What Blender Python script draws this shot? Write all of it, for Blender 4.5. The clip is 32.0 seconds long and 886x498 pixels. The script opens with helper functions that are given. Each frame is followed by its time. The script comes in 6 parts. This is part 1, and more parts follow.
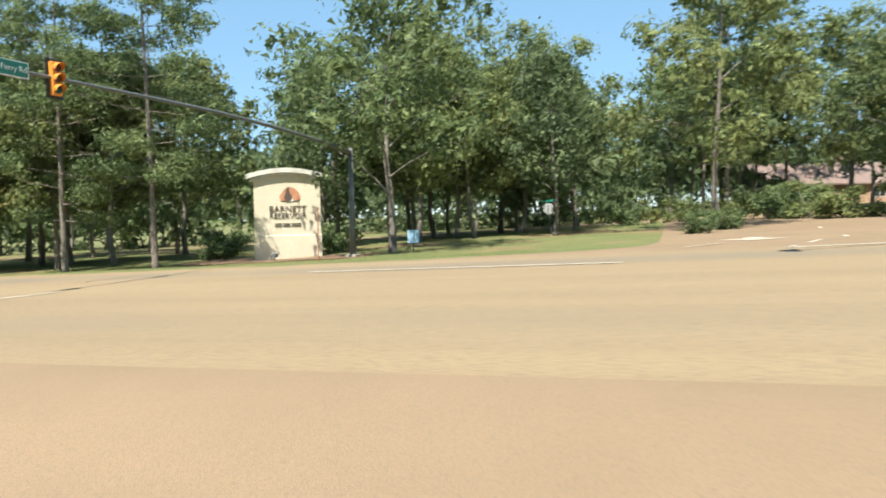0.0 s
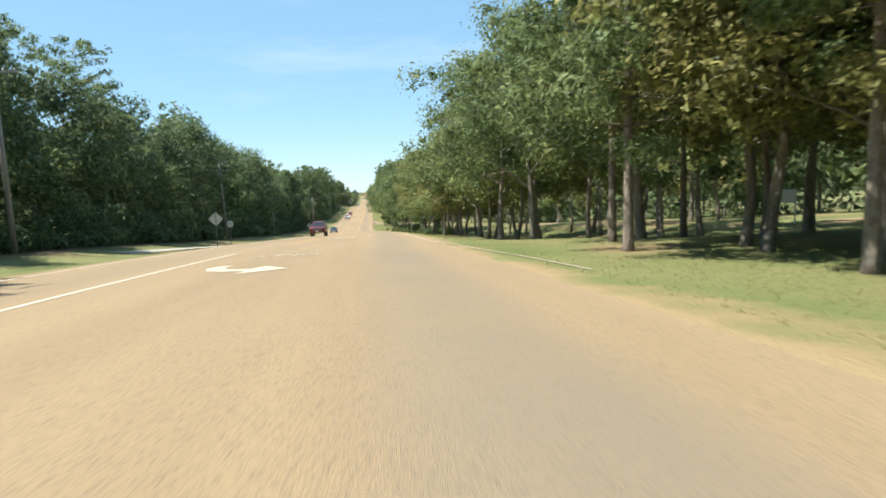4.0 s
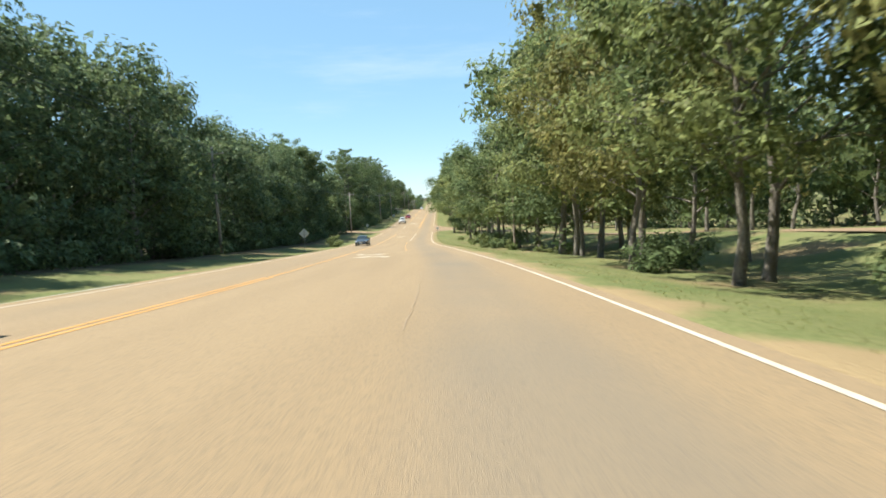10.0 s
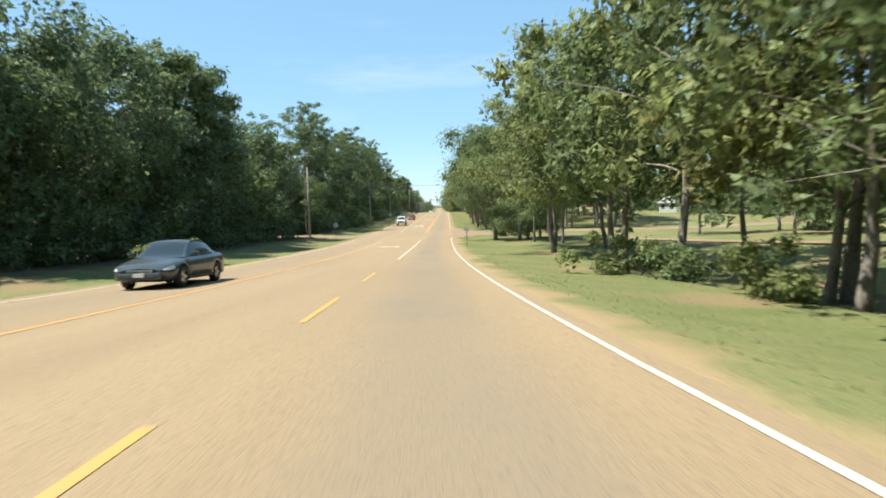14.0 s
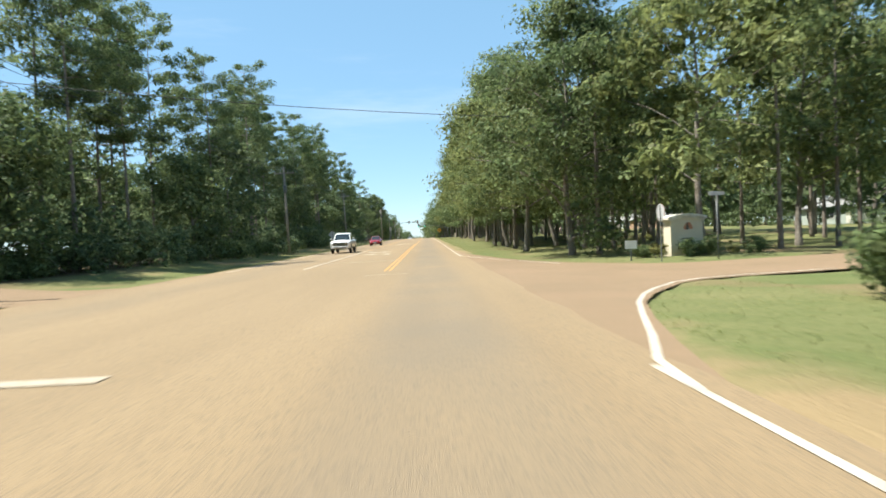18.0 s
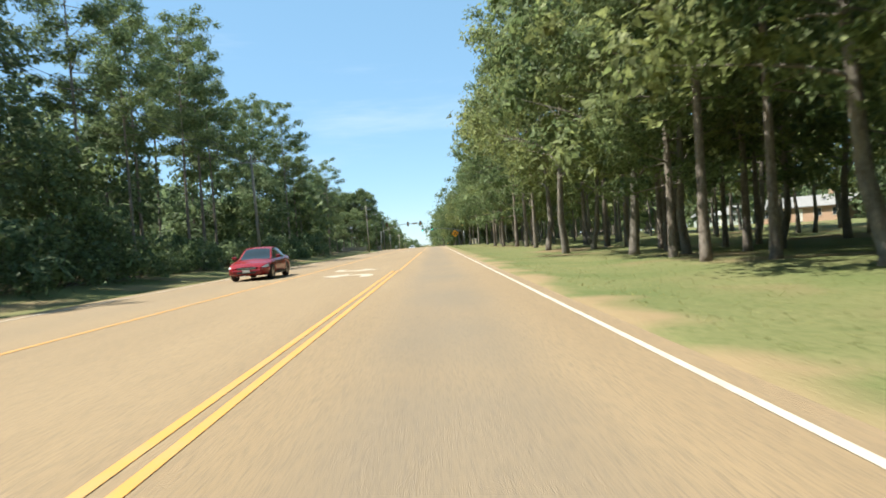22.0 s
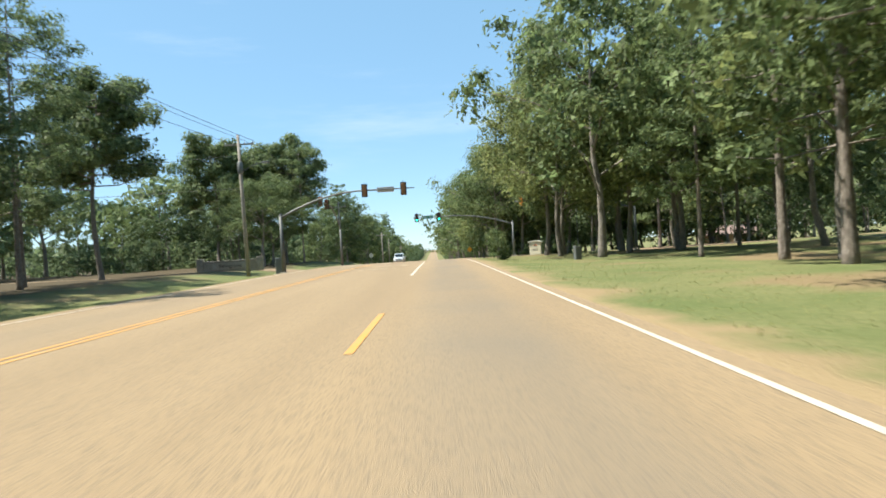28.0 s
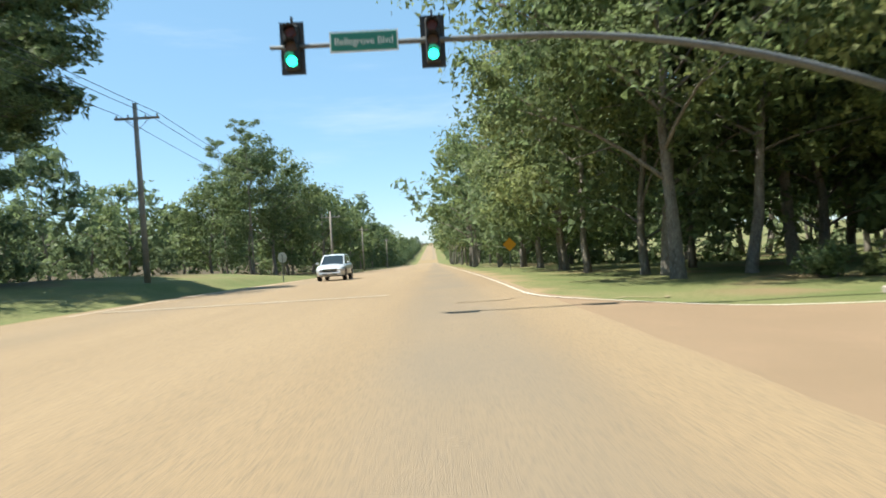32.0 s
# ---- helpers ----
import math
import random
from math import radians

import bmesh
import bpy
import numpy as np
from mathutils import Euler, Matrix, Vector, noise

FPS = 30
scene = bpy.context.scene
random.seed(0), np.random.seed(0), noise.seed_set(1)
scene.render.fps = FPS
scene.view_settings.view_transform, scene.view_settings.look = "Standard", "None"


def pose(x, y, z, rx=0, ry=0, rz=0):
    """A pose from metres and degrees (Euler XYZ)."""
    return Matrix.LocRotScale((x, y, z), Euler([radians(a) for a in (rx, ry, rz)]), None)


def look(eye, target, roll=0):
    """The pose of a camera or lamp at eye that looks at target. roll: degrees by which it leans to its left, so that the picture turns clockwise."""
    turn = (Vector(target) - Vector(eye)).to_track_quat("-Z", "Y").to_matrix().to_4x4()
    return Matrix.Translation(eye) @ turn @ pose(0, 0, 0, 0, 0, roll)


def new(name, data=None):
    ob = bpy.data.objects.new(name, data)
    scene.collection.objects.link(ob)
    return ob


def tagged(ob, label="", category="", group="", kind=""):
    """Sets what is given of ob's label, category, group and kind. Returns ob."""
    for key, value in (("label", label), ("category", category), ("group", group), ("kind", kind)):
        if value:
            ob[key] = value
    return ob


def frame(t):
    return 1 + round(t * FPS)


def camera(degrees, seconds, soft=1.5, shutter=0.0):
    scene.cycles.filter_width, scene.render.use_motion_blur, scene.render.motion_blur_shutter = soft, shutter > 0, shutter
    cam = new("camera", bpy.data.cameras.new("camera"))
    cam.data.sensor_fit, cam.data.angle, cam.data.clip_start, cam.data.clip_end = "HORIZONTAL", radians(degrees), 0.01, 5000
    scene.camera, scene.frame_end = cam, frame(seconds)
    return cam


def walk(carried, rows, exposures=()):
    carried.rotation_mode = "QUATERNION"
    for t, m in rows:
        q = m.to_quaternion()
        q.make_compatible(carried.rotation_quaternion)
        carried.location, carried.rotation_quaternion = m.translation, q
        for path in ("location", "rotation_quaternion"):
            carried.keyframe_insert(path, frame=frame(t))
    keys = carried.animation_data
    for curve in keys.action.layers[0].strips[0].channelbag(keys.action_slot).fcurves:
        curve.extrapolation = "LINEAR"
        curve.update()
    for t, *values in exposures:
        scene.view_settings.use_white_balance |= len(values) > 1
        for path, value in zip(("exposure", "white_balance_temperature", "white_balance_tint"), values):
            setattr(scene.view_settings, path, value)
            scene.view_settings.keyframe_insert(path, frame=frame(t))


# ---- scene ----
cam = camera(70.0, 32.0, 1.7, 0.25)
# seconds, x, y, z, pitch, roll, yaw
ROWS = [
    (0.0, -15.06, -2.96, 15.73, -3.71, 0.76, -70.34),
    (0.5, -13.26, -2.00, 15.67, -5.37, 0.03, -62.12),
    (1.0, -11.27, -0.47, 15.58, -5.65, -0.19, -51.89),
    (1.5, -8.98, 1.72, 15.47, -6.29, 0.12, -42.63),
    (2.0, -6.73, 4.39, 15.33, -6.24, 1.23, -34.50),
    (2.5, -4.74, 7.90, 15.14, -6.08, 1.66, -26.75),
    (3.0, -3.09, 12.13, 14.91, -6.51, 2.76, -18.45),
    (3.5, -1.70, 17.03, 14.66, -7.60, 2.99, -13.01),
    (4.0, -0.65, 22.55, 14.38, -5.93, 1.94, -6.95),
    (4.5, -0.18, 27.62, 14.13, -5.71, 2.23, -3.89),
    (6.5, 0.07, 49.05, 12.95, -5.52, 2.45, 0.68),
    (7.0, 0.19, 55.67, 12.56, -7.53, 5.19, -1.28),
    (7.5, 0.34, 62.37, 12.15, -6.34, 3.59, -0.20),
    (8.0, 0.50, 69.57, 11.69, -6.06, 2.30, -0.81),
    (8.5, 0.61, 77.01, 11.20, -6.09, 2.24, -1.83),
    (9.0, 0.70, 84.63, 10.69, -4.73, 2.19, -0.75),
    (9.5, 0.68, 92.49, 10.16, -4.43, 2.16, -0.98),
    (10.0, 0.75, 100.76, 9.61, -5.14, 2.43, -1.00),
    (10.5, 0.87, 109.03, 9.06, -6.18, 1.73, -0.64),
    (11.0, 0.98, 117.31, 8.50, -5.32, 2.62, -0.17),
    (11.5, 0.88, 125.91, 7.93, -5.74, 2.74, -0.74),
    (12.0, 0.64, 134.43, 7.36, -5.26, 2.26, -0.82),
    (12.5, 0.31, 143.45, 6.75, -4.76, 2.80, -0.56),
    (13.0, -0.03, 152.80, 6.13, -4.16, 1.33, -0.11),
    (13.5, -0.35, 161.90, 5.52, -3.98, 1.62, -0.10),
    (14.0, -0.69, 171.25, 4.89, -4.29, 1.61, -0.18),
    (14.5, -1.07, 180.85, 4.26, -3.94, 2.03, -1.02),
    (16.5, -1.67, 217.65, 2.38, -3.23, 2.74, -1.99),
    (17.0, -1.65, 226.61, 2.06, -3.58, 3.17, -2.63),
    (17.5, -1.65, 235.74, 1.78, -2.82, 2.68, -2.52),
    (18.0, -1.64, 244.86, 1.56, -1.47, 2.49, -2.00),
    (18.5, -1.58, 253.99, 1.39, -1.01, 2.10, -1.58),
    (19.0, -1.51, 262.95, 1.27, -1.05, 1.91, -1.67),
    (19.5, -1.36, 272.07, 1.21, -1.14, 2.82, -2.03),
    (20.0, -1.22, 281.19, 1.20, -0.13, 3.23, -2.09),
    (20.5, -1.18, 290.16, 1.20, -1.34, 2.83, -2.18),
    (21.0, -1.14, 299.12, 1.20, -1.25, 2.63, -2.46),
    (21.5, -1.03, 308.25, 1.20, -1.00, 3.32, -1.67),
    (22.0, -0.92, 316.89, 1.20, -0.75, 3.91, -1.28),
    (22.5, -0.97, 325.85, 1.20, -0.21, 3.49, -1.74),
    (23.0, -1.03, 334.50, 1.20, -0.68, 1.67, -1.41),
    (23.5, -1.00, 343.14, 1.20, -0.81, 2.35, -1.88),
    (24.0, -0.98, 351.94, 1.20, -0.64, 2.53, -2.15),
    (24.5, -0.81, 360.59, 1.20, -0.09, 3.39, -1.92),
    (25.0, -0.65, 369.23, 1.20, -0.24, 4.15, -1.90),
    (25.5, -0.62, 377.55, 1.20, -0.82, 4.39, -1.44),
    (27.5, -0.53, 410.75, 1.20, -0.41, 3.26, -0.72),
    (28.0, -0.52, 419.00, 1.20, -0.29, 3.40, -0.76),
    (28.5, -0.50, 427.18, 1.20, -0.15, 3.46, -0.53),
    (29.0, -0.49, 435.43, 1.20, -0.12, 3.71, -1.29),
    (29.5, -0.34, 443.60, 1.20, -0.30, 3.90, -1.15),
    (30.0, -0.19, 451.78, 1.20, -0.25, 3.74, -0.64),
    (30.5, -0.15, 459.95, 1.19, 0.30, 2.90, -0.25),
    (31.0, -0.11, 467.91, 1.15, -0.58, 2.23, 0.20),
    (31.5, -0.07, 475.87, 1.08, -0.78, 2.70, -0.40),
    (32.0, -0.03, 483.75, 0.97, -0.93, 3.26, -0.97),
]
walk(cam, [(t, pose(x, y, z, 90 + p, r, h)) for t, x, y, z, p, r, h in ROWS], [(0.0, 1.2, 6250, 6.0), (32.0, 1.2, 6250, 6.0)])

# ---- light ----
SUN_EL, SUN_AZ = 60.5, 270.0      # degrees; azimuth clockwise from the road's heading
world = bpy.data.worlds.new("sky")
scene.world = world
world.use_nodes = True
wn, wl = world.node_tree.nodes, world.node_tree.links
sky = wn.new("ShaderNodeTexSky")
sky.sky_type = "NISHITA"
sky.sun_disc = False
sky.sun_elevation, sky.sun_rotation = radians(SUN_EL), radians(SUN_AZ)
sky.altitude, sky.air_density, sky.dust_density, sky.ozone_density = 100, 0.85, 0.05, 1.4
# thin cirrus drawn out over the sky
wco = wn.new("ShaderNodeTexCoord")
wmap = wn.new("ShaderNodeMapping")
wmap.inputs["Scale"].default_value = (1.3, 2.2, 9.0)
wmap.inputs["Rotation"].default_value = (0.0, 0.12, 0.4)
wmap.inputs["Location"].default_value = (3.1, 1.7, 0.4)
wl.new(wco.outputs["Generated"], wmap.inputs["Vector"])
wno = wn.new("ShaderNodeTexNoise")
wno.inputs["Scale"].default_value, wno.inputs["Detail"].default_value, wno.inputs["Roughness"].default_value = 1.4, 7, 0.6
wl.new(wmap.outputs["Vector"], wno.inputs["Vector"])
wra = wn.new("ShaderNodeMapRange")
wra.interpolation_type = "SMOOTHSTEP"
wra.inputs["From Min"].default_value, wra.inputs["From Max"].default_value, wra.inputs["To Max"].default_value = 0.54, 0.80, 0.45
wl.new(wno.outputs["Fac"], wra.inputs["Value"])
wmx = wn.new("ShaderNodeMix")
wmx.data_type = "RGBA"
wl.new(wra.outputs["Result"], wmx.inputs["Factor"])
haze = wn.new("ShaderNodeMix")      # thin even haze that flattens the sky towards pale blue
haze.data_type = "RGBA"
haze.inputs["Factor"].default_value = 0.62
wl.new(sky.outputs["Color"], haze.inputs["A"])
haze.inputs["B"].default_value = (1.6, 2.9, 4.0, 1)
wl.new(haze.outputs["Result"], wmx.inputs["A"])
wmx.inputs["B"].default_value = (3.9, 4.5, 5.0, 1)
wl.new(wmx.outputs["Result"], wn["Background"].inputs["Color"])
wn["Background"].inputs["Strength"].default_value = 0.098
sun_data = bpy.data.lights.new("sun", "SUN")
sun_data.energy, sun_data.angle, sun_data.color = 5.0, radians(0.6), (1.0, 0.93, 0.82)
sun = new("sun", sun_data)
sun_dir = Vector((math.sin(radians(SUN_AZ)) * math.cos(radians(SUN_EL)), math.cos(radians(SUN_AZ)) * math.cos(radians(SUN_EL)), math.sin(radians(SUN_EL))))
sun.matrix_world = look(sun_dir * 60 + Vector((0, 200, 0)), (0, 200, 0))
scene.view_settings.exposure = 1.2


# ---- materials ----
def material(name, base, rough=0.7, metal=0.0, second=None, scale=4.0, detail=6.0, third=None, fine=40.0, bump=0.0, bump_scale=30.0,
             random_value=0.0, island=False, emit=None, translucent=0.0, stretch=(1, 1, 1), spec=0.5, low=0.35, high=0.65, lacy=None):
    """Node material: two scales of noise over a base colour, relief, and per-object or per-island variation."""
    m = bpy.data.materials.new(name)
    m.use_nodes = True
    n, l = m.node_tree.nodes, m.node_tree.links
    b = n["Principled BSDF"]
    b.inputs["Roughness"].default_value, b.inputs["Metallic"].default_value = rough, metal
    b.inputs["Specular IOR Level"].default_value = spec
    b.inputs["Base Color"].default_value = (*base, 1)
    coord = n.new("ShaderNodeTexCoord")
    mp = n.new("ShaderNodeMapping")
    mp.inputs["Scale"].default_value = stretch
    l.new(coord.outputs["Object"], mp.inputs["Vector"])
    col = None

    def mix(a, bcol, fac):
        k = n.new("ShaderNodeMix")
        k.data_type = "RGBA"
        if a is None:
            k.inputs["A"].default_value = (*base, 1)
        else:
            l.new(a, k.inputs["A"])
        k.inputs["B"].default_value = (*bcol, 1)
        l.new(fac, k.inputs["Factor"])
        return k.outputs["Result"]

    def ramped(sc, det, lo, hi):
        t = n.new("ShaderNodeTexNoise")
        t.inputs["Scale"].default_value, t.inputs["Detail"].default_value, t.inputs["Roughness"].default_value = sc, det, 0.62
        l.new(mp.outputs["Vector"], t.inputs["Vector"])
        r = n.new("ShaderNodeMapRange")
        r.inputs["From Min"].default_value, r.inputs["From Max"].default_value = lo, hi
        l.new(t.outputs["Fac"], r.inputs["Value"])
        return r.outputs["Result"]

    if second:
        col = mix(col, second, ramped(scale, detail, low, high))
    if third:
        col = mix(col, third, ramped(fine, 3.0, 0.45, 0.75))
    cells = None
    if lacy:
        # single leaves within a spray: cells of their own tint, with gaps between them
        cells = n.new("ShaderNodeTexVoronoi")
        cells.inputs["Scale"].default_value = lacy[0]
        l.new(mp.outputs["Vector"], cells.inputs["Vector"])
        tint = n.new("ShaderNodeSeparateColor")
        l.new(cells.outputs["Color"], tint.inputs["Color"])
        k = n.new("ShaderNodeHueSaturation")
        r = n.new("ShaderNodeMapRange")
        r.inputs["To Min"].default_value, r.inputs["To Max"].default_value = 0.6, 1.4
        l.new(tint.outputs["Red"], r.inputs["Value"])
        l.new(r.outputs["Result"], k.inputs["Value"])
        if col is None:
            k.inputs["Color"].default_value = (*base, 1)
        else:
            l.new(col, k.inputs["Color"])
        col = k.outputs["Color"]
    if random_value:
        if island:
            src = n.new("ShaderNodeNewGeometry").outputs["Random Per Island"]
        else:
            src = n.new("ShaderNodeObjectInfo").outputs["Random"]
        r = n.new("ShaderNodeMapRange")
        r.inputs["To Min"].default_value, r.inputs["To Max"].default_value = 1 - random_value, 1 + random_value
        l.new(src, r.inputs["Value"])
        h = n.new("ShaderNodeHueSaturation")
        l.new(r.outputs["Result"], h.inputs["Value"])
        if col is None:
            h.inputs["Color"].default_value = (*base, 1)
        else:
            l.new(col, h.inputs["Color"])
        col = h.outputs["Color"]
    if col is not None:
        l.new(col, b.inputs["Base Color"])
    if bump:
        t = n.new("ShaderNodeTexNoise")
        t.inputs["Scale"].default_value, t.inputs["Detail"].default_value = bump_scale, 5.0
        l.new(mp.outputs["Vector"], t.inputs["Vector"])
        k = n.new("ShaderNodeBump")
        k.inputs["Strength"].default_value, k.inputs["Distance"].default_value = bump, 0.05
        l.new(t.outputs["Fac"], k.inputs["Height"])
        l.new(k.outputs["Normal"], b.inputs["Normal"])
    if emit:
        b.inputs["Emission Color"].default_value, b.inputs["Emission Strength"].default_value = (*emit[0], 1), emit[1]
    if translucent:
        tr = n.new("ShaderNodeBsdfTranslucent")
        if col is not None:
            l.new(col, tr.inputs["Color"])
        else:
            tr.inputs["Color"].default_value = (*base, 1)
        ms = n.new("ShaderNodeMixShader")
        ms.inputs["Fac"].default_value = translucent
        l.new(b.outputs["BSDF"], ms.inputs[1])
        l.new(tr.outputs["BSDF"], ms.inputs[2])
        surface = ms.outputs["Shader"]
        if lacy:
            gap = n.new("ShaderNodeMath")
            gap.operation = "GREATER_THAN"
            l.new(cells.outputs["Distance"], gap.inputs[0])
            gap.inputs[1].default_value = lacy[1]
            clear_gap = n.new("ShaderNodeBsdfTransparent")
            lace = n.new("ShaderNodeMixShader")
            l.new(gap.outputs[0], lace.inputs["Fac"])
            l.new(surface, lace.inputs[1])
            l.new(clear_gap.outputs["BSDF"], lace.inputs[2])
            surface = lace.outputs["Shader"]
        l.new(surface, n["Material Output"].inputs["Surface"])
    return m


def ground_material():
    """Mown grass with dry patches, leaf litter under the trees, bare sandy soil along the pavement's edge, forest floor in the wood."""
    m = material("grass", (0.112, 0.134, 0.050), 0.95, second=(0.178, 0.170, 0.077), scale=0.22, third=(0.088, 0.106, 0.038), fine=9.0, bump=0.8, bump_scale=18, spec=0.1, detail=8)
    n, l = m.node_tree.nodes, m.node_tree.links
    b = n["Principled BSDF"]
    col = b.inputs["Base Color"].links[0].from_socket
    coord = n.new("ShaderNodeTexCoord")
    across = n.new("ShaderNodeAttribute")
    across.attribute_name = "across"
    t = n.new("ShaderNodeTexNoise")
    t.inputs["Scale"].default_value, t.inputs["Detail"].default_value = 0.35, 8
    l.new(coord.outputs["Object"], t.inputs["Vector"])

    def maths(op, a, c):
        k = n.new("ShaderNodeMath")
        k.operation = op
        for i, v in enumerate((a, c)):
            if isinstance(v, float):
                k.inputs[i].default_value = v
            else:
                l.new(v, k.inputs[i])
        return k.outputs[0]

    def ranged(v, a, c):
        k = n.new("ShaderNodeMapRange")
        k.inputs["From Min"].default_value, k.inputs["From Max"].default_value = a, c
        l.new(v, k.inputs["Value"])
        return k.outputs["Result"]

    def lay(c, over, fac):
        k = n.new("ShaderNodeMix")
        k.data_type = "RGBA"
        l.new(c, k.inputs["A"])
        k.inputs["B"].default_value = (*over, 1)
        l.new(fac, k.inputs["Factor"])
        return k.outputs["Result"]

    wob = maths("MULTIPLY", maths("SUBTRACT", t.outputs["Fac"], 0.5), 5.0)
    dist = maths("SUBTRACT", maths("ABSOLUTE", maths("ADD", across.outputs["Fac"], 4.0), 0.0), 6.6)   # metres off the pavement
    litter = n.new("ShaderNodeTexNoise")
    litter.inputs["Scale"].default_value, litter.inputs["Detail"].default_value = 0.16, 9
    l.new(coord.outputs["Object"], litter.inputs["Vector"])
    far = ranged(dist, 2.5, 5.0)
    fl = maths("MULTIPLY", ranged(litter.outputs["Fac"], 0.52, 0.62), far)
    col = lay(col, (0.21, 0.145, 0.085), maths("MULTIPLY", fl, 0.75))
    col = lay(col, (0.26, 0.186, 0.108), maths("MULTIPLY", ranged(maths("ADD", dist, wob), 1.0, 0.1), 0.85))
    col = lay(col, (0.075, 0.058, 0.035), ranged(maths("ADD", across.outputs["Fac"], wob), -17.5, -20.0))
    l.new(col, b.inputs["Base Color"])
    return m


M = {}
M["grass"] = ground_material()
M["asphalt"] = material("sandy_asphalt", (0.276, 0.201, 0.117), 0.88, second=(0.236, 0.171, 0.100), scale=0.35, third=(0.151, 0.116, 0.079), fine=55.0, bump=0.35, bump_scale=120, stretch=(1.6, 0.12, 1), spec=0.25, detail=9)


def wear_bands(m):
    """Greyer bands where tyres run, faded at their edges."""
    n, l = m.node_tree.nodes, m.node_tree.links
    b = n["Principled BSDF"]
    col = b.inputs["Base Color"].links[0].from_socket
    co = n.new("ShaderNodeTexCoord")
    sp = n.new("ShaderNodeAttribute")
    sp.attribute_name = "across"
    t = n.new("ShaderNodeTexNoise")
    t.inputs["Scale"].default_value = 0.25
    l.new(co.outputs["Object"], t.inputs["Vector"])
    for c, wdt, k in ((0.35, 1.45, 0.95), (-8.0, 1.6, 0.35)):
        a = n.new("ShaderNodeMath")
        a.operation = "SUBTRACT"
        l.new(sp.outputs["Fac"], a.inputs[0])
        a.inputs[1].default_value = c
        e = n.new("ShaderNodeMath")
        e.operation = "ABSOLUTE"
        l.new(a.outputs[0], e.inputs[0])
        r = n.new("ShaderNodeMapRange")
        r.interpolation_type = "SMOOTHSTEP"
        r.inputs["From Min"].default_value, r.inputs["From Max"].default_value = wdt, wdt * 0.25
        r.inputs["To Max"].default_value = k
        l.new(e.outputs[0], r.inputs["Value"])
        q = n.new("ShaderNodeMath")
        q.operation = "MULTIPLY"
        l.new(r.outputs["Result"], q.inputs[0])
        l.new(t.outputs["Fac"], q.inputs[1])
        x = n.new("ShaderNodeMix")
        x.data_type = "RGBA"
        l.new(col, x.inputs["A"])
        x.inputs["B"].default_value = (0.158, 0.134, 0.103, 1)
        l.new(q.outputs[0], x.inputs["Factor"])
        col = x.outputs["Result"]
    l.new(col, b.inputs["Base Color"])


wear_bands(M["asphalt"])
M["side_asphalt"] = material("side_street_asphalt", (0.251, 0.173, 0.107), 0.9, second=(0.211, 0.148, 0.090), scale=0.3, third=(0.167, 0.125, 0.084), fine=60.0, bump=0.3, bump_scale=120, spec=0.2, detail=9)
M["crack"] = material("sealant_and_shadow", (0.19, 0.14, 0.085), 0.8, second=(0.27, 0.2, 0.115), scale=1.5)
M["white_line"] = material("worn_white_paint", (0.462, 0.420, 0.352), 0.75, second=(0.368, 0.304, 0.221), scale=3, third=(0.405, 0.350, 0.276), fine=40, low=0.45, high=0.72)
M["yellow_line"] = material("worn_yellow_paint", (0.50, 0.235, 0.035), 0.7, second=(0.368, 0.230, 0.092), scale=2, third=(0.331, 0.202, 0.083), fine=40, low=0.45, high=0.75)
M["concrete"] = material("pale_concrete", (0.374, 0.338, 0.288), 0.9, second=(0.302, 0.266, 0.216), scale=2.5, third=(0.259, 0.230, 0.194), fine=30, bump=0.2)
M["oak_bark"] = material("oak_bark", (0.22, 0.195, 0.165), 0.95, second=(0.125, 0.107, 0.09), scale=3, third=(0.32, 0.29, 0.25), fine=14, bump=1.0, bump_scale=12, stretch=(2, 2, 0.5), spec=0.1)
M["pine_bark"] = material("pine_bark", (0.225, 0.19, 0.16), 0.95, second=(0.13, 0.105, 0.086), scale=4, third=(0.32, 0.28, 0.24), fine=12, bump=1.0, bump_scale=9, stretch=(2, 2, 0.6), spec=0.1)
M["dead_wood"] = material("grey_dead_wood", (0.33, 0.27, 0.21), 0.95, second=(0.2, 0.16, 0.12), scale=3, bump=0.6, stretch=(2, 2, 0.4))
LEAF = dict(rough=0.6, island=True, translucent=0.47, spec=0.22)
M["oak_leaf"] = material("oak_leaves", (0.149, 0.188, 0.070), second=(0.224, 0.241, 0.089), scale=0.45, random_value=0.32, lacy=(8.5, 0.7), **LEAF)
M["green_leaf"] = material("dark_green_leaves", (0.105, 0.151, 0.066), second=(0.172, 0.207, 0.080), scale=0.4, random_value=0.32, lacy=(8.0, 0.7), **LEAF)
M["yellow_leaf"] = material("yellowing_leaves", (0.180, 0.190, 0.064), second=(0.236, 0.214, 0.076), scale=0.5, random_value=0.3, lacy=(8.5, 0.68), **LEAF)
M["needle"] = material("pine_needles", (0.112, 0.159, 0.069), second=(0.179, 0.215, 0.086), scale=0.5, random_value=0.32, lacy=(10.0, 0.66), **LEAF)
M["wood_leaf"] = material("woodland_leaves", (0.101, 0.143, 0.070), second=(0.152, 0.189, 0.084), scale=0.3, random_value=0.32, lacy=(7.0, 0.7), **LEAF)
M["blade"] = material("grass_blades", (0.164, 0.193, 0.057), second=(0.279, 0.254, 0.107), scale=0.25, random_value=0.3, **LEAF)
M["sign_face"] = material("cream_stucco", (0.681, 0.607, 0.460), 0.9, second=(0.607, 0.534, 0.396), scale=1.2, third=(0.534, 0.460, 0.340), fine=25, bump=0.25, bump_scale=60)
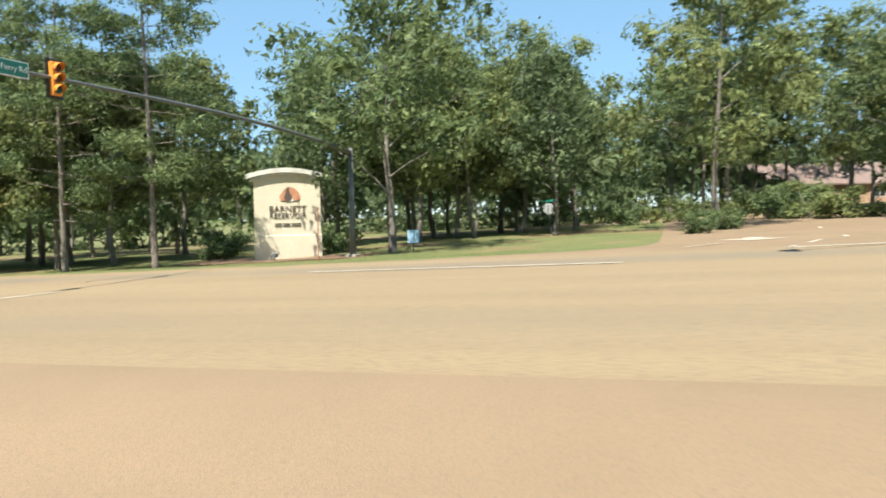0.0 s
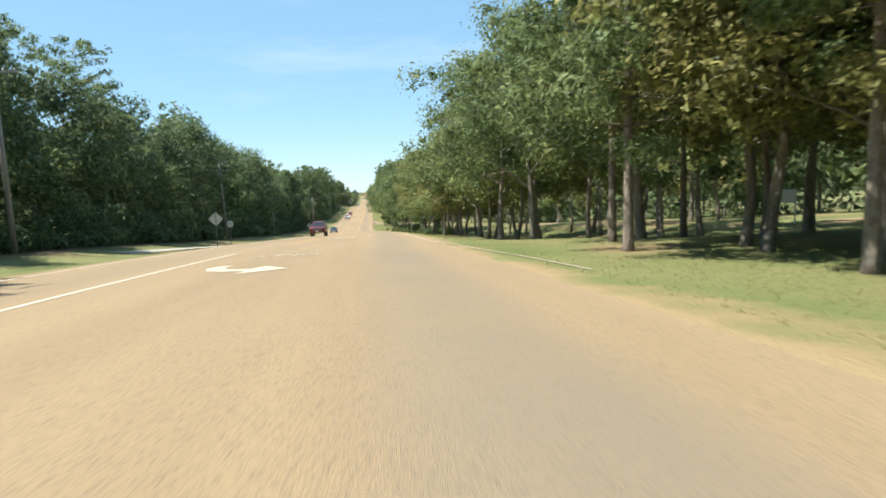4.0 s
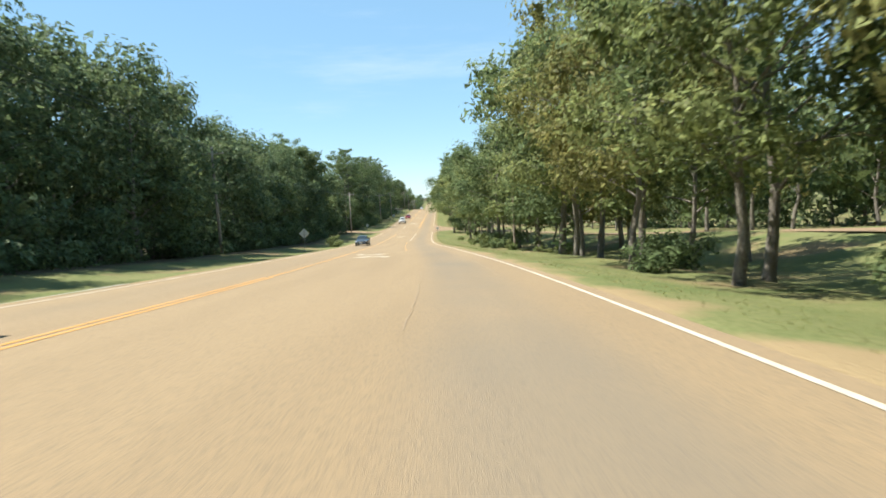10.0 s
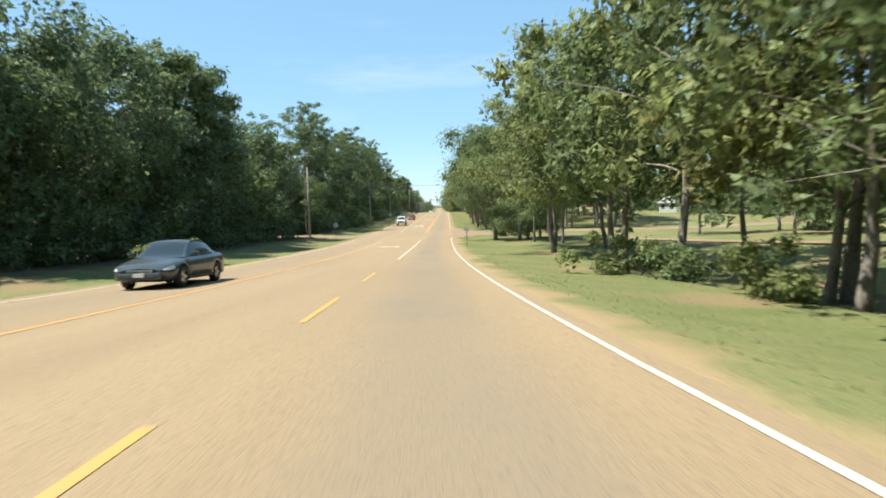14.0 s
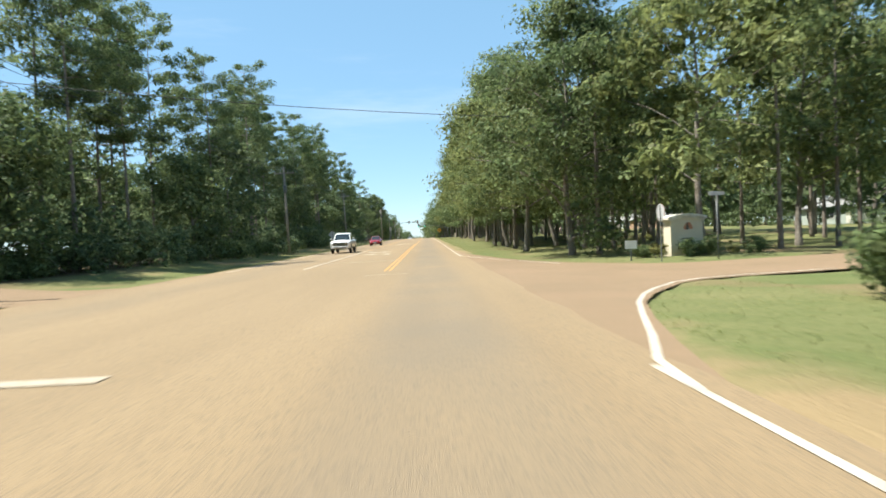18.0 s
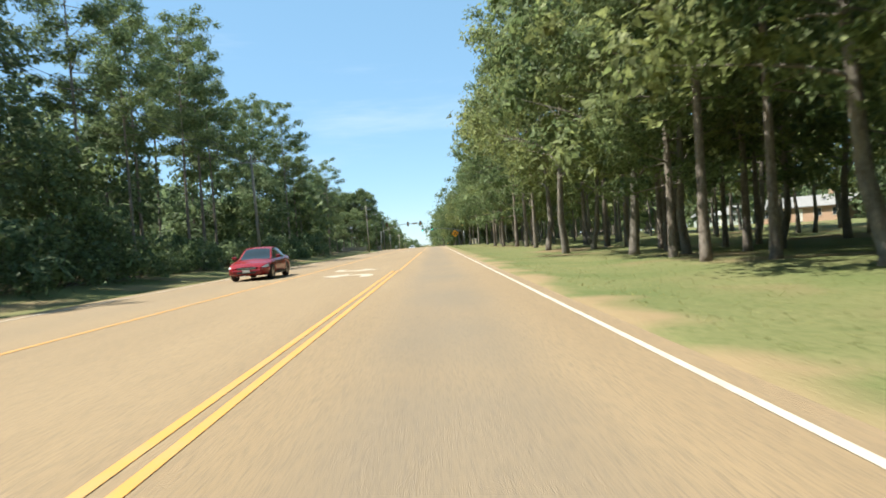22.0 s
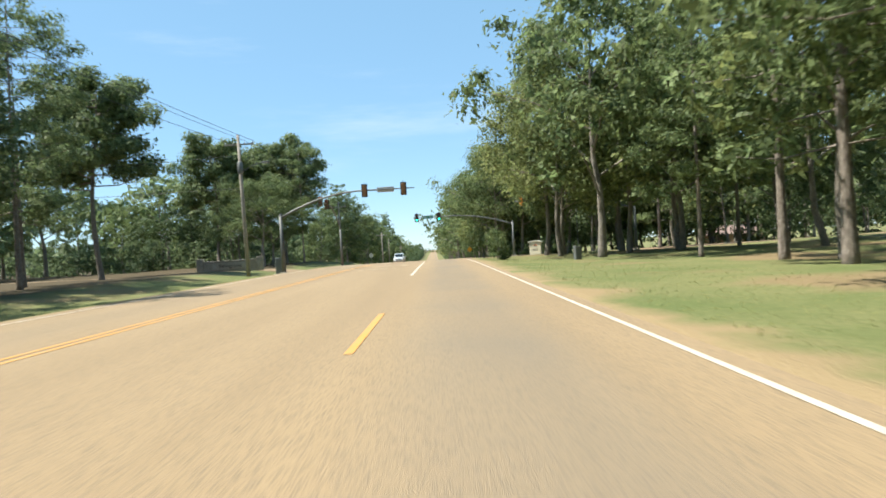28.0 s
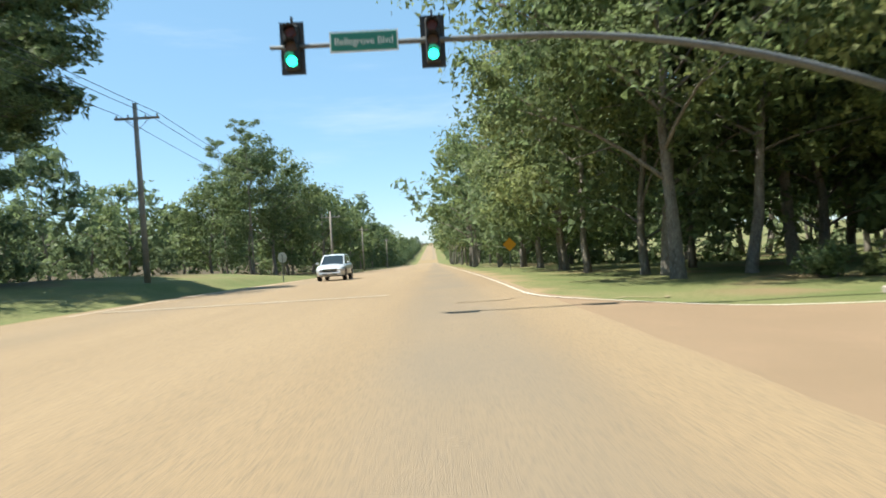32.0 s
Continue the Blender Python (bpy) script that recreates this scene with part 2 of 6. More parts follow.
M["sign_trim"] = material("weathered_white_trim", (0.72, 0.69, 0.62), 0.85, second=(0.52, 0.49, 0.43), scale=2.5, third=(0.45, 0.42, 0.36), fine=20)
M["bronze"] = material("dark_bronze_letters", (0.12, 0.095, 0.075), 0.5, 0.4)
M["emblem_red"] = material("rust_red_emblem", (0.42, 0.15, 0.08), 0.7, second=(0.5, 0.25, 0.14), scale=5)
M["galv"] = material("galvanised_steel", (0.15, 0.16, 0.155), 0.6, 0.4, second=(0.11, 0.118, 0.115), scale=6, third=(0.2, 0.2, 0.2), fine=30)
M["mast_dark"] = material("weathered_bronze_steel", (0.10, 0.105, 0.10), 0.6, 0.4, second=(0.15, 0.15, 0.14), scale=5)
M["black"] = material("matt_black_plastic", (0.022, 0.024, 0.026), 0.6, second=(0.04, 0.04, 0.04), scale=8)
M["signal_yellow"] = material("signal_yellow_enamel", (0.72, 0.27, 0.03), 0.5, second=(0.6, 0.22, 0.03), scale=4)
M["signal_ochre"] = material("sun_faded_ochre_enamel", (0.26, 0.13, 0.05), 0.6, second=(0.2, 0.1, 0.04), scale=4)
M["faded_white"] = material("faded_white_paint", (0.37, 0.32, 0.245), 0.8, second=(0.27, 0.215, 0.145), scale=1.6, third=(0.30, 0.25, 0.18), fine=35, low=0.42, high=0.68)
M["arrow_white"] = material("yellowed_white_paint", (0.425, 0.375, 0.295), 0.8, second=(0.33, 0.275, 0.195), scale=1.8, third=(0.37, 0.315, 0.235), fine=35, low=0.42, high=0.7)
M["ghost_white"] = material("worn_white_paint", (0.335, 0.27, 0.185), 0.8, second=(0.268, 0.2, 0.125), scale=1.6, third=(0.28, 0.22, 0.15), fine=35, low=0.42, high=0.68)
M["lens_red"] = material("red_lens_unlit", (0.09, 0.02, 0.015), 0.4)
M["lens_amber"] = material("amber_lens_unlit", (0.10, 0.05, 0.015), 0.4)
M["lens_off"] = material("green_lens_unlit", (0.02, 0.08, 0.06), 0.3)
M["lens_green"] = material("green_lens_lit", (0.02, 0.5, 0.3), 0.3, emit=((0.05, 1.0, 0.55), 2.2))
M["street_green"] = material("green_sign_sheeting", (0.02, 0.17, 0.12), 0.45, second=(0.03, 0.2, 0.14), scale=2)
M["sign_white"] = material("white_sign_paint", (0.78, 0.78, 0.76), 0.5, second=(0.68, 0.67, 0.64), scale=5)
M["sign_back"] = material("bare_aluminium", (0.52, 0.53, 0.53), 0.55, 0.25, second=(0.43, 0.43, 0.43), scale=5)
M["warning"] = material("yellow_warning_sheeting", (0.80, 0.36, 0.02), 0.45, second=(0.72, 0.32, 0.02), scale=4)
M["blue_sign"] = material("pale_blue_sign", (0.30, 0.48, 0.66), 0.5, second=(0.4, 0.56, 0.7), scale=6)
M["rust_post"] = material("rusty_brown_post", (0.25, 0.10, 0.055), 0.9, second=(0.33, 0.15, 0.08), scale=8)
M["pole_wood"] = material("weathered_pole_wood", (0.31, 0.275, 0.235), 0.95, second=(0.2, 0.17, 0.14), scale=2, third=(0.38, 0.34, 0.30), fine=10, bump=0.5, stretch=(3, 3, 0.3))
M["porcelain"] = material("grey_insulator", (0.4, 0.42, 0.44), 0.3)
M["wire"] = material("black_cable", (0.02, 0.02, 0.02), 0.6)
M["glass"] = material("tinted_car_glass", (0.02, 0.028, 0.032), 0.06, spec=0.8)
M["tyre"] = material("black_rubber", (0.022, 0.022, 0.022), 0.85, second=(0.035, 0.033, 0.03), scale=10)
M["rim"] = material("alloy_rim", (0.55, 0.56, 0.57), 0.3, 0.8, second=(0.4, 0.4, 0.4), scale=6)
M["chrome"] = material("chrome", (0.75, 0.75, 0.75), 0.12, 1.0)
M["headlight"] = material("clear_headlight", (0.70, 0.72, 0.74), 0.12, 0.2)
M["tail"] = material("red_tail_light", (0.45, 0.02, 0.02), 0.2)
M["paint_red"] = material("dark_red_car_paint", (0.17, 0.018, 0.02), 0.25, 0.2, second=(0.14, 0.015, 0.017), scale=1, spec=0.7)
M["paint_bright_red"] = material("red_car_paint", (0.24, 0.016, 0.022), 0.25, 0.1, second=(0.2, 0.014, 0.018), scale=1, spec=0.7)
M["paint_white"] = material("white_car_paint", (0.684, 0.684, 0.675), 0.25, second=(0.630, 0.621, 0.603), scale=1, spec=0.6)
M["paint_silver"] = material("silver_car_paint", (0.60, 0.62, 0.64), 0.28, 0.35, second=(0.55, 0.56, 0.57), scale=1, spec=0.6)
M["paint_dark"] = material("dark_grey_car_paint", (0.085, 0.1, 0.112), 0.22, 0.45, second=(0.075, 0.088, 0.1), scale=1, spec=0.7)
M["brick"] = material("tan_brick", (0.42, 0.27, 0.18), 0.9, second=(0.34, 0.2, 0.13), scale=6, third=(0.5, 0.36, 0.26), fine=24, bump=0.4)
M["siding"] = material("pale_green_siding", (0.38, 0.42, 0.375), 0.8, second=(0.32, 0.36, 0.32), scale=2)
M["roof_red"] = material("red_brown_shingles", (0.195, 0.14, 0.12), 0.95, second=(0.145, 0.105, 0.09), scale=3, third=(0.26, 0.175, 0.15), fine=18, bump=0.4)
M["roof_grey"] = material("grey_shingles", (0.24, 0.235, 0.225), 0.95, second=(0.17, 0.165, 0.16), scale=3, third=(0.3, 0.29, 0.28), fine=18, bump=0.4)
M["window"] = material("dark_window_glass", (0.03, 0.035, 0.04), 0.05, spec=0.8)
M["wall_stone"] = material("grey_brown_stone", (0.30, 0.26, 0.21), 0.95, second=(0.21, 0.18, 0.15), scale=4, third=(0.37, 0.33, 0.28), fine=16, bump=0.6)
M["soil"] = material("brown_soil", (0.20, 0.12, 0.07), 1.0, second=(0.14, 0.085, 0.05), scale=3, bump=0.6)


# ---- building helpers ----
def mesh_of(name, verts, faces, mat, smooth=False):
    me = bpy.data.meshes.new(name)
    me.from_pydata(verts, [], faces)
    me.materials.append(mat)
    if smooth:
        me.polygons.foreach_set("use_smooth", [True] * len(me.polygons))
    me.update()
    return me


def part(name, src, mat, parent=None, label=""):
    """One mesh object from a bmesh or a mesh, under its thing or part."""
    if isinstance(src, bmesh.types.BMesh):
        me = bpy.data.meshes.new(name)
        bmesh.ops.recalc_face_normals(src, faces=src.faces)
        src.to_mesh(me)
        src.free()
        me.materials.append(mat)
    else:
        me = src
    ob = new(name, me)
    if parent is not None:
        ob.parent = parent
    if label:
        ob["label"] = label
    return ob


def thing(name, m, label, category, group="", kind=""):
    ob = new(name)
    ob.empty_display_size = 0.3
    ob.matrix_basis = m
    return tagged(ob, label, category, group, kind)


def box(x0, x1, y0, y1, z0, z1, bevel=0.0, bm=None):
    own = bm is None
    bm = bm or bmesh.new()
    r = bmesh.ops.create_cube(bm, size=1.0, matrix=Matrix.LocRotScale(((x0 + x1) / 2, (y0 + y1) / 2, (z0 + z1) / 2), None, (x1 - x0, y1 - y0, z1 - z0)))
    if bevel:
        vs = set(r["verts"])
        bmesh.ops.bevel(bm, geom=[e for e in bm.edges if e.verts[0] in vs], offset=bevel, segments=2, affect="EDGES", profile=0.5)
    return bm


def tube_arrays(points, radii, sides, verts, faces, cap=True):
    """Adds a tapered tube along points to verts and faces."""
    pts = [Vector(p) for p in points]
    base = len(verts)
    ref = Vector((0.31, 0.17, 0.93)).normalized()
    for i, p in enumerate(pts):
        d = (pts[min(i + 1, len(pts) - 1)] - pts[max(i - 1, 0)]).normalized()
        u = d.cross(ref if abs(d.dot(ref)) < 0.9 else Vector((1, 0, 0))).normalized()
        v = d.cross(u)
        for k in range(sides):
            a = 2 * math.pi * k / sides
            q = p + (u * math.cos(a) + v * math.sin(a)) * radii[i]
            verts.append((q.x, q.y, q.z))
    for i in range(len(pts) - 1):
        for k in range(sides):
            a, b = base + i * sides + k, base + i * sides + (k + 1) % sides
            faces.append((a, b, b + sides, a + sides))
    if cap:
        faces.append(tuple(base + k for k in range(sides))[::-1])
        faces.append(tuple(base + (len(pts) - 1) * sides + k for k in range(sides)))


def tube(name, points, radii, mat, sides=8):
    v, f = [], []
    if not isinstance(radii, (list, tuple)):
        radii = [radii] * len(points)
    tube_arrays(points, radii, sides, v, f)
    return mesh_of(name, v, f, mat, smooth=sides > 5)


def lettering(name, text, size, mat, parent, m, depth=0.004, label="", spread=1.0):
    cu = bpy.data.curves.new(name, "FONT")
    cu.body, cu.size, cu.extrude, cu.align_x, cu.align_y = text, size, depth, "CENTER", "CENTER"
    cu.space_character = spread
    tmp = bpy.data.objects.new(name, cu)
    me = bpy.data.meshes.new_from_object(tmp)
    bpy.data.objects.remove(tmp)
    bpy.data.curves.remove(cu)
    me.materials.clear()
    me.materials.append(mat)
    me.transform(m)
    return part(name, me, mat, parent, label)


def ease(a, b, v):
    s = min(1.0, max(0.0, (v - a) / (b - a)))
    return s * s * (3 - 2 * s)


# ---- the lie of the land ----
# slope of the road at stations along it, and how far it swings sideways
SLOPES = [(-60, -0.0524), (35, -0.0524), (75, -0.0669), (175, -0.0669), (278, 0.0000), (455, 0.0000), (520, -0.0360), (880, -0.0360), (930, 0.0000), (950, 0.0040), (1800, 0.0040), (1850, 0.0000)]
SWING = [(35, 0.00), (50, 0.12), (90, 0.95), (120, 1.19), (150, 0.14), (180, -1.28), (210, -1.94), (240, -1.94), (270, -1.63), (300, -1.36), (340, -0.97), (400, -0.51), (460, -0.15), (500, 0.00)]
PROFILE_Y = np.arange(-60.0, 2001.0, 1.0)
PROFILE_S = np.interp(PROFILE_Y, [q[0] for q in SLOPES], [q[1] for q in SLOPES])
PROFILE_Z = np.concatenate([[0.0], np.cumsum((PROFILE_S[1:] + PROFILE_S[:-1]) / 2)])
PROFILE_Z -= np.interp(400.0, PROFILE_Y, PROFILE_Z)
CHAIN = [(-200, -200), (0, 0), (22.5, 26.5), (34.5, 41.5), (52.7, 63.0), (68.9, 83.6), (87.0, 106.5), (106.6, 131.3), (127.2, 157.5), (156.7, 194.8), (187.1, 231.6), (210.4, 258.9), (241.5, 295.2), (272.1, 330.9),
         (302.1, 365.9), (324.0, 391.6), (352.8, 424.8), (381.6, 457.6), (416.8, 497.8), (3000, 3081)]


def st(y):
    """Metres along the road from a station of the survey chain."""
    for (a, b), (c, d) in zip(CHAIN, CHAIN[1:]):
        if y <= c:
            return b + (d - b) * (y - a) / (c - a)
    return y + 81.0



def road_z(y):
    """Height along the road: a long fall, a sag, a level stretch, a crest and the valley beyond."""
    return float(np.interp(y, PROFILE_Y, PROFILE_Z))


def bend(y):
    """How far the road swings aside, in metres, smooth between stations."""
    if y <= SWING[0][0] or y >= SWING[-1][0]:
        return 0.0
    i = max(k for k in range(len(SWING) - 1) if SWING[k][0] <= y)
    (ya, xa), (yb, xb) = SWING[i], SWING[i + 1]

    def lean(k):
        if k <= 0 or k >= len(SWING) - 1:
            return 0.0
        return (SWING[k + 1][1] - SWING[k - 1][1]) / (SWING[k + 1][0] - SWING[k - 1][0])

    h = yb - ya
    u = (y - ya) / h
    return (2 * u ** 3 - 3 * u ** 2 + 1) * xa + (u ** 3 - 2 * u ** 2 + u) * h * lean(i) + (3 * u ** 2 - 2 * u ** 3) * xb + (u ** 3 - u ** 2) * h * lean(i + 1)


def lateral(x, y):
    """How far the ground lies above or below the road's edge, off to its sides."""
    w = ease(48, 78, y) * (1 - ease(198, 228, y))
    if x > 3.0:
        d = -0.10 * ease(3, 6, x) - 0.18 * ease(5, 10, x) * (1 - ease(30, 48, y)) - w * (0.50 * ease(3, 8.5, x) + 0.75 * ease(9, 14, x) - 1.6 * ease(17, 28, x))
        return d + 0.5 * ease(30, 80, x) + 0.09 * math.sin(x * 0.21 + y * 0.13) * ease(5, 12, x)
    if x < -10.6:
        return 0.85 * ease(-11.5, -14.5, x) * ease(494, 514, y) * (1 - ease(535, 575, y)) - 0.30 * ease(-10.6, -13.0, x) + 0.45 * ease(-14.5, -20, x) + 0.07 * math.sin(x * 0.3 + y * 0.11) * ease(-12, -16, x)
    return 0.0


def ground_z(x, y):
    return road_z(y) + lateral(x, y)


ROAD_L, ROAD_R = -10.5, 2.62
# side streets: side, near edge, far edge, flare, reach from the road
STREETS = [("right", -17.0, -2.6, 9.0, 48.0), ("left", -17.0, 3.0, 9.0, 60.0), ("right", 264.0, 270.3, 9.0, 70.0), ("left", 266.0, 272.5, 5.0, 34.0),
           ("right", 482.3, 494.0, 6.0, 70.0), ("left", 483.4, 494.0, 6.0, 60.0)]


def street_span(s, x):
    side, a, b, fl, reach = s
    d = (x - ROAD_R) if side == "right" else (ROAD_L - x)
    if d < -0.5 or d > reach:
        return None
    k = max(0.0, 1 - d / fl)
    bow = fl * (1 - math.sqrt(max(0.0, 1 - k * k)))
    if a == 264.0:      # wide, uneven corners
        return float(np.interp(d, [0.0, 0.25, 0.9, 1.4, 2.1, 2.9, 4.1, 5.4, 7.5, 12.0], [249.8, 251.2, 253.9, 255.8, 257.6, 259.0, 261.0, 262.2, 263.3, 264.0])), b + bow * 3.0
    return a - bow, b + bow


def sunk(x, y):
    if ROAD_L + 0.1 < x < ROAD_R - 0.1:
        return 0.09
    for s in STREETS:
        span = street_span(s, x)
        if span and span[0] + 0.15 < y < span[1] - 0.15:
            return 0.09
    return 0.0


def strip_axis(cuts):
    out = []
    for a, b, step in cuts:
        k = max(1, round((b - a) / step))
        out += [a + (b - a) * i / k for i in range(k)]
    return out + [cuts[-1][1]]


gx = strip_axis([(-1500, -200, 325), (-200, -60, 20), (-60, -24, 4), (-24, -11, 1.0), (-11, -10.5, 0.25), (-10.5, 2.5, 2.6), (2.5, 3.0, 0.25), (3.0, 16, 0.9), (16, 40, 3), (40, 120, 10), (120, 200, 20), (200, 1500, 325)])
gy = strip_axis([(-900, -80, 82), (-80, -22, 6), (-22, 12, 1.0), (12, 250, 3), (250, 288, 1.0), (288, 472, 4), (472, 504, 1.0), (504, 900, 12), (900, 2600, 100)])
verts = [(x, y, ground_z(x, y) - sunk(x, y)) for y in gy for x in gx]
nx = len(gx)
faces = [(j * nx + i, j * nx + i + 1, (j + 1) * nx + i + 1, (j + 1) * nx + i) for j in range(len(gy) - 1) for i in range(nx - 1)]
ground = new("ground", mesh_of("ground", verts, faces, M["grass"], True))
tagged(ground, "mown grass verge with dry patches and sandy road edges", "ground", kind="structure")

# the main road
ry = strip_axis([(-140, -20, 10), (-20, 150, 4), (150, 260, 3), (260, 470, 10), (470, 580, 4), (580, 1800, 30)])
rx = [ROAD_L, -8.5, -6.0, -3.7, -1.4, 0.5, ROAD_R]
verts = [(x, y, road_z(y) + 0.012) for y in ry for x in rx]
n0 = len(rx)
faces = [(j * n0 + i, j * n0 + i + 1, (j + 1) * n0 + i + 1, (j + 1) * n0 + i) for j in range(len(ry) - 1) for i in range(n0 - 1)]
road = new("road", mesh_of("road", verts, faces, M["asphalt"], True))
tagged(road, "three-lane sandy tan asphalt road with worn paint", "road", kind="structure")
for i, s in enumerate(STREETS):
    side, a, b, fl, reach = s
    sg = 1 if side == "right" else -1
    edge = ROAD_R if side == "right" else ROAD_L
    verts, faces = [], []
    ds = [-0.35, 0.0, 0.4, 0.9, 1.6, 2.4, 3.3, 4.3, 5.4, 6.6, 8.0, 9.2, 11, 14, 18, 24, 30, 38, 48, 58, 70, 90]
    ds = [d for d in ds if d <= reach]
    for d in ds:
        x = edge + sg * d
        lo, hi = street_span(s, edge + sg * max(d, 0.0))
        for k in range(9):
            y = lo + (hi - lo) * k / 8
            verts.append((x, y, ground_z(x, y) + (0.016 if d > 0 else 0.0118 if d == 0 else 0.004)))
    faces = [(j * 9 + k, j * 9 + k + 1, (j + 1) * 9 + k + 1, (j + 1) * 9 + k) for j in range(len(ds) - 1) for k in range(8)]
    ob = new("pavement", mesh_of("pavement", verts, faces, M["side_asphalt"], True))
    tagged(ob, "sun-bleached asphalt side street mouth with rounded corners", "side street", kind="structure")


def ribbon(name, pts, width, mat, parent, lift=0.018, ends=None):
    """A painted line along (x, y) points on the pavement."""
    v, f = [], []
    pts = [Vector((p[0], p[1])) for p in pts]
    for i, p in enumerate(pts):
        d = (pts[min(i + 1, len(pts) - 1)] - pts[max(i - 1, 0)]).normalized()
        nrm = Vector((-d.y, d.x)) * width / 2
        for q in (p - nrm, p + nrm):
            v.append((q.x, q.y, ground_z(q.x, q.y) + lift))
    f = [(2 * i, 2 * i + 1, 2 * i + 3, 2 * i + 2) for i in range(len(pts) - 1)]
    ob = part(name, mesh_of(name, v, f, mat), mat, parent)
    return ob


def along(x, y0, y1, step=5.0):
    y0, y1 = st(y0), st(y1)
    k = max(1, math.ceil((y1 - y0) / step))
    return [(x, y0 + (y1 - y0) * i / k) for i in range(k + 1)]


# ---- road markings ----
EDGE_R, LANE_R, LANE_L, EDGE_L = 2.3, -1.36, -6.0, -10.0
for y0, y1 in ((50.2, 203.3), (233.0, 396.6), (419, 640)):
    ribbon("edge_line", along(EDGE_R, y0, y1), 0.085, M["white_line"], road)
for y0, y1 in ((12, 206), (226, 391), (420, 640)):
    ribbon("edge_line", along(EDGE_L, y0, y1), 0.085, M["white_line"], road)


def arc(cx, cy, r, a0, a1, k=14):
    return [(cx + r * math.cos(radians(a0 + (a1 - a0) * i / k)), cy + r * math.sin(radians(a0 + (a1 - a0) * i / k))) for i in range(k + 1)]


# the edge line turns into the side streets
ribbon("edge_line", [(2.3, 249.6), (2.42, 250.8), (2.87, 252.2), (3.5, 254.4), (4.05, 256.2), (4.75, 258.0), (5.5, 259.5), (6.7, 261.3), (8.0, 262.5), (10.1, 263.6), (13.0, 264.1)], 0.1, M["white_line"], road, 0.024)
ribbon("edge_line", [(2.3, 287.4), (2.5, 285.6), (2.82, 283.2), (3.3, 281.3), (3.8, 279.9), (4.5, 278.3), (5.2, 276.9), (5.8, 275.4), (6.25, 273.6)], 0.11, M["white_line"], road, 0.024)
ribbon("edge_line", [(2.45, 476.1), (2.64, 476.9), (3.06, 477.9), (3.5, 478.6), (4.04, 479.2), (4.8, 480.0), (5.7, 480.7), (7.15, 481.2)], 0.11, M["white_line"], road, 0.024)
ribbon("edge_line", arc(EDGE_R + 6.0, 500.2, 6.0, 180, 265), 0.13, M["white_line"], road, 0.024)
ribbon("edge_line", [(2.3, 60), (2.9, 50), (3.6, 40.5), (3.9, 35)], 0.1, M["faded_white"], road)


def run(x, y0, y1, step=5.0):
    k = max(1, math.ceil((y1 - y0) / step))
    return [(x, y0 + (y1 - y0) * i / k) for i in range(k + 1)]


for x in (LANE_L - 0.12, LANE_L + 0.12):
    for y0, y1 in ((66, 122), (425, 474)):
        ribbon("centre_line", run(x, y0, y1), 0.1, M["yellow_line"], road)
ribbon("centre_line", run(LANE_L, 122, 246), 0.11, M["yellow_line"], road)
ribbon("centre_line", run(LANE_L, 312, 425), 0.11, M["yellow_line"], road)
for y in (152, 160.3, 171, 181, 191, 403.5, 415, 426.3):
    ribbon("centre_dash", run(-1.6 if y < 300 else -1.25, y, y + 4.4), 0.11, M["yellow_line"], road)
for x, y0, y1 in ((-1.44, 272, 345), (-1.66, 272, 345), (-1.37, 345, 398)):
    ribbon("centre_line", run(x, y0, y1), 0.1, M["yellow_line"], road)
for y0, y1 in ((77.7, 99.5), (208, 246), (446, 474)):
    ribbon("lane_line", run(LANE_R, y0, y1), 0.12, M["faded_white" if y0 < 100 else "white_line"], road)
ribbon("lane_line", run(LANE_L - 0.36, 12.2, 50), 0.13, M["white_line"], road)
ribbon("lane_line", run(LANE_L, 276, 312), 0.11, M["white_line"], road)
for pts, w in ((((-6.0, 251.2), (-3.0, 251.2)), 0.45), (((-5.8, 282.6), (-1.5, 283.0)), 0.4), (((-2.2, 269.2), (-0.6, 269.6)), 0.2), (((-6.95, 12.45), (-3.6, 11.2)), 0.45), 
               (((-6.1, 476.0), (-1.6, 476.1)), 0.5), (((-9.6, 502.0), (-1.4, 502.4)), 0.4), (((2.2, -5.6), (2.6, -12.5)), 0.4)):
    ribbon("stop_bar", pts, w * 0.7, M["faded_white"], road, 0.022)
for pts in (((4.8, -3.4), (8.2, -4.7)), ((2.4, -5.8), (7.4, -7.4)), ((9.5, -8.6), (18, -9.4)), ((5.2, -9.6), (9.0, -10.0)), ((11, -12.4), (20, -12.8)), ((-0.3, 6.2), (-0.5, 2.5), (-0.7, -2.0))):
    ribbon("lane_line", pts, 0.14, M["white_line"], road, 0.03)


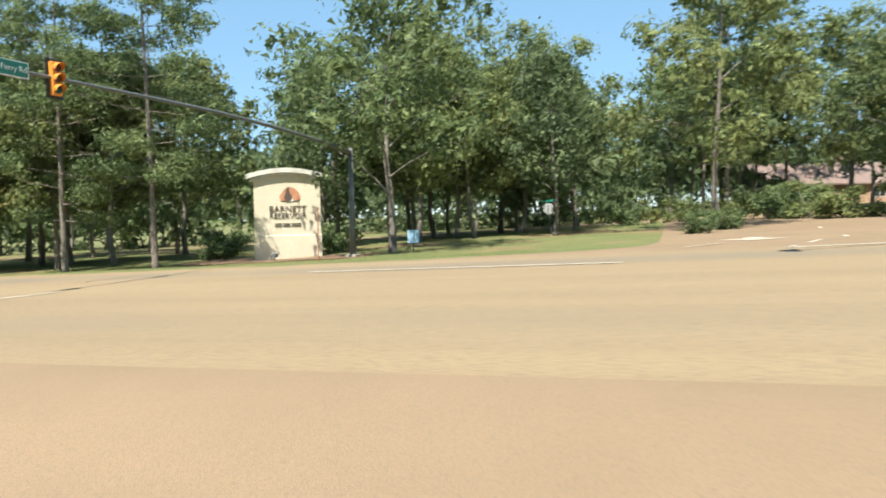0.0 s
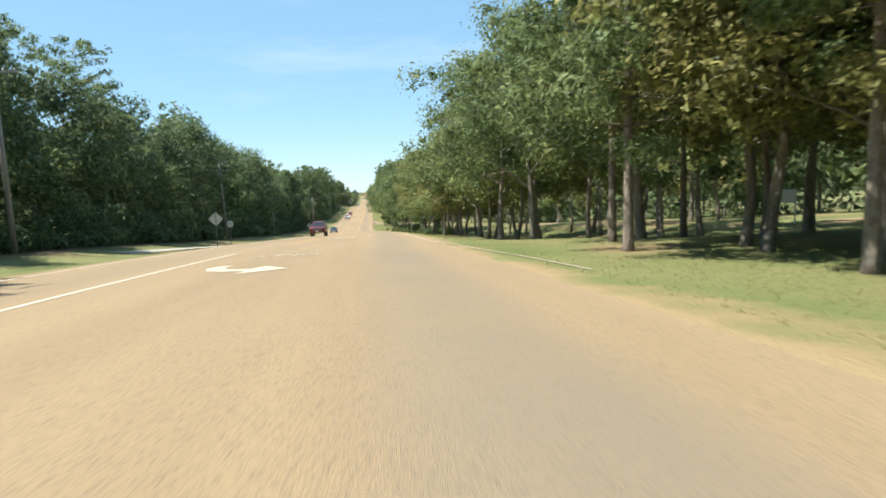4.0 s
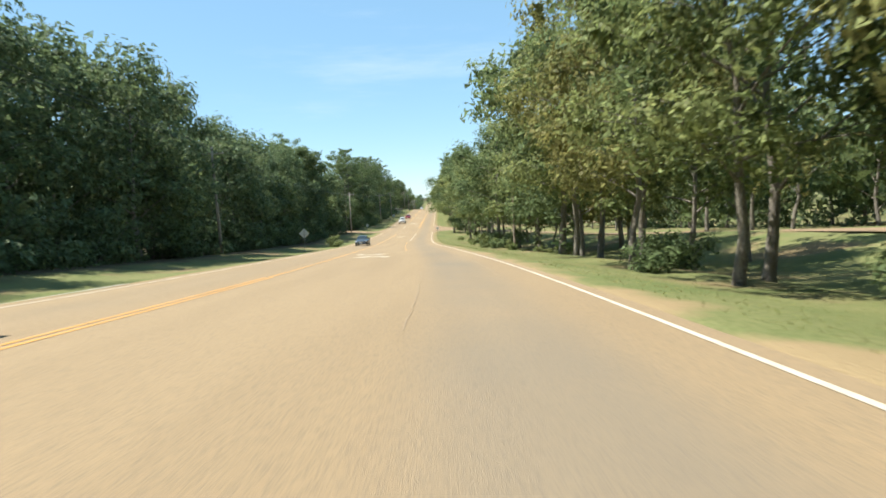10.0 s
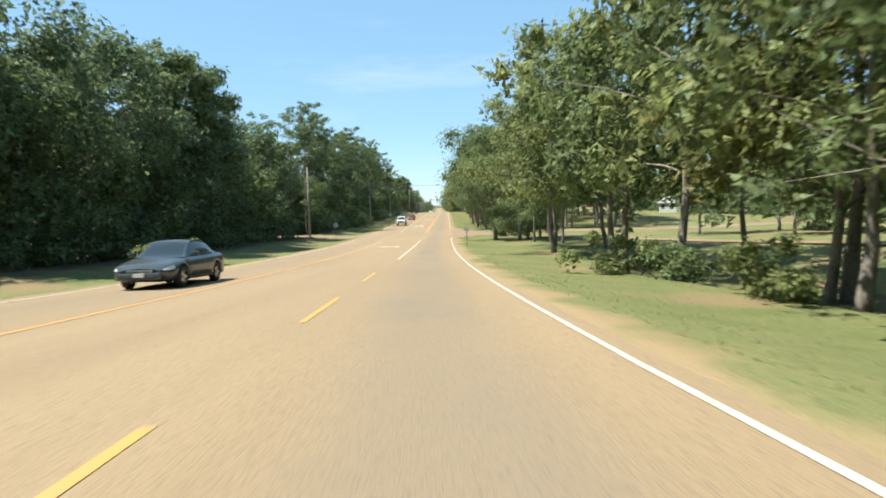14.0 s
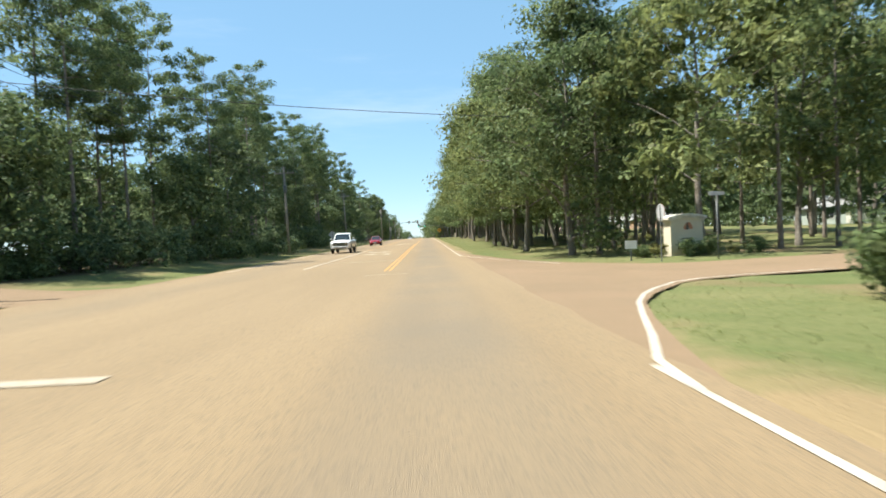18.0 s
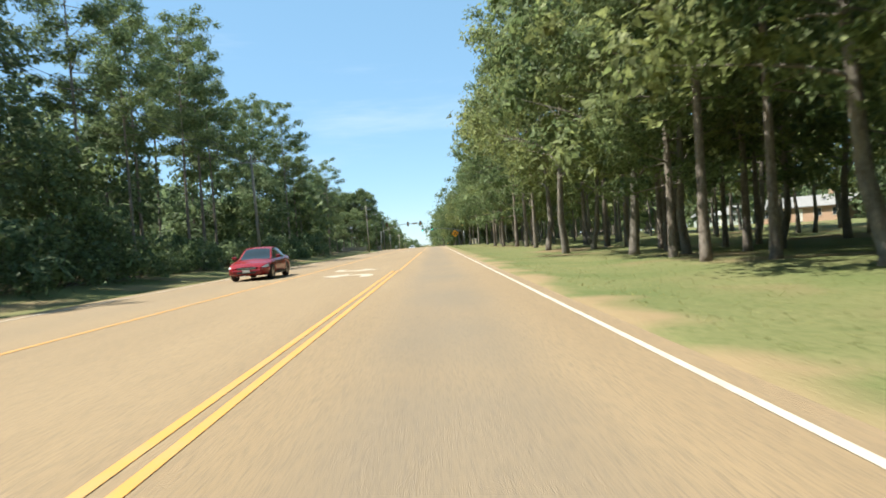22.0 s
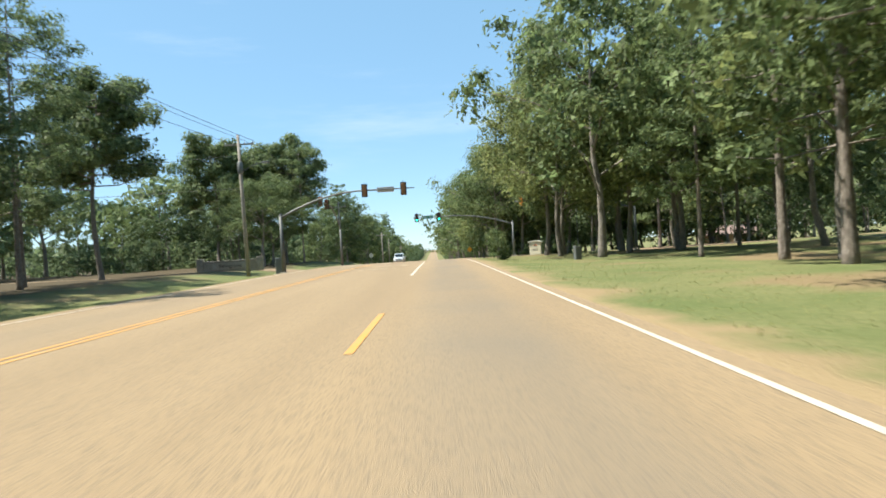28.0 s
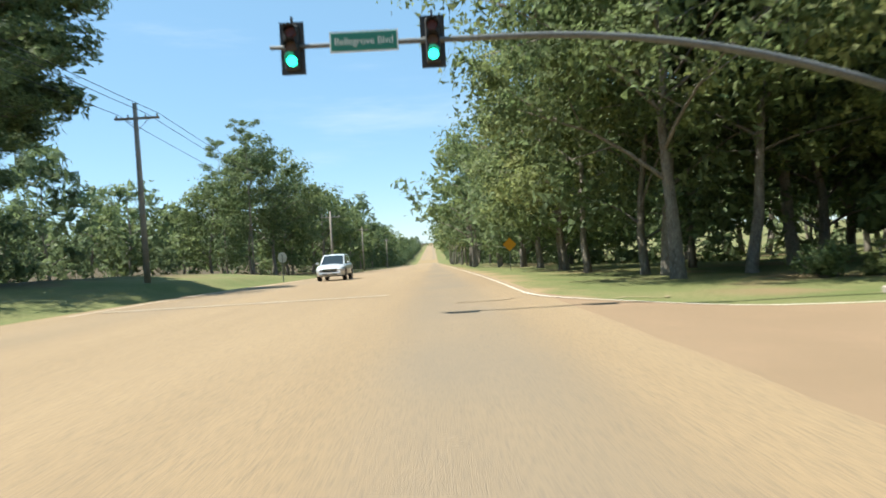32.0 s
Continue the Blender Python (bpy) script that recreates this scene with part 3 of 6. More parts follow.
def turn_arrow(x, y, flip=1):
    """A painted left-turn arrow, curved shaft and long barbed head; flip -1: for those who come the other way."""
    bm = bmesh.new()
    y = st(y)

    def add(pts):
        vs = [bm.verts.new((x + flip * px, y + flip * py, ground_z(x, y + flip * py) + 0.021)) for px, py in pts]
        bm.faces.new(vs)

    shaft = [(0.62, -1.5), (0.64, -0.5), (0.52, 0.0), (0.22, 0.28), (-0.2, 0.35)]
    inner = [(1.02, -1.35), (1.12, -0.35), (0.92, 0.5), (0.45, 0.95), (-0.2, 1.0)]
    for i in range(4):
        add([shaft[i], inner[i], inner[i + 1], shaft[i + 1]])
    add([(-0.2, 0.35), (-0.2, 1.0), (-0.05, 2.0), (-1.25, 0.75)])
    add([(-0.2, 0.35), (-1.25, 0.75), (-0.45, -0.55)])
    return part("turn_arrow", bm, M["ghost_white" if 400 < y < 480 else "arrow_white"], road)


for x, y, fl in ((-4.0, 33.4, -1), (-3.6, 67.4, 1), (-3.7, 112.6, 1), (-4.0, 117.3, -1), (-3.8, 187.0, 1), (-4.2, 248.8, -1), (-3.4, 282.4, 1), (-3.8, 287.5, -1),
                 (-3.7, 338.5, 1), (-4.2, 345.0, -1), (-3.4, 386.9, 1), (-3.9, 243, 1), (10.5, -6.5, 1)):
    turn_arrow(x, y, fl)
for y, sg in ((38.9, -1), (63.6, 1), (381.3, 1)):
    s = Matrix.Translation((-3.75, st(y), 0)) @ Matrix.Diagonal((0.85 * sg, 2.3 * sg, 1, 1))
    ob = lettering("word", "ONLY", 1.05, M["ghost_white" if y > 150 else "faded_white"], road, s, 0.0)
    for v in ob.data.vertices:
        v.co.z = road_z(v.co.y) + 0.022

# sealed cracks, and one signal shadow laid down in the same dark colour
rng = np.random.default_rng(5)
for x, y0, y1 in ((-1.62, 42, 50), (-1.6, 52, 82), (-1.42, 114.8, 117), (-0.9, 88.7, 98.6), (1.25, 96, 104), (0.75, 131.5, 138), (1.1, 128, 139)):
    yy = np.arange(st(y0), st(y1), 0.5)
    xx = x + np.cumsum(rng.normal(0, 0.016, len(yy)))
    ribbon("crack", list(zip(xx.tolist(), yy.tolist())), 0.018, M["crack"], road, 0.02)
# first streak: the signal head's cast shadow painted on the asphalt; the rest are cracks
for cx, cy, l in ((-0.2, 13.4, 1.4), (1.1, 498.0, 1.4), (4.4, 497.0, 1.3), (-3.2, 475.4, 1.3), (1.4, 475.0, 1.0)):
    k = rng.normal(0, 0.12, 9).cumsum()
    ribbon("crack", [(cx - l / 2 + l * i / 8, cy + float(k[i])) for i in range(9)], 0.09, M["crack"], road, 0.026)
drive = new("path", mesh_of("path", [(x, y, ground_z(x, y) + 0.02) for x, y in ((-17.0, 64), (-15.6, 64), (-14.8, 85), (-13.6, 85), (-12.6, 104), (-11.7, 104), (-11.0, 122), (-10.6, 122))],
                         [(0, 1, 3, 2), (2, 3, 5, 4), (4, 5, 7, 6)], M["concrete"]))
tagged(drive, "pale concrete gutter strip along the wooded verge", "path", kind="structure")
# pale loop drive through the lawns
pts = [(46, -20), (42, 24), (30, 58), (27, 98), (30, 148), (29, 186), (26, 223), (20, 243), (14, 254)]
v, f = [], []
for i, (x, y) in enumerate(pts):
    for o in (-2.0, 0, 2.0):
        v.append((x + o, y, ground_z(x + o, y) + 0.05))
f = [(3 * i + k, 3 * i + k + 1, 3 * i + k + 4, 3 * i + k + 3) for i in range(len(pts) - 1) for k in range(2)]
tagged(new("path", mesh_of("path", v, f, M["side_asphalt"], True)), "pale sandy drive winding through shaded lawns", "drive", kind="structure")


# ---- trees ----
def leaf_mesh(name, mat, rng, centres, radii, count, size, narrow=0.55, flat=1.0, droop=0.0, inner=0.0):
    """A crown of small leaf sprays round twig ends, over a dense inner mass of larger sprays."""
    c = np.asarray(centres, float)
    r = np.asarray(radii, float)
    w = r ** 2
    deep = int(count * inner)
    idx = rng.choice(len(c), count, p=w / w.sum())
    d = rng.normal(size=(count, 3))
    d /= np.linalg.norm(d, axis=1)[:, None]
    rad = r[idx] * rng.uniform(0.3, 1.0, count) ** 0.55 * (1 + 0.22 * rng.normal(size=count).clip(-1, 1.5))
    rad[:deep] = r[idx[:deep]] * rng.uniform(0.05, 0.4, deep)
    p = c[idx] + d * rad[:, None] * np.array([1, 1, flat])
    p[:, 2] -= droop * rad
    nrm = d * 1.25 + rng.normal(size=(count, 3)) * 0.55 + np.array([0, 0, 0.5])
    nrm /= np.linalg.norm(nrm, axis=1)[:, None]
    ax = np.cross(nrm, rng.normal(size=(count, 3)))
    ax /= np.linalg.norm(ax, axis=1)[:, None] + 1e-9
    sd = np.cross(nrm, ax)
    s = size * rng.uniform(0.5, 1.25, count)[:, None]
    wide = np.full((count, 1), narrow)
    s[:deep] *= 2.0
    wide[:deep] = max(narrow, 0.75)
    v = np.stack([p - ax * s * 0.45 - sd * s * 0.5 * wide, p + ax * s * 0.62 + nrm * s * 0.12, p - ax * s * 0.3 + sd * s * 0.5 * wide], 1).reshape(-1, 3)
    me = bpy.data.meshes.new(name)
    me.vertices.add(count * 3)
    me.loops.add(count * 3)
    me.polygons.add(count)
    me.vertices.foreach_set("co", v.ravel())
    me.loops.foreach_set("vertex_index", np.arange(count * 3, dtype=np.int32))
    me.polygons.foreach_set("loop_start", np.arange(0, count * 3, 3, dtype=np.int32))
    me.polygons.foreach_set("loop_total", np.full(count, 3, dtype=np.int32))
    me.materials.append(mat)
    me.update(calc_edges=True)
    return me


TWIGS = [True]


def broadleaf(rng, height, radius, bole, limbs, trunk_r, clump, ivy=0.0, lean=0.3):
    """Limbs as tapered tubes and the clump centres at their ends."""
    v, f, cen, rad = [], [], [], []
    top = height * 0.82
    path = [Vector((0, 0, -0.35))]
    k = 7
    off = Vector((0, 0, 0))
    for i in range(1, k + 1):
        off += Vector((rng.normal() * lean * 0.4, rng.normal() * lean * 0.4, 0))
        path.append(Vector((off.x, off.y, top * i / k)))
    radii = [trunk_r * 1.5] + [trunk_r * (1 - 0.85 * (i / k) ** 1.1) for i in range(1, k + 1)]
    radii[1] = trunk_r * 0.97
    path.insert(1, Vector((0, 0, 0.25)))
    radii.insert(1, trunk_r * 1.18)
    tube_arrays(path, radii, 9, v, f)

    def at_height(z):
        for a, b in zip(path[1:], path[2:]):
            if a.z <= z <= b.z:
                return a.lerp(b, (z - a.z) / (b.z - a.z))
        return path[-1]

    for i in range(limbs):
        u = (i + rng.uniform(0, 0.8)) / limbs
        z = bole + (top - bole) * u
        az = i * 2.4 + rng.normal() * 0.4
        reach = radius * (0.55 + 0.6 * math.sin(math.pi * min(1, 0.22 + 0.78 * u))) * rng.uniform(0.75, 1.2) * (1.0 if u < 0.8 else 0.7)
        rise = reach * rng.uniform(0.15, 0.6) + u * 1.2
        a = at_height(z)
        d = Vector((math.cos(az), math.sin(az), 0))
        mid = a + d * reach * 0.5 + Vector((0, 0, rise * 0.65))
        end = a + d * reach + Vector((0, 0, rise))
        r0 = trunk_r * (0.42 - 0.22 * u)
        tube_arrays([a, a.lerp(mid, 0.5) + Vector((0, 0, 0.1)), mid, end], [r0, r0 * 0.75, r0 * 0.5, r0 * 0.16], 5 if TWIGS[0] else 3, v, f, False)
        cen.append(end)
        rad.append(clump * rng.uniform(0.8, 1.2))
        for j in range(4):
            s = mid.lerp(end, 0.1 + 0.25 * j) if j < 3 else a.lerp(mid, 0.7)
            az2 = az + rng.choice((-1, 1)) * rng.uniform(0.5, 1.5)
            e = s + Vector((math.cos(az2), math.sin(az2), rng.uniform(-0.25, 0.75))) * reach * rng.uniform(0.25, 0.55)
            if TWIGS[0]:
                tube_arrays([s, e], [r0 * 0.34, r0 * 0.08], 4, v, f, False)
            cen.append(e)
            rad.append(clump * rng.uniform(0.6, 1.15))
    for i in range(5):
        cen.append(path[-1] + Vector((rng.normal() * radius * 0.25, rng.normal() * radius * 0.25, rng.uniform(0, height - top))))
        rad.append(clump)
    # boughs that fill the crown out to an uneven dome
    low = bole + 0.12 * (height - bole)
    for i in range(int(limbs * 1.5) if clump > 0.6 else 0):
        u = rng.uniform(0, 1) ** 0.8
        z = low + (height * 0.95 - low) * u
        az = i * 2.4 + rng.normal() * 0.5
        out = radius * (0.45 + 0.55 * math.sin(math.pi * (0.12 + 0.8 * u))) * rng.uniform(0.45, 0.95)
        q = at_height(min(z, top))
        cen.append(Vector((q.x + math.cos(az) * out, q.y + math.sin(az) * out, z)))
        rad.append(clump * rng.uniform(0.65, 1.05))
    if ivy:
        for z in np.arange(0.3, bole + 2.5, 0.55):
            q = at_height(float(z))
            cen.append(q + Vector((rng.normal() * 0.2, rng.normal() * 0.2, 0)))
            rad.append(ivy * rng.uniform(0.7, 1.2))
    return v, f, [tuple(c) for c in cen], rad


def conifer(rng, height, bare, reach, trunk_r, clump, whorls):
    v, f, cen, rad = [], [], [], []
    k = 8
    bend = Vector((rng.normal() * 0.25, rng.normal() * 0.25, 0))
    path = [Vector((0, 0, -0.35)), Vector((0, 0, 0.25))] + [bend * (i / k) ** 2 * height * 0.05 + Vector((0, 0, height * i / k)) for i in range(1, k + 1)]
    radii = [trunk_r * 1.4, trunk_r * 1.15] + [trunk_r * (1 - 0.92 * i / k) for i in range(1, k + 1)]
    tube_arrays(path, radii, 9, v, f)
    for i in range(whorls):
        u = i / (whorls - 1)
        z = bare + (height * 0.98 - bare) * u
        for j in range(3):
            az = i * 1.1 + j * 2.09 + rng.normal() * 0.35
            if rng.uniform() < 0.14:
                continue
            L = reach * (0.35 + 0.85 * math.sin(math.pi * (0.18 + 0.74 * u))) * rng.uniform(0.6, 1.15)
            a = Vector((0, 0, z)) + bend * (z / height) ** 2 * height * 0.05
            d = Vector((math.cos(az), math.sin(az), 0))
            e = a + d * L + Vector((0, 0, L * rng.uniform(-0.05, 0.35) + u * 0.6))
            m = a.lerp(e, 0.55) + Vector((0, 0, -0.08 * L))
            r0 = trunk_r * (0.24 - 0.12 * u)
            tube_arrays([a, m, e], [r0, r0 * 0.6, r0 * 0.2], 4 if TWIGS[0] else 3, v, f, False)
            for g in (0.55, 0.8, 1.0):
                cen.append(a.lerp(e, g) + Vector((rng.normal() * 0.3, rng.normal() * 0.3, 0.15)))
                rad.append(clump * rng.uniform(0.7, 1.2) * (1.15 - 0.3 * u))
    return v, f, [tuple(c) for c in cen], rad


PROTO = {}


def tree_kind(key, name, label, category, bark, leaf, shape, leaves, size, narrow=0.62, flat=0.8, seed=1, droop=0.1, group="roadside trees"):
    rng = np.random.default_rng(seed)
    v, f, cen, rad = shape(rng)
    PROTO[key] = dict(name=name, label=label, category=category, trunk=mesh_of("trunk", v, f, M[bark], True) if v else None,
                      crown=leaf_mesh("crown", M[leaf], rng, cen, rad, leaves, size, narrow, flat, droop, 0.08 if narrow > 0.5 and size < 0.45 else 0.0), group=group)


OAK = "broad oak with lit yellow-green leaves standing on the grass verge"
for q, leaves, size in (("", 13200, 0.286), ("_mid", 5600, 0.43), ("_back", 980, 0.92), ("_far", 440, 1.3)):
    TWIGS[0] = q == ""
    tree_kind("full" + q, "oak_tree", "dense dark oak leafy down to the ground", "tree", "oak_bark", "green_leaf", lambda g: broadleaf(g, 15.5, 4.3, 0.9, 20, 0.2, 1.5), leaves * 5 // 4, size, seed=61)
    tree_kind("oak_a" + q, "oak_tree", OAK, "tree", "oak_bark", "oak_leaf", lambda g: broadleaf(g, 13.5, 4.4, 3.2, 12, 0.175, 1.35), leaves, size, seed=11)
    tree_kind("oak_b" + q, "oak_tree", "spreading dark green oak beside the road", "tree", "oak_bark", "green_leaf", lambda g: broadleaf(g, 15.0, 5.2, 3.0, 13, 0.22, 1.5), leaves + (800 if not q else 150), size, seed=12)
    tree_kind("oak_c" + q, "oak_tree", "tall slender oak with a high leafy crown", "tree", "oak_bark", "oak_leaf", lambda g: broadleaf(g, 17.0, 4.0, 3.6, 13, 0.19, 1.35), leaves, size, seed=13)
    tree_kind("gold" + q, "sweetgum_tree", "hardwood tree with yellowing autumn leaves", "tree", "oak_bark", "yellow_leaf", lambda g: broadleaf(g, 13.0, 4.2, 2.8, 12, 0.17, 1.3), leaves, size, seed=14)
    tree_kind("ivy" + q, "vine_covered_tree", "oak with a vine-covered trunk beside the ditch", "tree", "oak_bark", "green_leaf", lambda g: broadleaf(g, 13.0, 4.0, 2.6, 12, 0.19, 1.3, 0.55), leaves, size, seed=15)
    tree_kind("edge_a" + q, "woodland_tree", "dense woodland tree leafy down to the verge", "tree", "oak_bark", "wood_leaf", lambda g: broadleaf(g, 13.5, 3.6, 0.9, 16, 0.16, 1.45), leaves * 9 // 10, size * 1.16, seed=16, group="woodland edge trees")
    tree_kind("edge_b" + q, "woodland_tree", "tall dark woodland tree with a ragged crown", "tree", "oak_bark", "wood_leaf", lambda g: broadleaf(g, 16.5, 3.4, 2.4, 16, 0.17, 1.35), leaves * 9 // 10, size * 1.16, seed=17, group="woodland edge trees")
    tree_kind("edge_c" + q, "woodland_tree", "bushy green woodland tree at the forest edge", "tree", "oak_bark", "green_leaf", lambda g: broadleaf(g, 11.0, 3.4, 0.6, 14, 0.17, 1.4), leaves * 9 // 10, size * 1.16, seed=18, group="woodland edge trees")
    tree_kind("pine_a" + q, "pine_tree", "tall loblolly pine with a bare lower trunk", "tree", "pine_bark", "needle", lambda g: conifer(g, 19.0, 4.8, 3.5, 0.155, 0.8, 17), leaves, size * 1.15, 0.42, 0.62, seed=19, droop=0.0)
    tree_kind("pine_b" + q, "pine_tree", "tall thin pine with a sparse tufted crown", "tree", "pine_bark", "needle", lambda g: conifer(g, 20.0, 10.0, 2.6, 0.15, 0.72, 11), leaves * 7 // 10, size * 1.15, 0.42, 0.6, seed=20, droop=0.0)
    tree_kind("pine_c" + q, "pine_tree", "pine with drooping bright green lower boughs", "tree", "pine_bark", "needle", lambda g: conifer(g, 16.5, 2.8, 3.6, 0.16, 0.8, 17), leaves, size * 1.15, 0.42, 0.62, seed=21, droop=0.1)

tree_kind("pine_low", "pine_tree", "young pine with bright boughs down to the grass", "tree", "pine_bark", "needle", lambda g: conifer(g, 12.5, 0.9, 3.7, 0.15, 0.95, 19), 23000, 0.31, 0.32, 0.65, seed=55, droop=0.1)
tree_kind("dead", "dead_tree", "bare grey dead tree with broken branches", "tree", "dead_wood", "oak_leaf", lambda g: broadleaf(g, 17.0, 2.6, 7.0, 10, 0.11, 0.5), 60, 0.12, seed=51)


def umbrella(rng, height, spread, trunk_r):
    """A pine with a high flat-topped crown on crooked limbs."""
    v, f, cen, rad = [], [], [], []
    path = [Vector((0, 0, -0.3)), Vector((0, 0, 0.3))] + [Vector((0.5 * math.sin(i * 0.7), 0.3 * math.sin(i * 0.9), height * 0.9 * i / 7)) for i in range(1, 8)]
    tube_arrays(path, [trunk_r * 1.4, trunk_r * 1.1] + [trunk_r * (1 - 0.1 * i) for i in range(1, 8)], 9, v, f)
    for i in range(26):
        u = (i + 0.5) / 26
        z = height * (0.42 + 0.5 * u)
        k = min(8, max(2, int(1 + z / (height * 0.9) * 7)))
        a = path[k]
        az = i * 2.4
        L = spread * (0.55 + 0.5 * math.sin(math.pi * (0.25 + 0.6 * u))) * rng.uniform(0.7, 1.1)
        e = Vector((a.x, a.y, z)) + Vector((math.cos(az) * L, math.sin(az) * L, 0.2 * L))
        m = Vector((a.x, a.y, z)).lerp(e, 0.5) - Vector((0, 0, 0.1 * L))
        tube_arrays([(a.x, a.y, z), m, e], [trunk_r * 0.3, trunk_r * 0.2, trunk_r * 0.06], 5, v, f, False)
        for g in (0.6, 0.85, 1.05):
            cen.append(tuple(Vector((a.x, a.y, z)).lerp(e, g) + Vector((rng.normal() * 0.4, rng.normal() * 0.4, 0.35))))
            rad.append(rng.uniform(0.95, 1.5))
    return v, f, cen, rad


tree_kind("umbrella", "pine_tree", "tall old pine with a flat spreading crown", "tree", "pine_bark", "needle", lambda g: umbrella(g, 18.5, 4.6, 0.24), 17000, 0.55, 0.6, 0.8, seed=52, droop=0.0)


def heap(rng, w, h, k):
    cen = [(rng.normal() * w * 0.35, rng.normal() * w * 0.35, abs(rng.normal()) * h * 0.4 + 0.2) for _ in range(k)]
    v, f = [], []
    for c in cen[: k // 2]:
        tube_arrays([(c[0] * 0.2, c[1] * 0.2, -0.1), c], [0.03, 0.01], 4, v, f, False)
    return v, f, cen, [min(w, h) * 0.32 * rng.uniform(0.7, 1.2) for _ in cen]


tree_kind("bush", "shrub", "rounded green shrub growing on the verge", "shrub", "oak_bark", "green_leaf", lambda g: heap(g, 1.7, 1.5, 12), 1800, 0.17, seed=31, group="shrubs")
tree_kind("bush_light", "shrub", "pale green weedy shrub by the ditch", "shrub", "oak_bark", "oak_leaf", lambda g: heap(g, 2.0, 1.3, 12), 1600, 0.18, seed=32, group="shrubs")
tree_kind("bush_gold", "shrub", "low clipped shrub with yellow leaves", "shrub", "oak_bark", "yellow_leaf", lambda g: heap(g, 1.0, 0.9, 9), 900, 0.12, seed=34, group="shrubs")
tree_kind("thicket", "thicket", "tangled undergrowth along the forest edge", "undergrowth", "oak_bark", "wood_leaf", lambda g: heap(g, 4.5, 3.6, 26), 1350, 0.445, seed=35, group="undergrowth")
tree_kind("thicket_green", "thicket", "sunlit green undergrowth along the forest edge", "undergrowth", "oak_bark", "green_leaf", lambda g: heap(g, 4.0, 3.0, 24), 2200, 0.34, seed=36, group="undergrowth")


FAR = []


def plant(key, x, y, scale=1.0, turn=None, sink=0.0, raw=False):
    """One tree or shrub; those far off are gathered for the distant wood."""
    p = PROTO[key]
    y = y if raw else st(y)
    rr = random.random()
    ang = turn if turn is not None else rr * 360
    m = pose(x, y, ground_z(x, y) - sink, 0, 0, ang) @ Matrix.Diagonal((scale, scale, scale * (0.94 + 0.12 * ((rr * 7) % 1)), 1))
    if key.endswith(("_far", "_back")) or key == "thicket" and x > 30:
        if key != "thicket":
            FAR.append((p, m))
        return None
    ob = thing(p["name"], m, p["label"], p["category"], p["group"])
    if p["trunk"]:
        part("trunk" if p["category"] == "tree" else "stem", p["trunk"], None, ob)
    part("crown" if p["category"] == "tree" else "foliage", p["crown"], None, ob)
    return ob


random.seed(7)
# trees that stand beside the right-hand verge: kind, x, y, scale
GROVE_BY_CORNER = [
    ("oak_b", 15.8, 9.3, 0.95), ("oak_c", 26.0, 11.5, 0.9), ("oak_a", 29.0, 10.0, 0.9), ("oak_c", 32.0, 6.4, 0.9), ("oak_c", 27.0, -5.8, 1.0), ("pine_a", 11.6, 25.4, 0.9), ("oak_a", 13.4, 23.6, 0.95),
    ("pine_c", 8.9, 22.3, 0.95), ("pine_a", 9.2, 17.55, 0.95), ("gold", 10.4, 29.2, 0.98), ("gold", 10.4, 32.4, 1.0), ("oak_a", 14.6, 27.5, 1.0), ("pine_c", 7.4, 34.4, 1.0),
    ("pine_a", 9.0, 39.0, 1.0), ("oak_b", 10.6, 39.8, 0.9), ("pine_c", 13.2, 41.0, 0.9), ("oak_a", 11.0, 34.0, 0.9), ("gold", 13.2, 36.0, 0.9), ("pine_a", 9.0, 28.2, 0.95),
    ("oak_b", 9.6, 52.0, 0.95), ("oak_b", 9.0, 58.5, 0.95), ("oak_c", 11.4, 62.5, 0.9), ("oak_a", 9.8, 66.5, 0.95), ("oak_b", 10.2, 72.5, 1.0), ("oak_a", 9.2, 78.0, 0.95),
    ("oak_c", 12.4, 75.0, 0.9), ("gold", 9.4, 83.0, 0.9)]
GROVE_BY_LAWNS = [
    ("oak_a", 8.6, 88.5, 0.9), ("oak_c", 10.6, 92.0, 0.85), ("oak_a", 8.2, 96.5, 0.9), ("oak_b", 10.8, 99.0, 0.85), ("gold", 8.8, 105.0, 0.95), ("oak_a", 9.6, 115.0, 1.0),
    ("oak_b", 12.6, 112.0, 0.95), ("oak_a", 13.6, 108.5, 0.85), ("ivy", 10.0, 119.3, 1.3), ("oak_b", 14.5, 123.5, 1.1), ("ivy", 15.2, 131.2, 1.05), ("ivy", 16.8, 136.8, 1.05), ("ivy", 12.6, 135.2, 0.95), ("oak_a", 14.0, 140.0, 1.1), ("oak_b", 20.5, 133.0, 1.1), ("oak_b", 14.8, 155.0, 1.1), ("oak_a", 11.8, 151.0, 1.0), ("oak_b", 13.0, 173.0, 1.0), ("oak_a", 11.0, 182.0, 1.0), ("gold", 19.0, 128.0, 0.8),
    ("full", 10.4, 145.2, 1.08), ("oak_a", 16.0, 150.0, 0.9), ("gold", 16.5, 143.0, 0.85), ("oak_a", 11.6, 160.0, 1.15), ("ivy", 12.0, 168.0, 1.1), ("oak_a", 18.5, 167.0, 0.95),
    ("oak_c", 9.6, 176.0, 0.95), ("oak_b", 7.4, 197.8, 0.95), ("pine_c", 10.6, 190.0, 0.7), ("pine_a", 12.6, 186.0, 0.8), ("oak_c", 14.5, 179.0, 0.9),
    ("full", 8.6, 229.5, 1.0)]
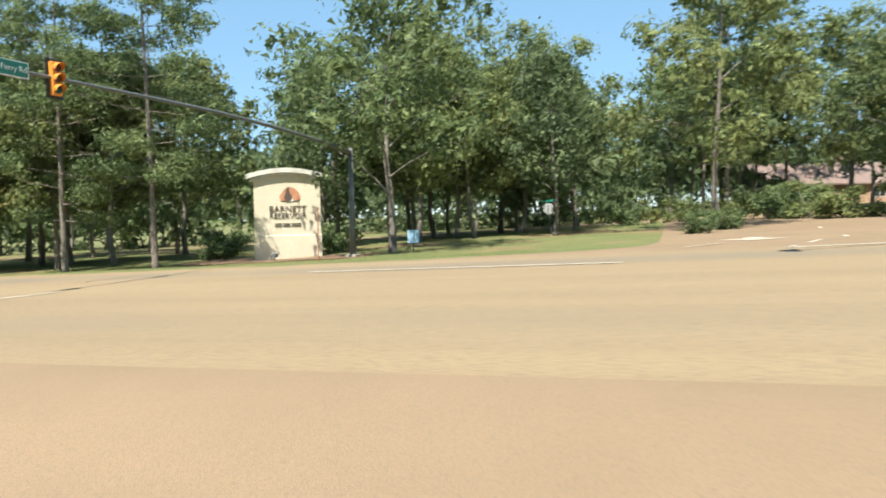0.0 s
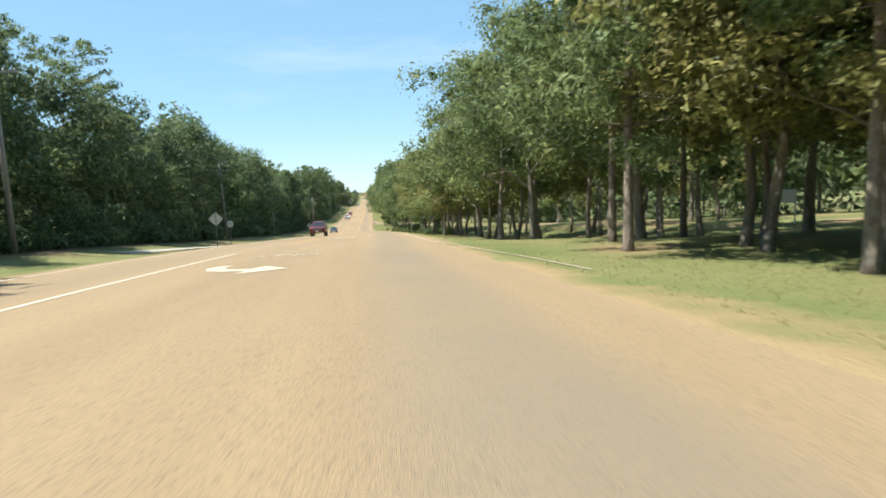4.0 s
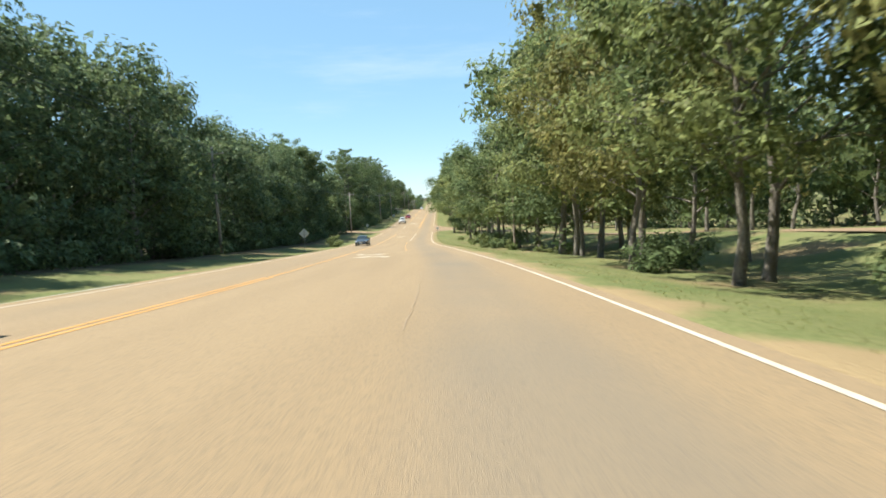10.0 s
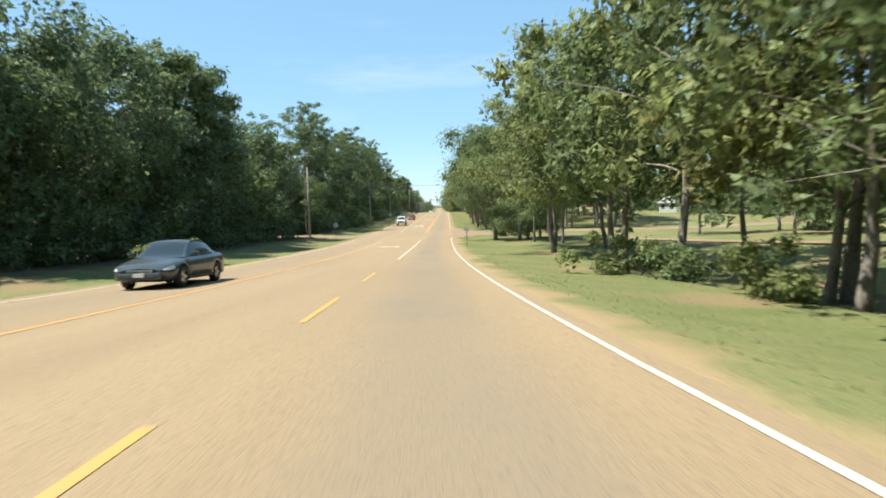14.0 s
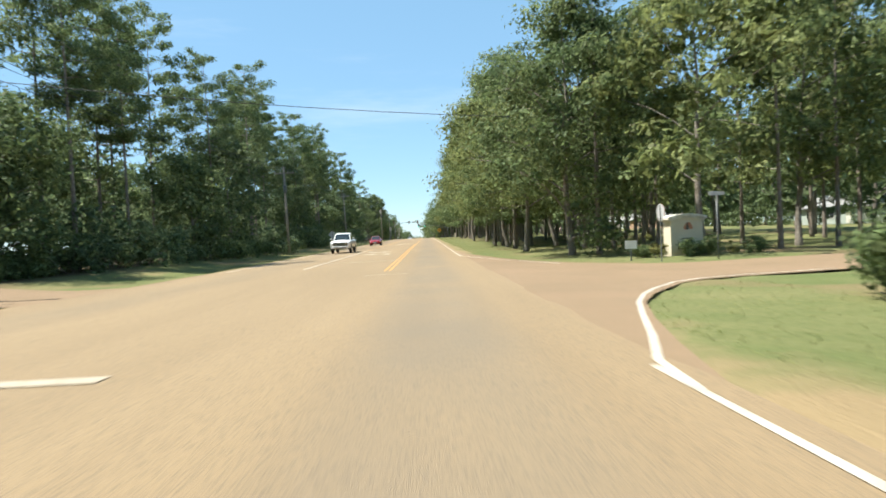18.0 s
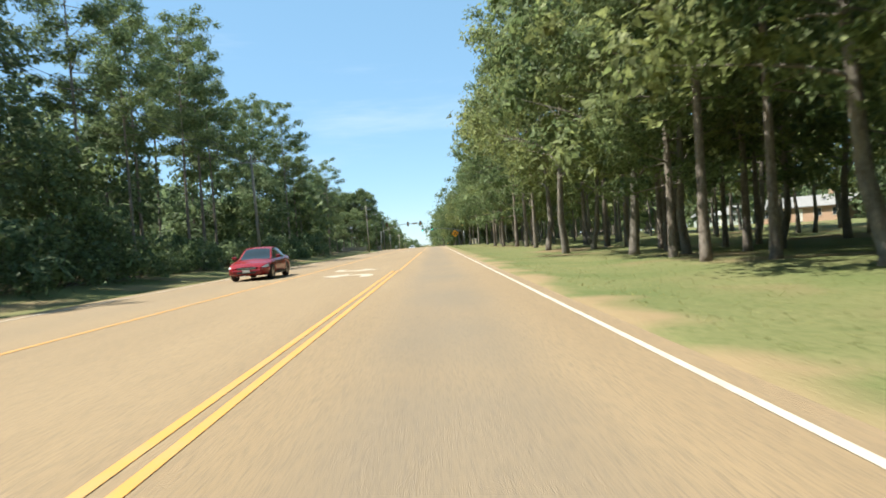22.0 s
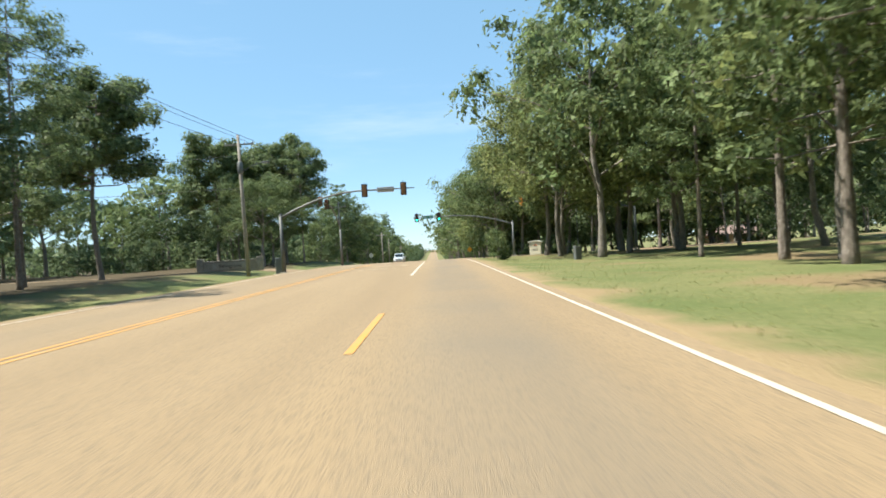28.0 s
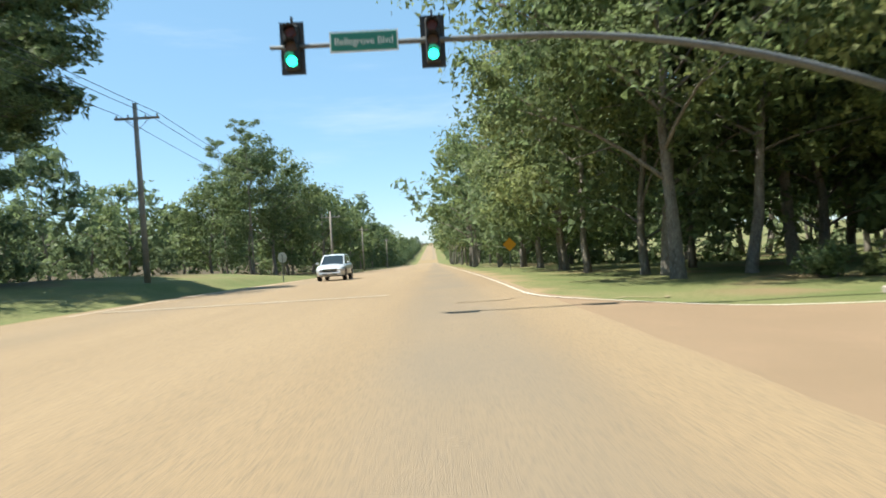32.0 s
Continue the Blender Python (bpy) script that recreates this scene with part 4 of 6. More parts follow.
GROVE_BY_STREET = [
    ("pine_c", 10.0, 229.0, 1.0), ("oak_a", 7.6, 238.5, 0.95), ("pine_c", 8.0, 246.0, 0.95), ("oak_c", 8.2, 252.0, 0.9), ("pine_c", 7.6, 257.0, 0.9), ("oak_a", 8.8, 259.5, 0.95),
    ("pine_c", 9.6, 254.5, 0.9), ("oak_a", 8.6, 266.0, 1.0), ("pine_a", 12.2, 263.5, 0.95), ("oak_c", 10.4, 272.0, 1.0), ("pine_a", 9.0, 277.5, 1.0), ("pine_c", 9.5, 281.0, 0.95),
    ("oak_b", 10.0, 286.5, 0.95), ("pine_c", 13.6, 283.0, 1.0), ("oak_a", 13.0, 288.5, 1.0), ("oak_c", 8.6, 294.6, 0.95), ("oak_c", 9.3, 303.1, 0.95), ("pine_b", 13.6, 301.8, 1.0),
    ("pine_b", 14.1, 298.8, 0.95), ("pine_b", 14.4, 307.0, 1.0), ("pine_b", 14.1, 293.0, 1.0), ("pine_b", 10.7, 310.5, 0.95), ("pine_a", 10.9, 316.5, 1.0),
    ("pine_c", 11.2, 325.0, 1.05), ("pine_a", 14.2, 331.0, 1.05)]
GROVE_OF_PINES = [
    ("pine_c", 10.8, 334.5, 1.0), ("pine_c", 10.6, 343.0, 1.0), ("pine_a", 12.4, 350.0, 0.95), ("pine_a", 11.0, 358.5, 0.95), ("pine_c", 13.4, 364.5, 1.0), ("pine_a", 14.8, 370.0, 0.95),
    ("oak_b", 10.6, 384.0, 1.0), ("oak_a", 13.8, 388.0, 0.95), ("oak_c", 9.3, 390.5, 0.85), ("oak_c", 10.2, 393.5, 0.8), ("oak_c", 9.4, 396.5, 0.9), ("oak_a", 16.5, 386.0, 1.0),
    ("oak_b", 8.2, 424.0, 0.95), ("oak_b", 9.0, 427.0, 1.0), ("oak_c", 11.5, 425.5, 0.95), ("oak_b", 14.5, 428.0, 1.0), ("oak_a", 18.0, 427.0, 1.0), ("oak_a", 7.6, 434.0, 0.9),
    ("oak_b", 8.0, 442.0, 0.9), ("oak_c", 22.0, 424.0, 1.0), ("pine_c", 24.5, 409.0, 0.9), ("oak_a", 8.2, 451.0, 0.9)]
for k, x, y, s in GROVE_BY_CORNER + GROVE_BY_LAWNS + GROVE_BY_STREET + GROVE_OF_PINES:
    x -= 1.0 if 305 < y < 372 and x > 10 else 0.0
    plant(k + ("_mid" if x > (13.5 if y < 46 else 9.7) and k != "full" else ""), x, y, s * ((1.3 if k[0] == "p" else 1.18) if 289 < y < 420 else 1.0 if 225 < y < 235 else 1.08 if y > 225 else 1.05 if 76 < y < 118 else 1.0))

rng = random.Random(3)


def clear(x, y):
    """No tree in the streets, on the drives or where a house stands."""
    y = st(y)
    if 8 < x < 21 and 8 < y < 25:
        return False
    if 277 < y < 316 and 0.6 * (y - 263) < x < 0.84 * (y - 263):
        return False
    for s in STREETS:
        if s[1] - 3 < y < s[2] + 3 and ((s[0] == "right" and x > 0) or (s[0] == "left" and x < 0)) and abs(x) < s[4]:
            return False
    for i in range(len(pts) - 1):
        (xa, ya), (xb, yb) = pts[i], pts[i + 1]
        if min(ya, yb) <= y <= max(ya, yb) and abs(x - (xa + (xb - xa) * (y - ya) / (yb - ya + 1e-6))) < 4.5:
            return False
    for hx, hy in HOUSES:
        if abs(x - hx) < 11 and abs(y - hy) < 11:
            return False
    return True


HOUSES = [(72, -19), (66, 425), (70, 462), (66, 338), (66, 560)]
# park trees and woods behind the first row, on the right
for y0, y1, x0, x1, step, kinds in ((16, 48, 17, 40, 7.0, "oak_c pine_a oak_b oak_a edge_b"), (-2, 16, 28, 52, 5.0, "edge_b oak_c edge_a oak_b"), (-45, -14, 14, 60, 9.0, "pine_a oak_c edge_b oak_b"), (48, 100, 14, 24, 6.5, "oak_c oak_a oak_b gold"), (50, 196, 34, 42, 8.5, "oak_c oak_b edge_b gold edge_a"),
                                 (100, 160, 18, 25, 11, "oak_a gold oak_b"), (226, 290, 12, 34, 5.8, "oak_c pine_a oak_b pine_b oak_a"), (290, 345, 15, 34, 7.6, "pine_a oak_c pine_b oak_a"), (345, 395, 15, 36, 7.8, "oak_c pine_a oak_b"),
                                 (420, 470, 22, 60, 7, "oak_b oak_c edge_b"), (455, 640, 8, 22, 8, "oak_b edge_b oak_c")):
    ks = kinds.split()
    y = y0
    while y < y1:
        x = x0
        while x < x1:
            px, py = x + rng.uniform(-0.42, 0.42) * step, y + rng.uniform(-0.42, 0.42) * step
            if clear(px, py):
                near = px < 15 and py < 440 or px < 23 and 220 < py < 236 or px < 36 and 395 < py < 445 or px < 31 and py < 48
                plant(rng.choice(ks) + ("_mid" if near else "_back" if px < 34 else "_far"), px, py, rng.uniform(0.8, 1.1) * (0.82 if py < 16 and px > 20 else 1.0))
            x += step
        y += step

# closed wood beyond the lawns
y = 0.0
while y < 470:
    xx = 44 + rng.uniform(-2, 2) + (26 if y > 205 else 0)
    if clear(xx, y):
        plant(rng.choice(("edge_a_far", "edge_c_far", "edge_b_far")), xx, y, rng.uniform(0.85, 1.15))
        plant("thicket", xx - 3.0, y + 1.5, rng.uniform(1.2, 1.7))
    y += rng.uniform(4.0, 5.5)
for i in range(26):
    plant(rng.choice(("edge_a_far", "edge_b_far", "oak_b_far", "pine_a_far")), rng.uniform(50, 110), rng.uniform(-48, 14), rng.uniform(0.8, 1.1))
# the wood on the left: an edge row in full, then two rows behind
for row, (x0, step, near) in enumerate(((-20.0, 4.8, True), (-24.5, 4.6, False))):
    y = 26.0
    while y < 360:
        x = x0 + rng.uniform(-1.3, 1.3) - 1.0 - 3.8 * (1 - ease(200, 250, y)) - 1.9 * ease(262, 278, y)
        if y > 232:
            ks = ["pine_b", "pine_a", "edge_b", "pine_b", "pine_b"] if row else ["edge_a", "pine_b", "pine_b", "edge_c", "edge_b", "pine_b"]
        else:
            ks = ["edge_a", "edge_b", "edge_c", "edge_b", "edge_a", "pine_a"] if row else ["edge_a", "edge_b", "edge_c"]
        k = rng.choice(ks)
        if clear(x, y) and not (345 < y and x > -22 and row == 0):
            s = rng.uniform(0.8, 1.05) if k.startswith("edge") else rng.uniform(0.95, 1.18) * (1.04 if y > 270 else 1.0)
            lod = "_far" if y < 34 or y > 345 else "_back" if not near and k.startswith("edge") else "" if k == "pine_b" and near else "_mid"
            plant(k + lod, x, y, s * (0.95 if y > 232 and k.startswith("edge") else 0.97 if y < 90 else 1.15 if y < 225 else 1.0))
        y += step * rng.uniform(0.75, 1.25) * (1.2 if y > 232 else 1.0)
y = 28.0
while y < 352:
    if clear(-17.0, y):
        plant(rng.choice(("thicket", "thicket", "thicket_green")), -19.6 - 4.0 * (1 - ease(200, 250, y)) + rng.uniform(-0.6, 0.5), y, rng.uniform(0.7, 1.05))
    y += rng.uniform(3.0, 4.2)
# open corner on the left near the far crossing, and the woods past it
for k, x, y, s in (("pine_a", -20.0, 367.0, 0.95), ("pine_a", -27, 372, 1.0), ("pine_b", -23.5, 363.5, 0.9), ("edge_c_far", -26, 360, 0.9), ("pine_a", -19.5, 430.0, 0.88), ("pine_c", -22.5, 432.5, 0.85), ("oak_b", -23.5, 428.0, 0.78), ("pine_a", -26.5, 434.0, 0.88), ("oak_b", -29, 431, 0.7),
                   ("pine_b", -29.0, 492.0, 0.9)):
    plant(k, x, y, s)
for i in range(40):
    plant(rng.choice(("edge_a", "edge_b", "edge_c", "oak_b")) + ("_mid" if i < 7 else "_far"), -18.5 - rng.uniform(0, 8), 476 + i * 6 + rng.uniform(-2, 2), rng.uniform(0.95, 1.15))
for i in range(30):
    plant(rng.choice(("edge_a_far", "edge_c_far", "oak_b_far")), -46 - rng.uniform(0, 26), 372 + i * 6 + rng.uniform(-2, 2), rng.uniform(1.0, 1.3))
for i in range(16):
    plant(rng.choice(("edge_a_far", "pine_a_far")), -60 - rng.uniform(0, 20), 376 + i * 4 + rng.uniform(-2, 2), rng.uniform(0.6, 0.8))
for side in (-1, 1):
    for i in range(30):
        plant(rng.choice(("edge_a_far", "edge_b_far", "oak_b_far", "edge_c_far")), -4 + side * (17 + rng.uniform(0, 14)), 640 + i * 24 + rng.uniform(-4, 4), rng.uniform(0.9, 1.4))
# behind the first corner
for i in range(46):
    a = rng.uniform(0, 1)
    plant(rng.choice(("edge_a_far", "edge_b_far", "oak_b_far", "pine_a_far")), rng.uniform(-75, -18), rng.choice((rng.uniform(-60, -18), rng.uniform(12, 34))), rng.uniform(0.8, 1.1))
SHRUBS_BY_DITCH = [
    ("bush_light", 9.4, 133.0, 0.8), ("bush", 8.8, 138.5, 0.9), ("bush_light", 8.4, 141.0, 1.0), ("bush", 9.6, 143.5, 1.5), ("bush", 10.4, 147.0, 1.2), ("bush_light", 9.8, 151.5, 1.2),
    ("bush_light", 9.6, 160.5, 1.4), ("bush", 10.2, 158.0, 1.2), ("bush_light", 11.2, 126.0, 0.5), ("bush", 10.8, 105.5, 1.3), ("bush", 9.2, 92.5, 0.9), ("bush", 8.2, 101.5, 1.0),
    ("bush_light", -13.6, 164.0, 1.2), ("bush_light", -14.4, 170.0, 1.3), ("bush", 17.9, 13.6, 1.35), ("bush", 15.6, 18.6, 1.2), ("bush", 17.6, 20.2, 1.3), ("bush", 19.2, -4.4, 0.9),
    ("bush", 23.5, -6.0, 0.9), ("bush", 36.0, 0.5, 1.4), ("bush_light", 38.0, -3.8, 1.2), ("bush_gold", 37.4, -1.5, 1.6), ("bush", 36, -9.5, 1.8), ("bush_light", 34, -12.5, 1.8),
    ("bush_light", 32.5, -14.0, 1.6), ("bush", 40, -12, 2.0)]
SHRUBS_BY_CORNERS = [
    ("bush_gold", 11.2, 223.9, 0.95), ("bush", 10.6, 224.2, 0.5), ("bush", 12.5, 223.6, 0.6), ("bush", 13.6, 223.8, 0.7), ("bush_gold", 14.8, 223.8, 0.5), ("bush", 15.8, 223.8, 0.6), ("bush", 11.6, 421.0, 0.8),
    ("bush_light", 12.6, 420.2, 0.7), ("bush", 14.6, 420.0, 0.7), ("bush_light", 15.8, 421.0, 0.8), ("bush_light", 10.4, 165.0, 0.8), ("bush", 9.0, 207.6, 1.1), ("bush_light", 10.8, 208.4, 0.8),
    ("bush", 12.4, 207.0, 0.9), ("bush", 48.5, -4.5, 1.6), ("bush_light", 49.0, -8.0, 1.7), ("bush", 49.2, -11.5, 1.5), ("bush_light", 49.4, -15.0, 1.8), ("bush_light", 9.8, 124.0, 0.45)]
for k, x, y, s in SHRUBS_BY_DITCH + SHRUBS_BY_CORNERS:
    plant(k, x, y, s)

# tall group and dead trunks, and a closed edge past the far crossing
LANDMARK_TREES = [
    ("pine_b", -22.0, 421.0, 0.97), ("umbrella", -25.5, 238.0, 1.1), ("pine_low", 9.8, 240.6, 1.1), ("pine_low", 11.4, 246.0, 1.0), ("pine_low", 13.4, 250.0, 0.95), ("edge_a_mid", -29.0, 278.0, 1.15), ("edge_b_mid", -33.0, 277.5, 1.1),
    ("edge_a_mid", -37.0, 279.0, 1.15), ("edge_c_mid", -41.0, 277.0, 1.3), ("pine_a_mid", -31.0, 284.0, 1.05), ("edge_b_mid", -36.0, 286.0, 1.1), ("edge_a_mid", -27.5, 261.5, 1.0), ("edge_c_mid", 4.1, 464.6, 0.2),
    ("bush", 4.4, 464.7, 0.5), ("umbrella", -23.3, 516.4, 1.05), ("umbrella", -28.5, 521.0, 1.05), ("umbrella", -32.5, 513.0, 1.05), ("oak_b", -23.6, 504.8, 0.85), ("edge_b_mid", -34.0, 524.0, 0.9), ("edge_a_mid", -41.0, 526.0, 0.9), ("edge_c_mid", -47.0, 520.0, 0.8), ("thicket", -30.0, 527.0, 1.2), ("thicket", -37.0, 522.0, 1.2), ("thicket", -44.0, 516.0, 1.2), ("thicket", -51.0, 512.0, 1.2), ("umbrella", -28.5, 472.5, 0.95),
    ("ivy", 11.6, 476.0, 0.85), ("pine_a", -24.5, 456.0, 1.0), ("edge_b_mid", -25.5, 451.0, 0.95), ("pine_a", -27.5, 461.0, 0.95), ("edge_c_mid", -24.0, 447.0, 0.8)]
EDGE_PAST_CROSSING = [
    ("pine_b", -20.6, 556.5, 0.84), ("dead", 10.3, 169.0, 0.95), ("dead", -23.0, 190.0, 1.0), ("dead", -25.0, 194.0, 0.9), ("dead", -21.5, 276.0, 0.95), ("dead", 15.2, 285.5, 0.95), ("edge_a_mid", 8.6, 509.5, 1.05),
    ("edge_b_mid", 12.0, 513.0, 1.0), ("edge_c_mid", 16.0, 509.5, 1.15), ("edge_a_mid", 19.5, 513.0, 1.15), ("edge_c_mid", 23.5, 508.0, 1.1), ("edge_a_mid", 28.0, 510.0, 1.1), ("edge_c_mid", 7.8, 521.0, 1.0),
    ("edge_a_mid", 8.2, 533.0, 0.95), ("edge_c_mid", 33.0, 505.0, 1.1), ("edge_a_mid", 38.0, 507.0, 1.1), ("edge_a_mid", 30.0, 473.0, 0.9), ("edge_c_mid", 9.0, 546.0, 1.0)]
for k, x, y, s in LANDMARK_TREES + EDGE_PAST_CROSSING:
    plant(k, x, y, s, raw=True)

for k, x, y, s in (("oak_c_mid", 33.0, 15.0, 1.0), ("oak_b_mid", 37.0, 10.5, 1.0), ("oak_c_mid", 40.0, 4.5, 0.95), ("pine_a_mid", 50.0, -6.0, 1.12), ("pine_a_mid", 54.0, -9.5, 1.15), ("pine_b_mid", 57.0, -14.0, 1.1), ("oak_b_mid", 58.0, -3.0, 1.1), ("oak_c_mid", 52.0, -19.0, 1.1), ("oak_b_mid", 46.0, -21.5, 1.0), ("oak_b_mid", 62.0, -8.5, 1.2), ("oak_c_mid", 38.0, -22.0, 1.0)):
    plant(k, x, y, s, raw=True)
y = 292.0
while y < 474:
    plant(rng.choice(("edge_b_far", "edge_a_far", "oak_b_far")), 38 + rng.uniform(-3, 3), y, rng.uniform(1.05, 1.3), raw=True)
    y += rng.uniform(5, 7)


def joined(name, items, label, category):
    """Many far trees as one mesh."""
    co, loops, starts, totals, midx = [], [], [], [], []
    nv = nl = 0
    slot = {}
    for p, m in items:
        mm = np.array(m)
        for q in ("trunk", "crown"):
            me = p[q]
            if me is None:
                continue
            mat = me.materials[0]
            slot.setdefault(mat.name, (len(slot), mat))
            a = np.empty(len(me.vertices) * 3)
            me.vertices.foreach_get("co", a)
            a = a.reshape(-1, 3) @ mm[:3, :3].T + mm[:3, 3]
            li = np.empty(len(me.loops), dtype=np.int32)
            me.loops.foreach_get("vertex_index", li)
            ls = np.empty(len(me.polygons), dtype=np.int32)
            me.polygons.foreach_get("loop_start", ls)
            lt = np.empty(len(me.polygons), dtype=np.int32)
            me.polygons.foreach_get("loop_total", lt)
            co.append(a)
            loops.append(li + nv)
            starts.append(ls + nl)
            totals.append(lt)
            midx.append(np.full(len(ls), slot[mat.name][0], dtype=np.int32))
            nv += len(a)
            nl += len(li)
    co, loops, starts, totals, midx = [np.concatenate(q) for q in (co, loops, starts, totals, midx)]
    me = bpy.data.meshes.new(name)
    me.vertices.add(len(co))
    me.loops.add(len(loops))
    me.polygons.add(len(starts))
    me.vertices.foreach_set("co", co.ravel())
    me.loops.foreach_set("vertex_index", loops)
    me.polygons.foreach_set("loop_start", starts)
    me.polygons.foreach_set("loop_total", totals)
    for i, mat in sorted(slot.values(), key=lambda q: q[0]):
        me.materials.append(mat)
    me.polygons.foreach_set("material_index", midx)
    me.update(calc_edges=True)
    return tagged(new(name, me), label, category, kind="stuff")


joined("distant_trees", FAR, "far woodland trees closing the view behind lawns and verges", "woodland")

# the leafy depth of the woods, seen between the trunks
rngw = np.random.default_rng(77)
cen, rad = [], []
WOODS_RIGHT = [(((48, -2), (52, 30)), 13.0), (((52, 30), (47, 60), (44, 110), (45, 250)), 9.0),
               (((57, -1), (59, 34)), 8.0), (((66, -2), (68, 40)), 9.0),
               (((30, -26), (66, -34), (104, -40), (104, 6), (62, 5)), 8.0),
               (((74, 246), (78, 286), (66, 300), (64, 340), (68, 400), (72, 470)), 9.0),
               (((78, 470), (80, 504), (42, 512), (17, 518), (14, 560), (13.5, 720)), 8.5)]
WOODS_LEFT = [(((-28, 20), (-28, 262)), 9.0),
              (((-27.5, 277), (-27, 436)), 10.0),
              (((-46, 258), (-47, 284)), 12.0),
              (((-78, 400), (-84, 476), (-80, 505), (-72, 560), (-36, 590), (-25, 640), (-21, 720)), 7.0),
              (((-75, -60), (-76, 14), (-26, 24)), 9.0),
              (((-70, -62), (100, -62)), 9.0),
              (((-21, 720), (-22, 1500)), 9.0),
              (((13, 720), (14, 1500)), 9.0),
              (((-60, 1760), (60, 1760)), 9.0)]
for line, hgt in WOODS_RIGHT + WOODS_LEFT:
    for (xa, ya), (xb, yb) in zip(line, line[1:]):
        L = math.hypot(xb - xa, yb - ya)
        far = 2.6 if ya >= 700 else 1.9
        for i in range(int(L / far)):
            u = (i + 0.5) * far / L
            hh = hgt * rngw.uniform(0.7, 1.12)
            for z in np.arange(0.6, hh, far):
                x, y = xa + (xb - xa) * u + rngw.normal() * 1.1, ya + (yb - ya) * u + rngw.normal() * 1.1
                cen.append((x, y, ground_z(x, y) + z + rngw.uniform(-0.4, 0.4)))
                rad.append(far * 0.72 * rngw.uniform(0.8, 1.2))
# the roof of the woods that runs on behind the edge trees
cap, caprad = [], []
for x0, x1, y0, y1 in ((-150, -31, 20, 255), (-150, -50, 255, 285), (-150, -31, 285, 440), (-150, -90, 440, 600), (-150, -34, 600, 760), (-150, -80, -140, 20), (56, 170, 8, 245), (84, 190, 245, 300), (82, 190, 300, 640), (24, 82, 560, 760), (110, 190, -140, 8), (-80, 110, -140, -66)):
    for x in np.arange(x0, x1, 6.0):
        for y in np.arange(y0, y1, 6.0):
            px, py = x + rngw.uniform(-3, 3), y + rngw.uniform(-3, 3)
            cap.append((px, py, ground_z(px, py) + rngw.uniform(6, 11)))
            caprad.append(rngw.uniform(2.6, 4.0))
canopy = new("woodland_canopy", leaf_mesh("woodland_canopy", M["wood_leaf"], rngw, cap, caprad, len(cap) * 15, 2.6, 0.9, 0.7))
tagged(canopy, "unbroken green roof of the woods running back from the road", "woodland", kind="stuff")
woods = new("far_woods", leaf_mesh("far_woods", M["wood_leaf"], rngw, cen, rad, len(cen) * 35, 0.84, 0.8, 1.0))
tagged(woods, "dense shaded foliage deep in the woods behind the lawns", "woodland", kind="stuff")


# ---- signals, signs and poles ----
def signal_head(parent, x, z, face, shell, lit=None, y=0.0):
    """A three-lens head hung on the arm; face is the way it looks, in degrees about the upright."""
    m = pose(x, y, z, 0, 0, face)
    head = part("signal_head", box(-0.14, 0.14, -0.09, 0.1, -0.42, 0.42, 0.025), shell, parent)
    head.matrix_basis = m
    bm = box(-0.23, 0.23, 0.03, 0.045, -0.5, 0.5, 0.0)
    part("backplate", bm, M["black"], head)
    bm = box(-0.02, 0.02, 0.05, 0.12, 0.40, 0.62)
    part("bracket", bm, M["galv"], head)
    for k, (zz, mat) in enumerate(((0.27, M["lens_red"]), (0.0, M["lens_amber"]), (-0.27, M["lens_off"] if lit != "green" else M["lens_green"]))):
        bm = bmesh.new()
        bmesh.ops.create_cone(bm, cap_ends=True, segments=16, radius1=0.105, radius2=0.095, depth=0.03, matrix=Matrix.Translation((0, -0.1, zz)) @ Matrix.Rotation(math.pi / 2, 4, "X"))
        part("lens", bm, mat, head)
        v, f = [], []
        for i in range(13):
            a = radians(-20 + 220 * i / 12)
            for yy, r in ((-0.09, 0.125), (-0.30 + 0.10 * (1 - math.sin(max(0, min(math.pi, a)))), 0.12)):
                v.append((r * math.cos(a), yy, zz + r * math.sin(a)))
        f = [(2 * i, 2 * i + 1, 2 * i + 3, 2 * i + 2) for i in range(12)]
        part("visor", mesh_of("visor", v, f, shell), shell, head)
    return head


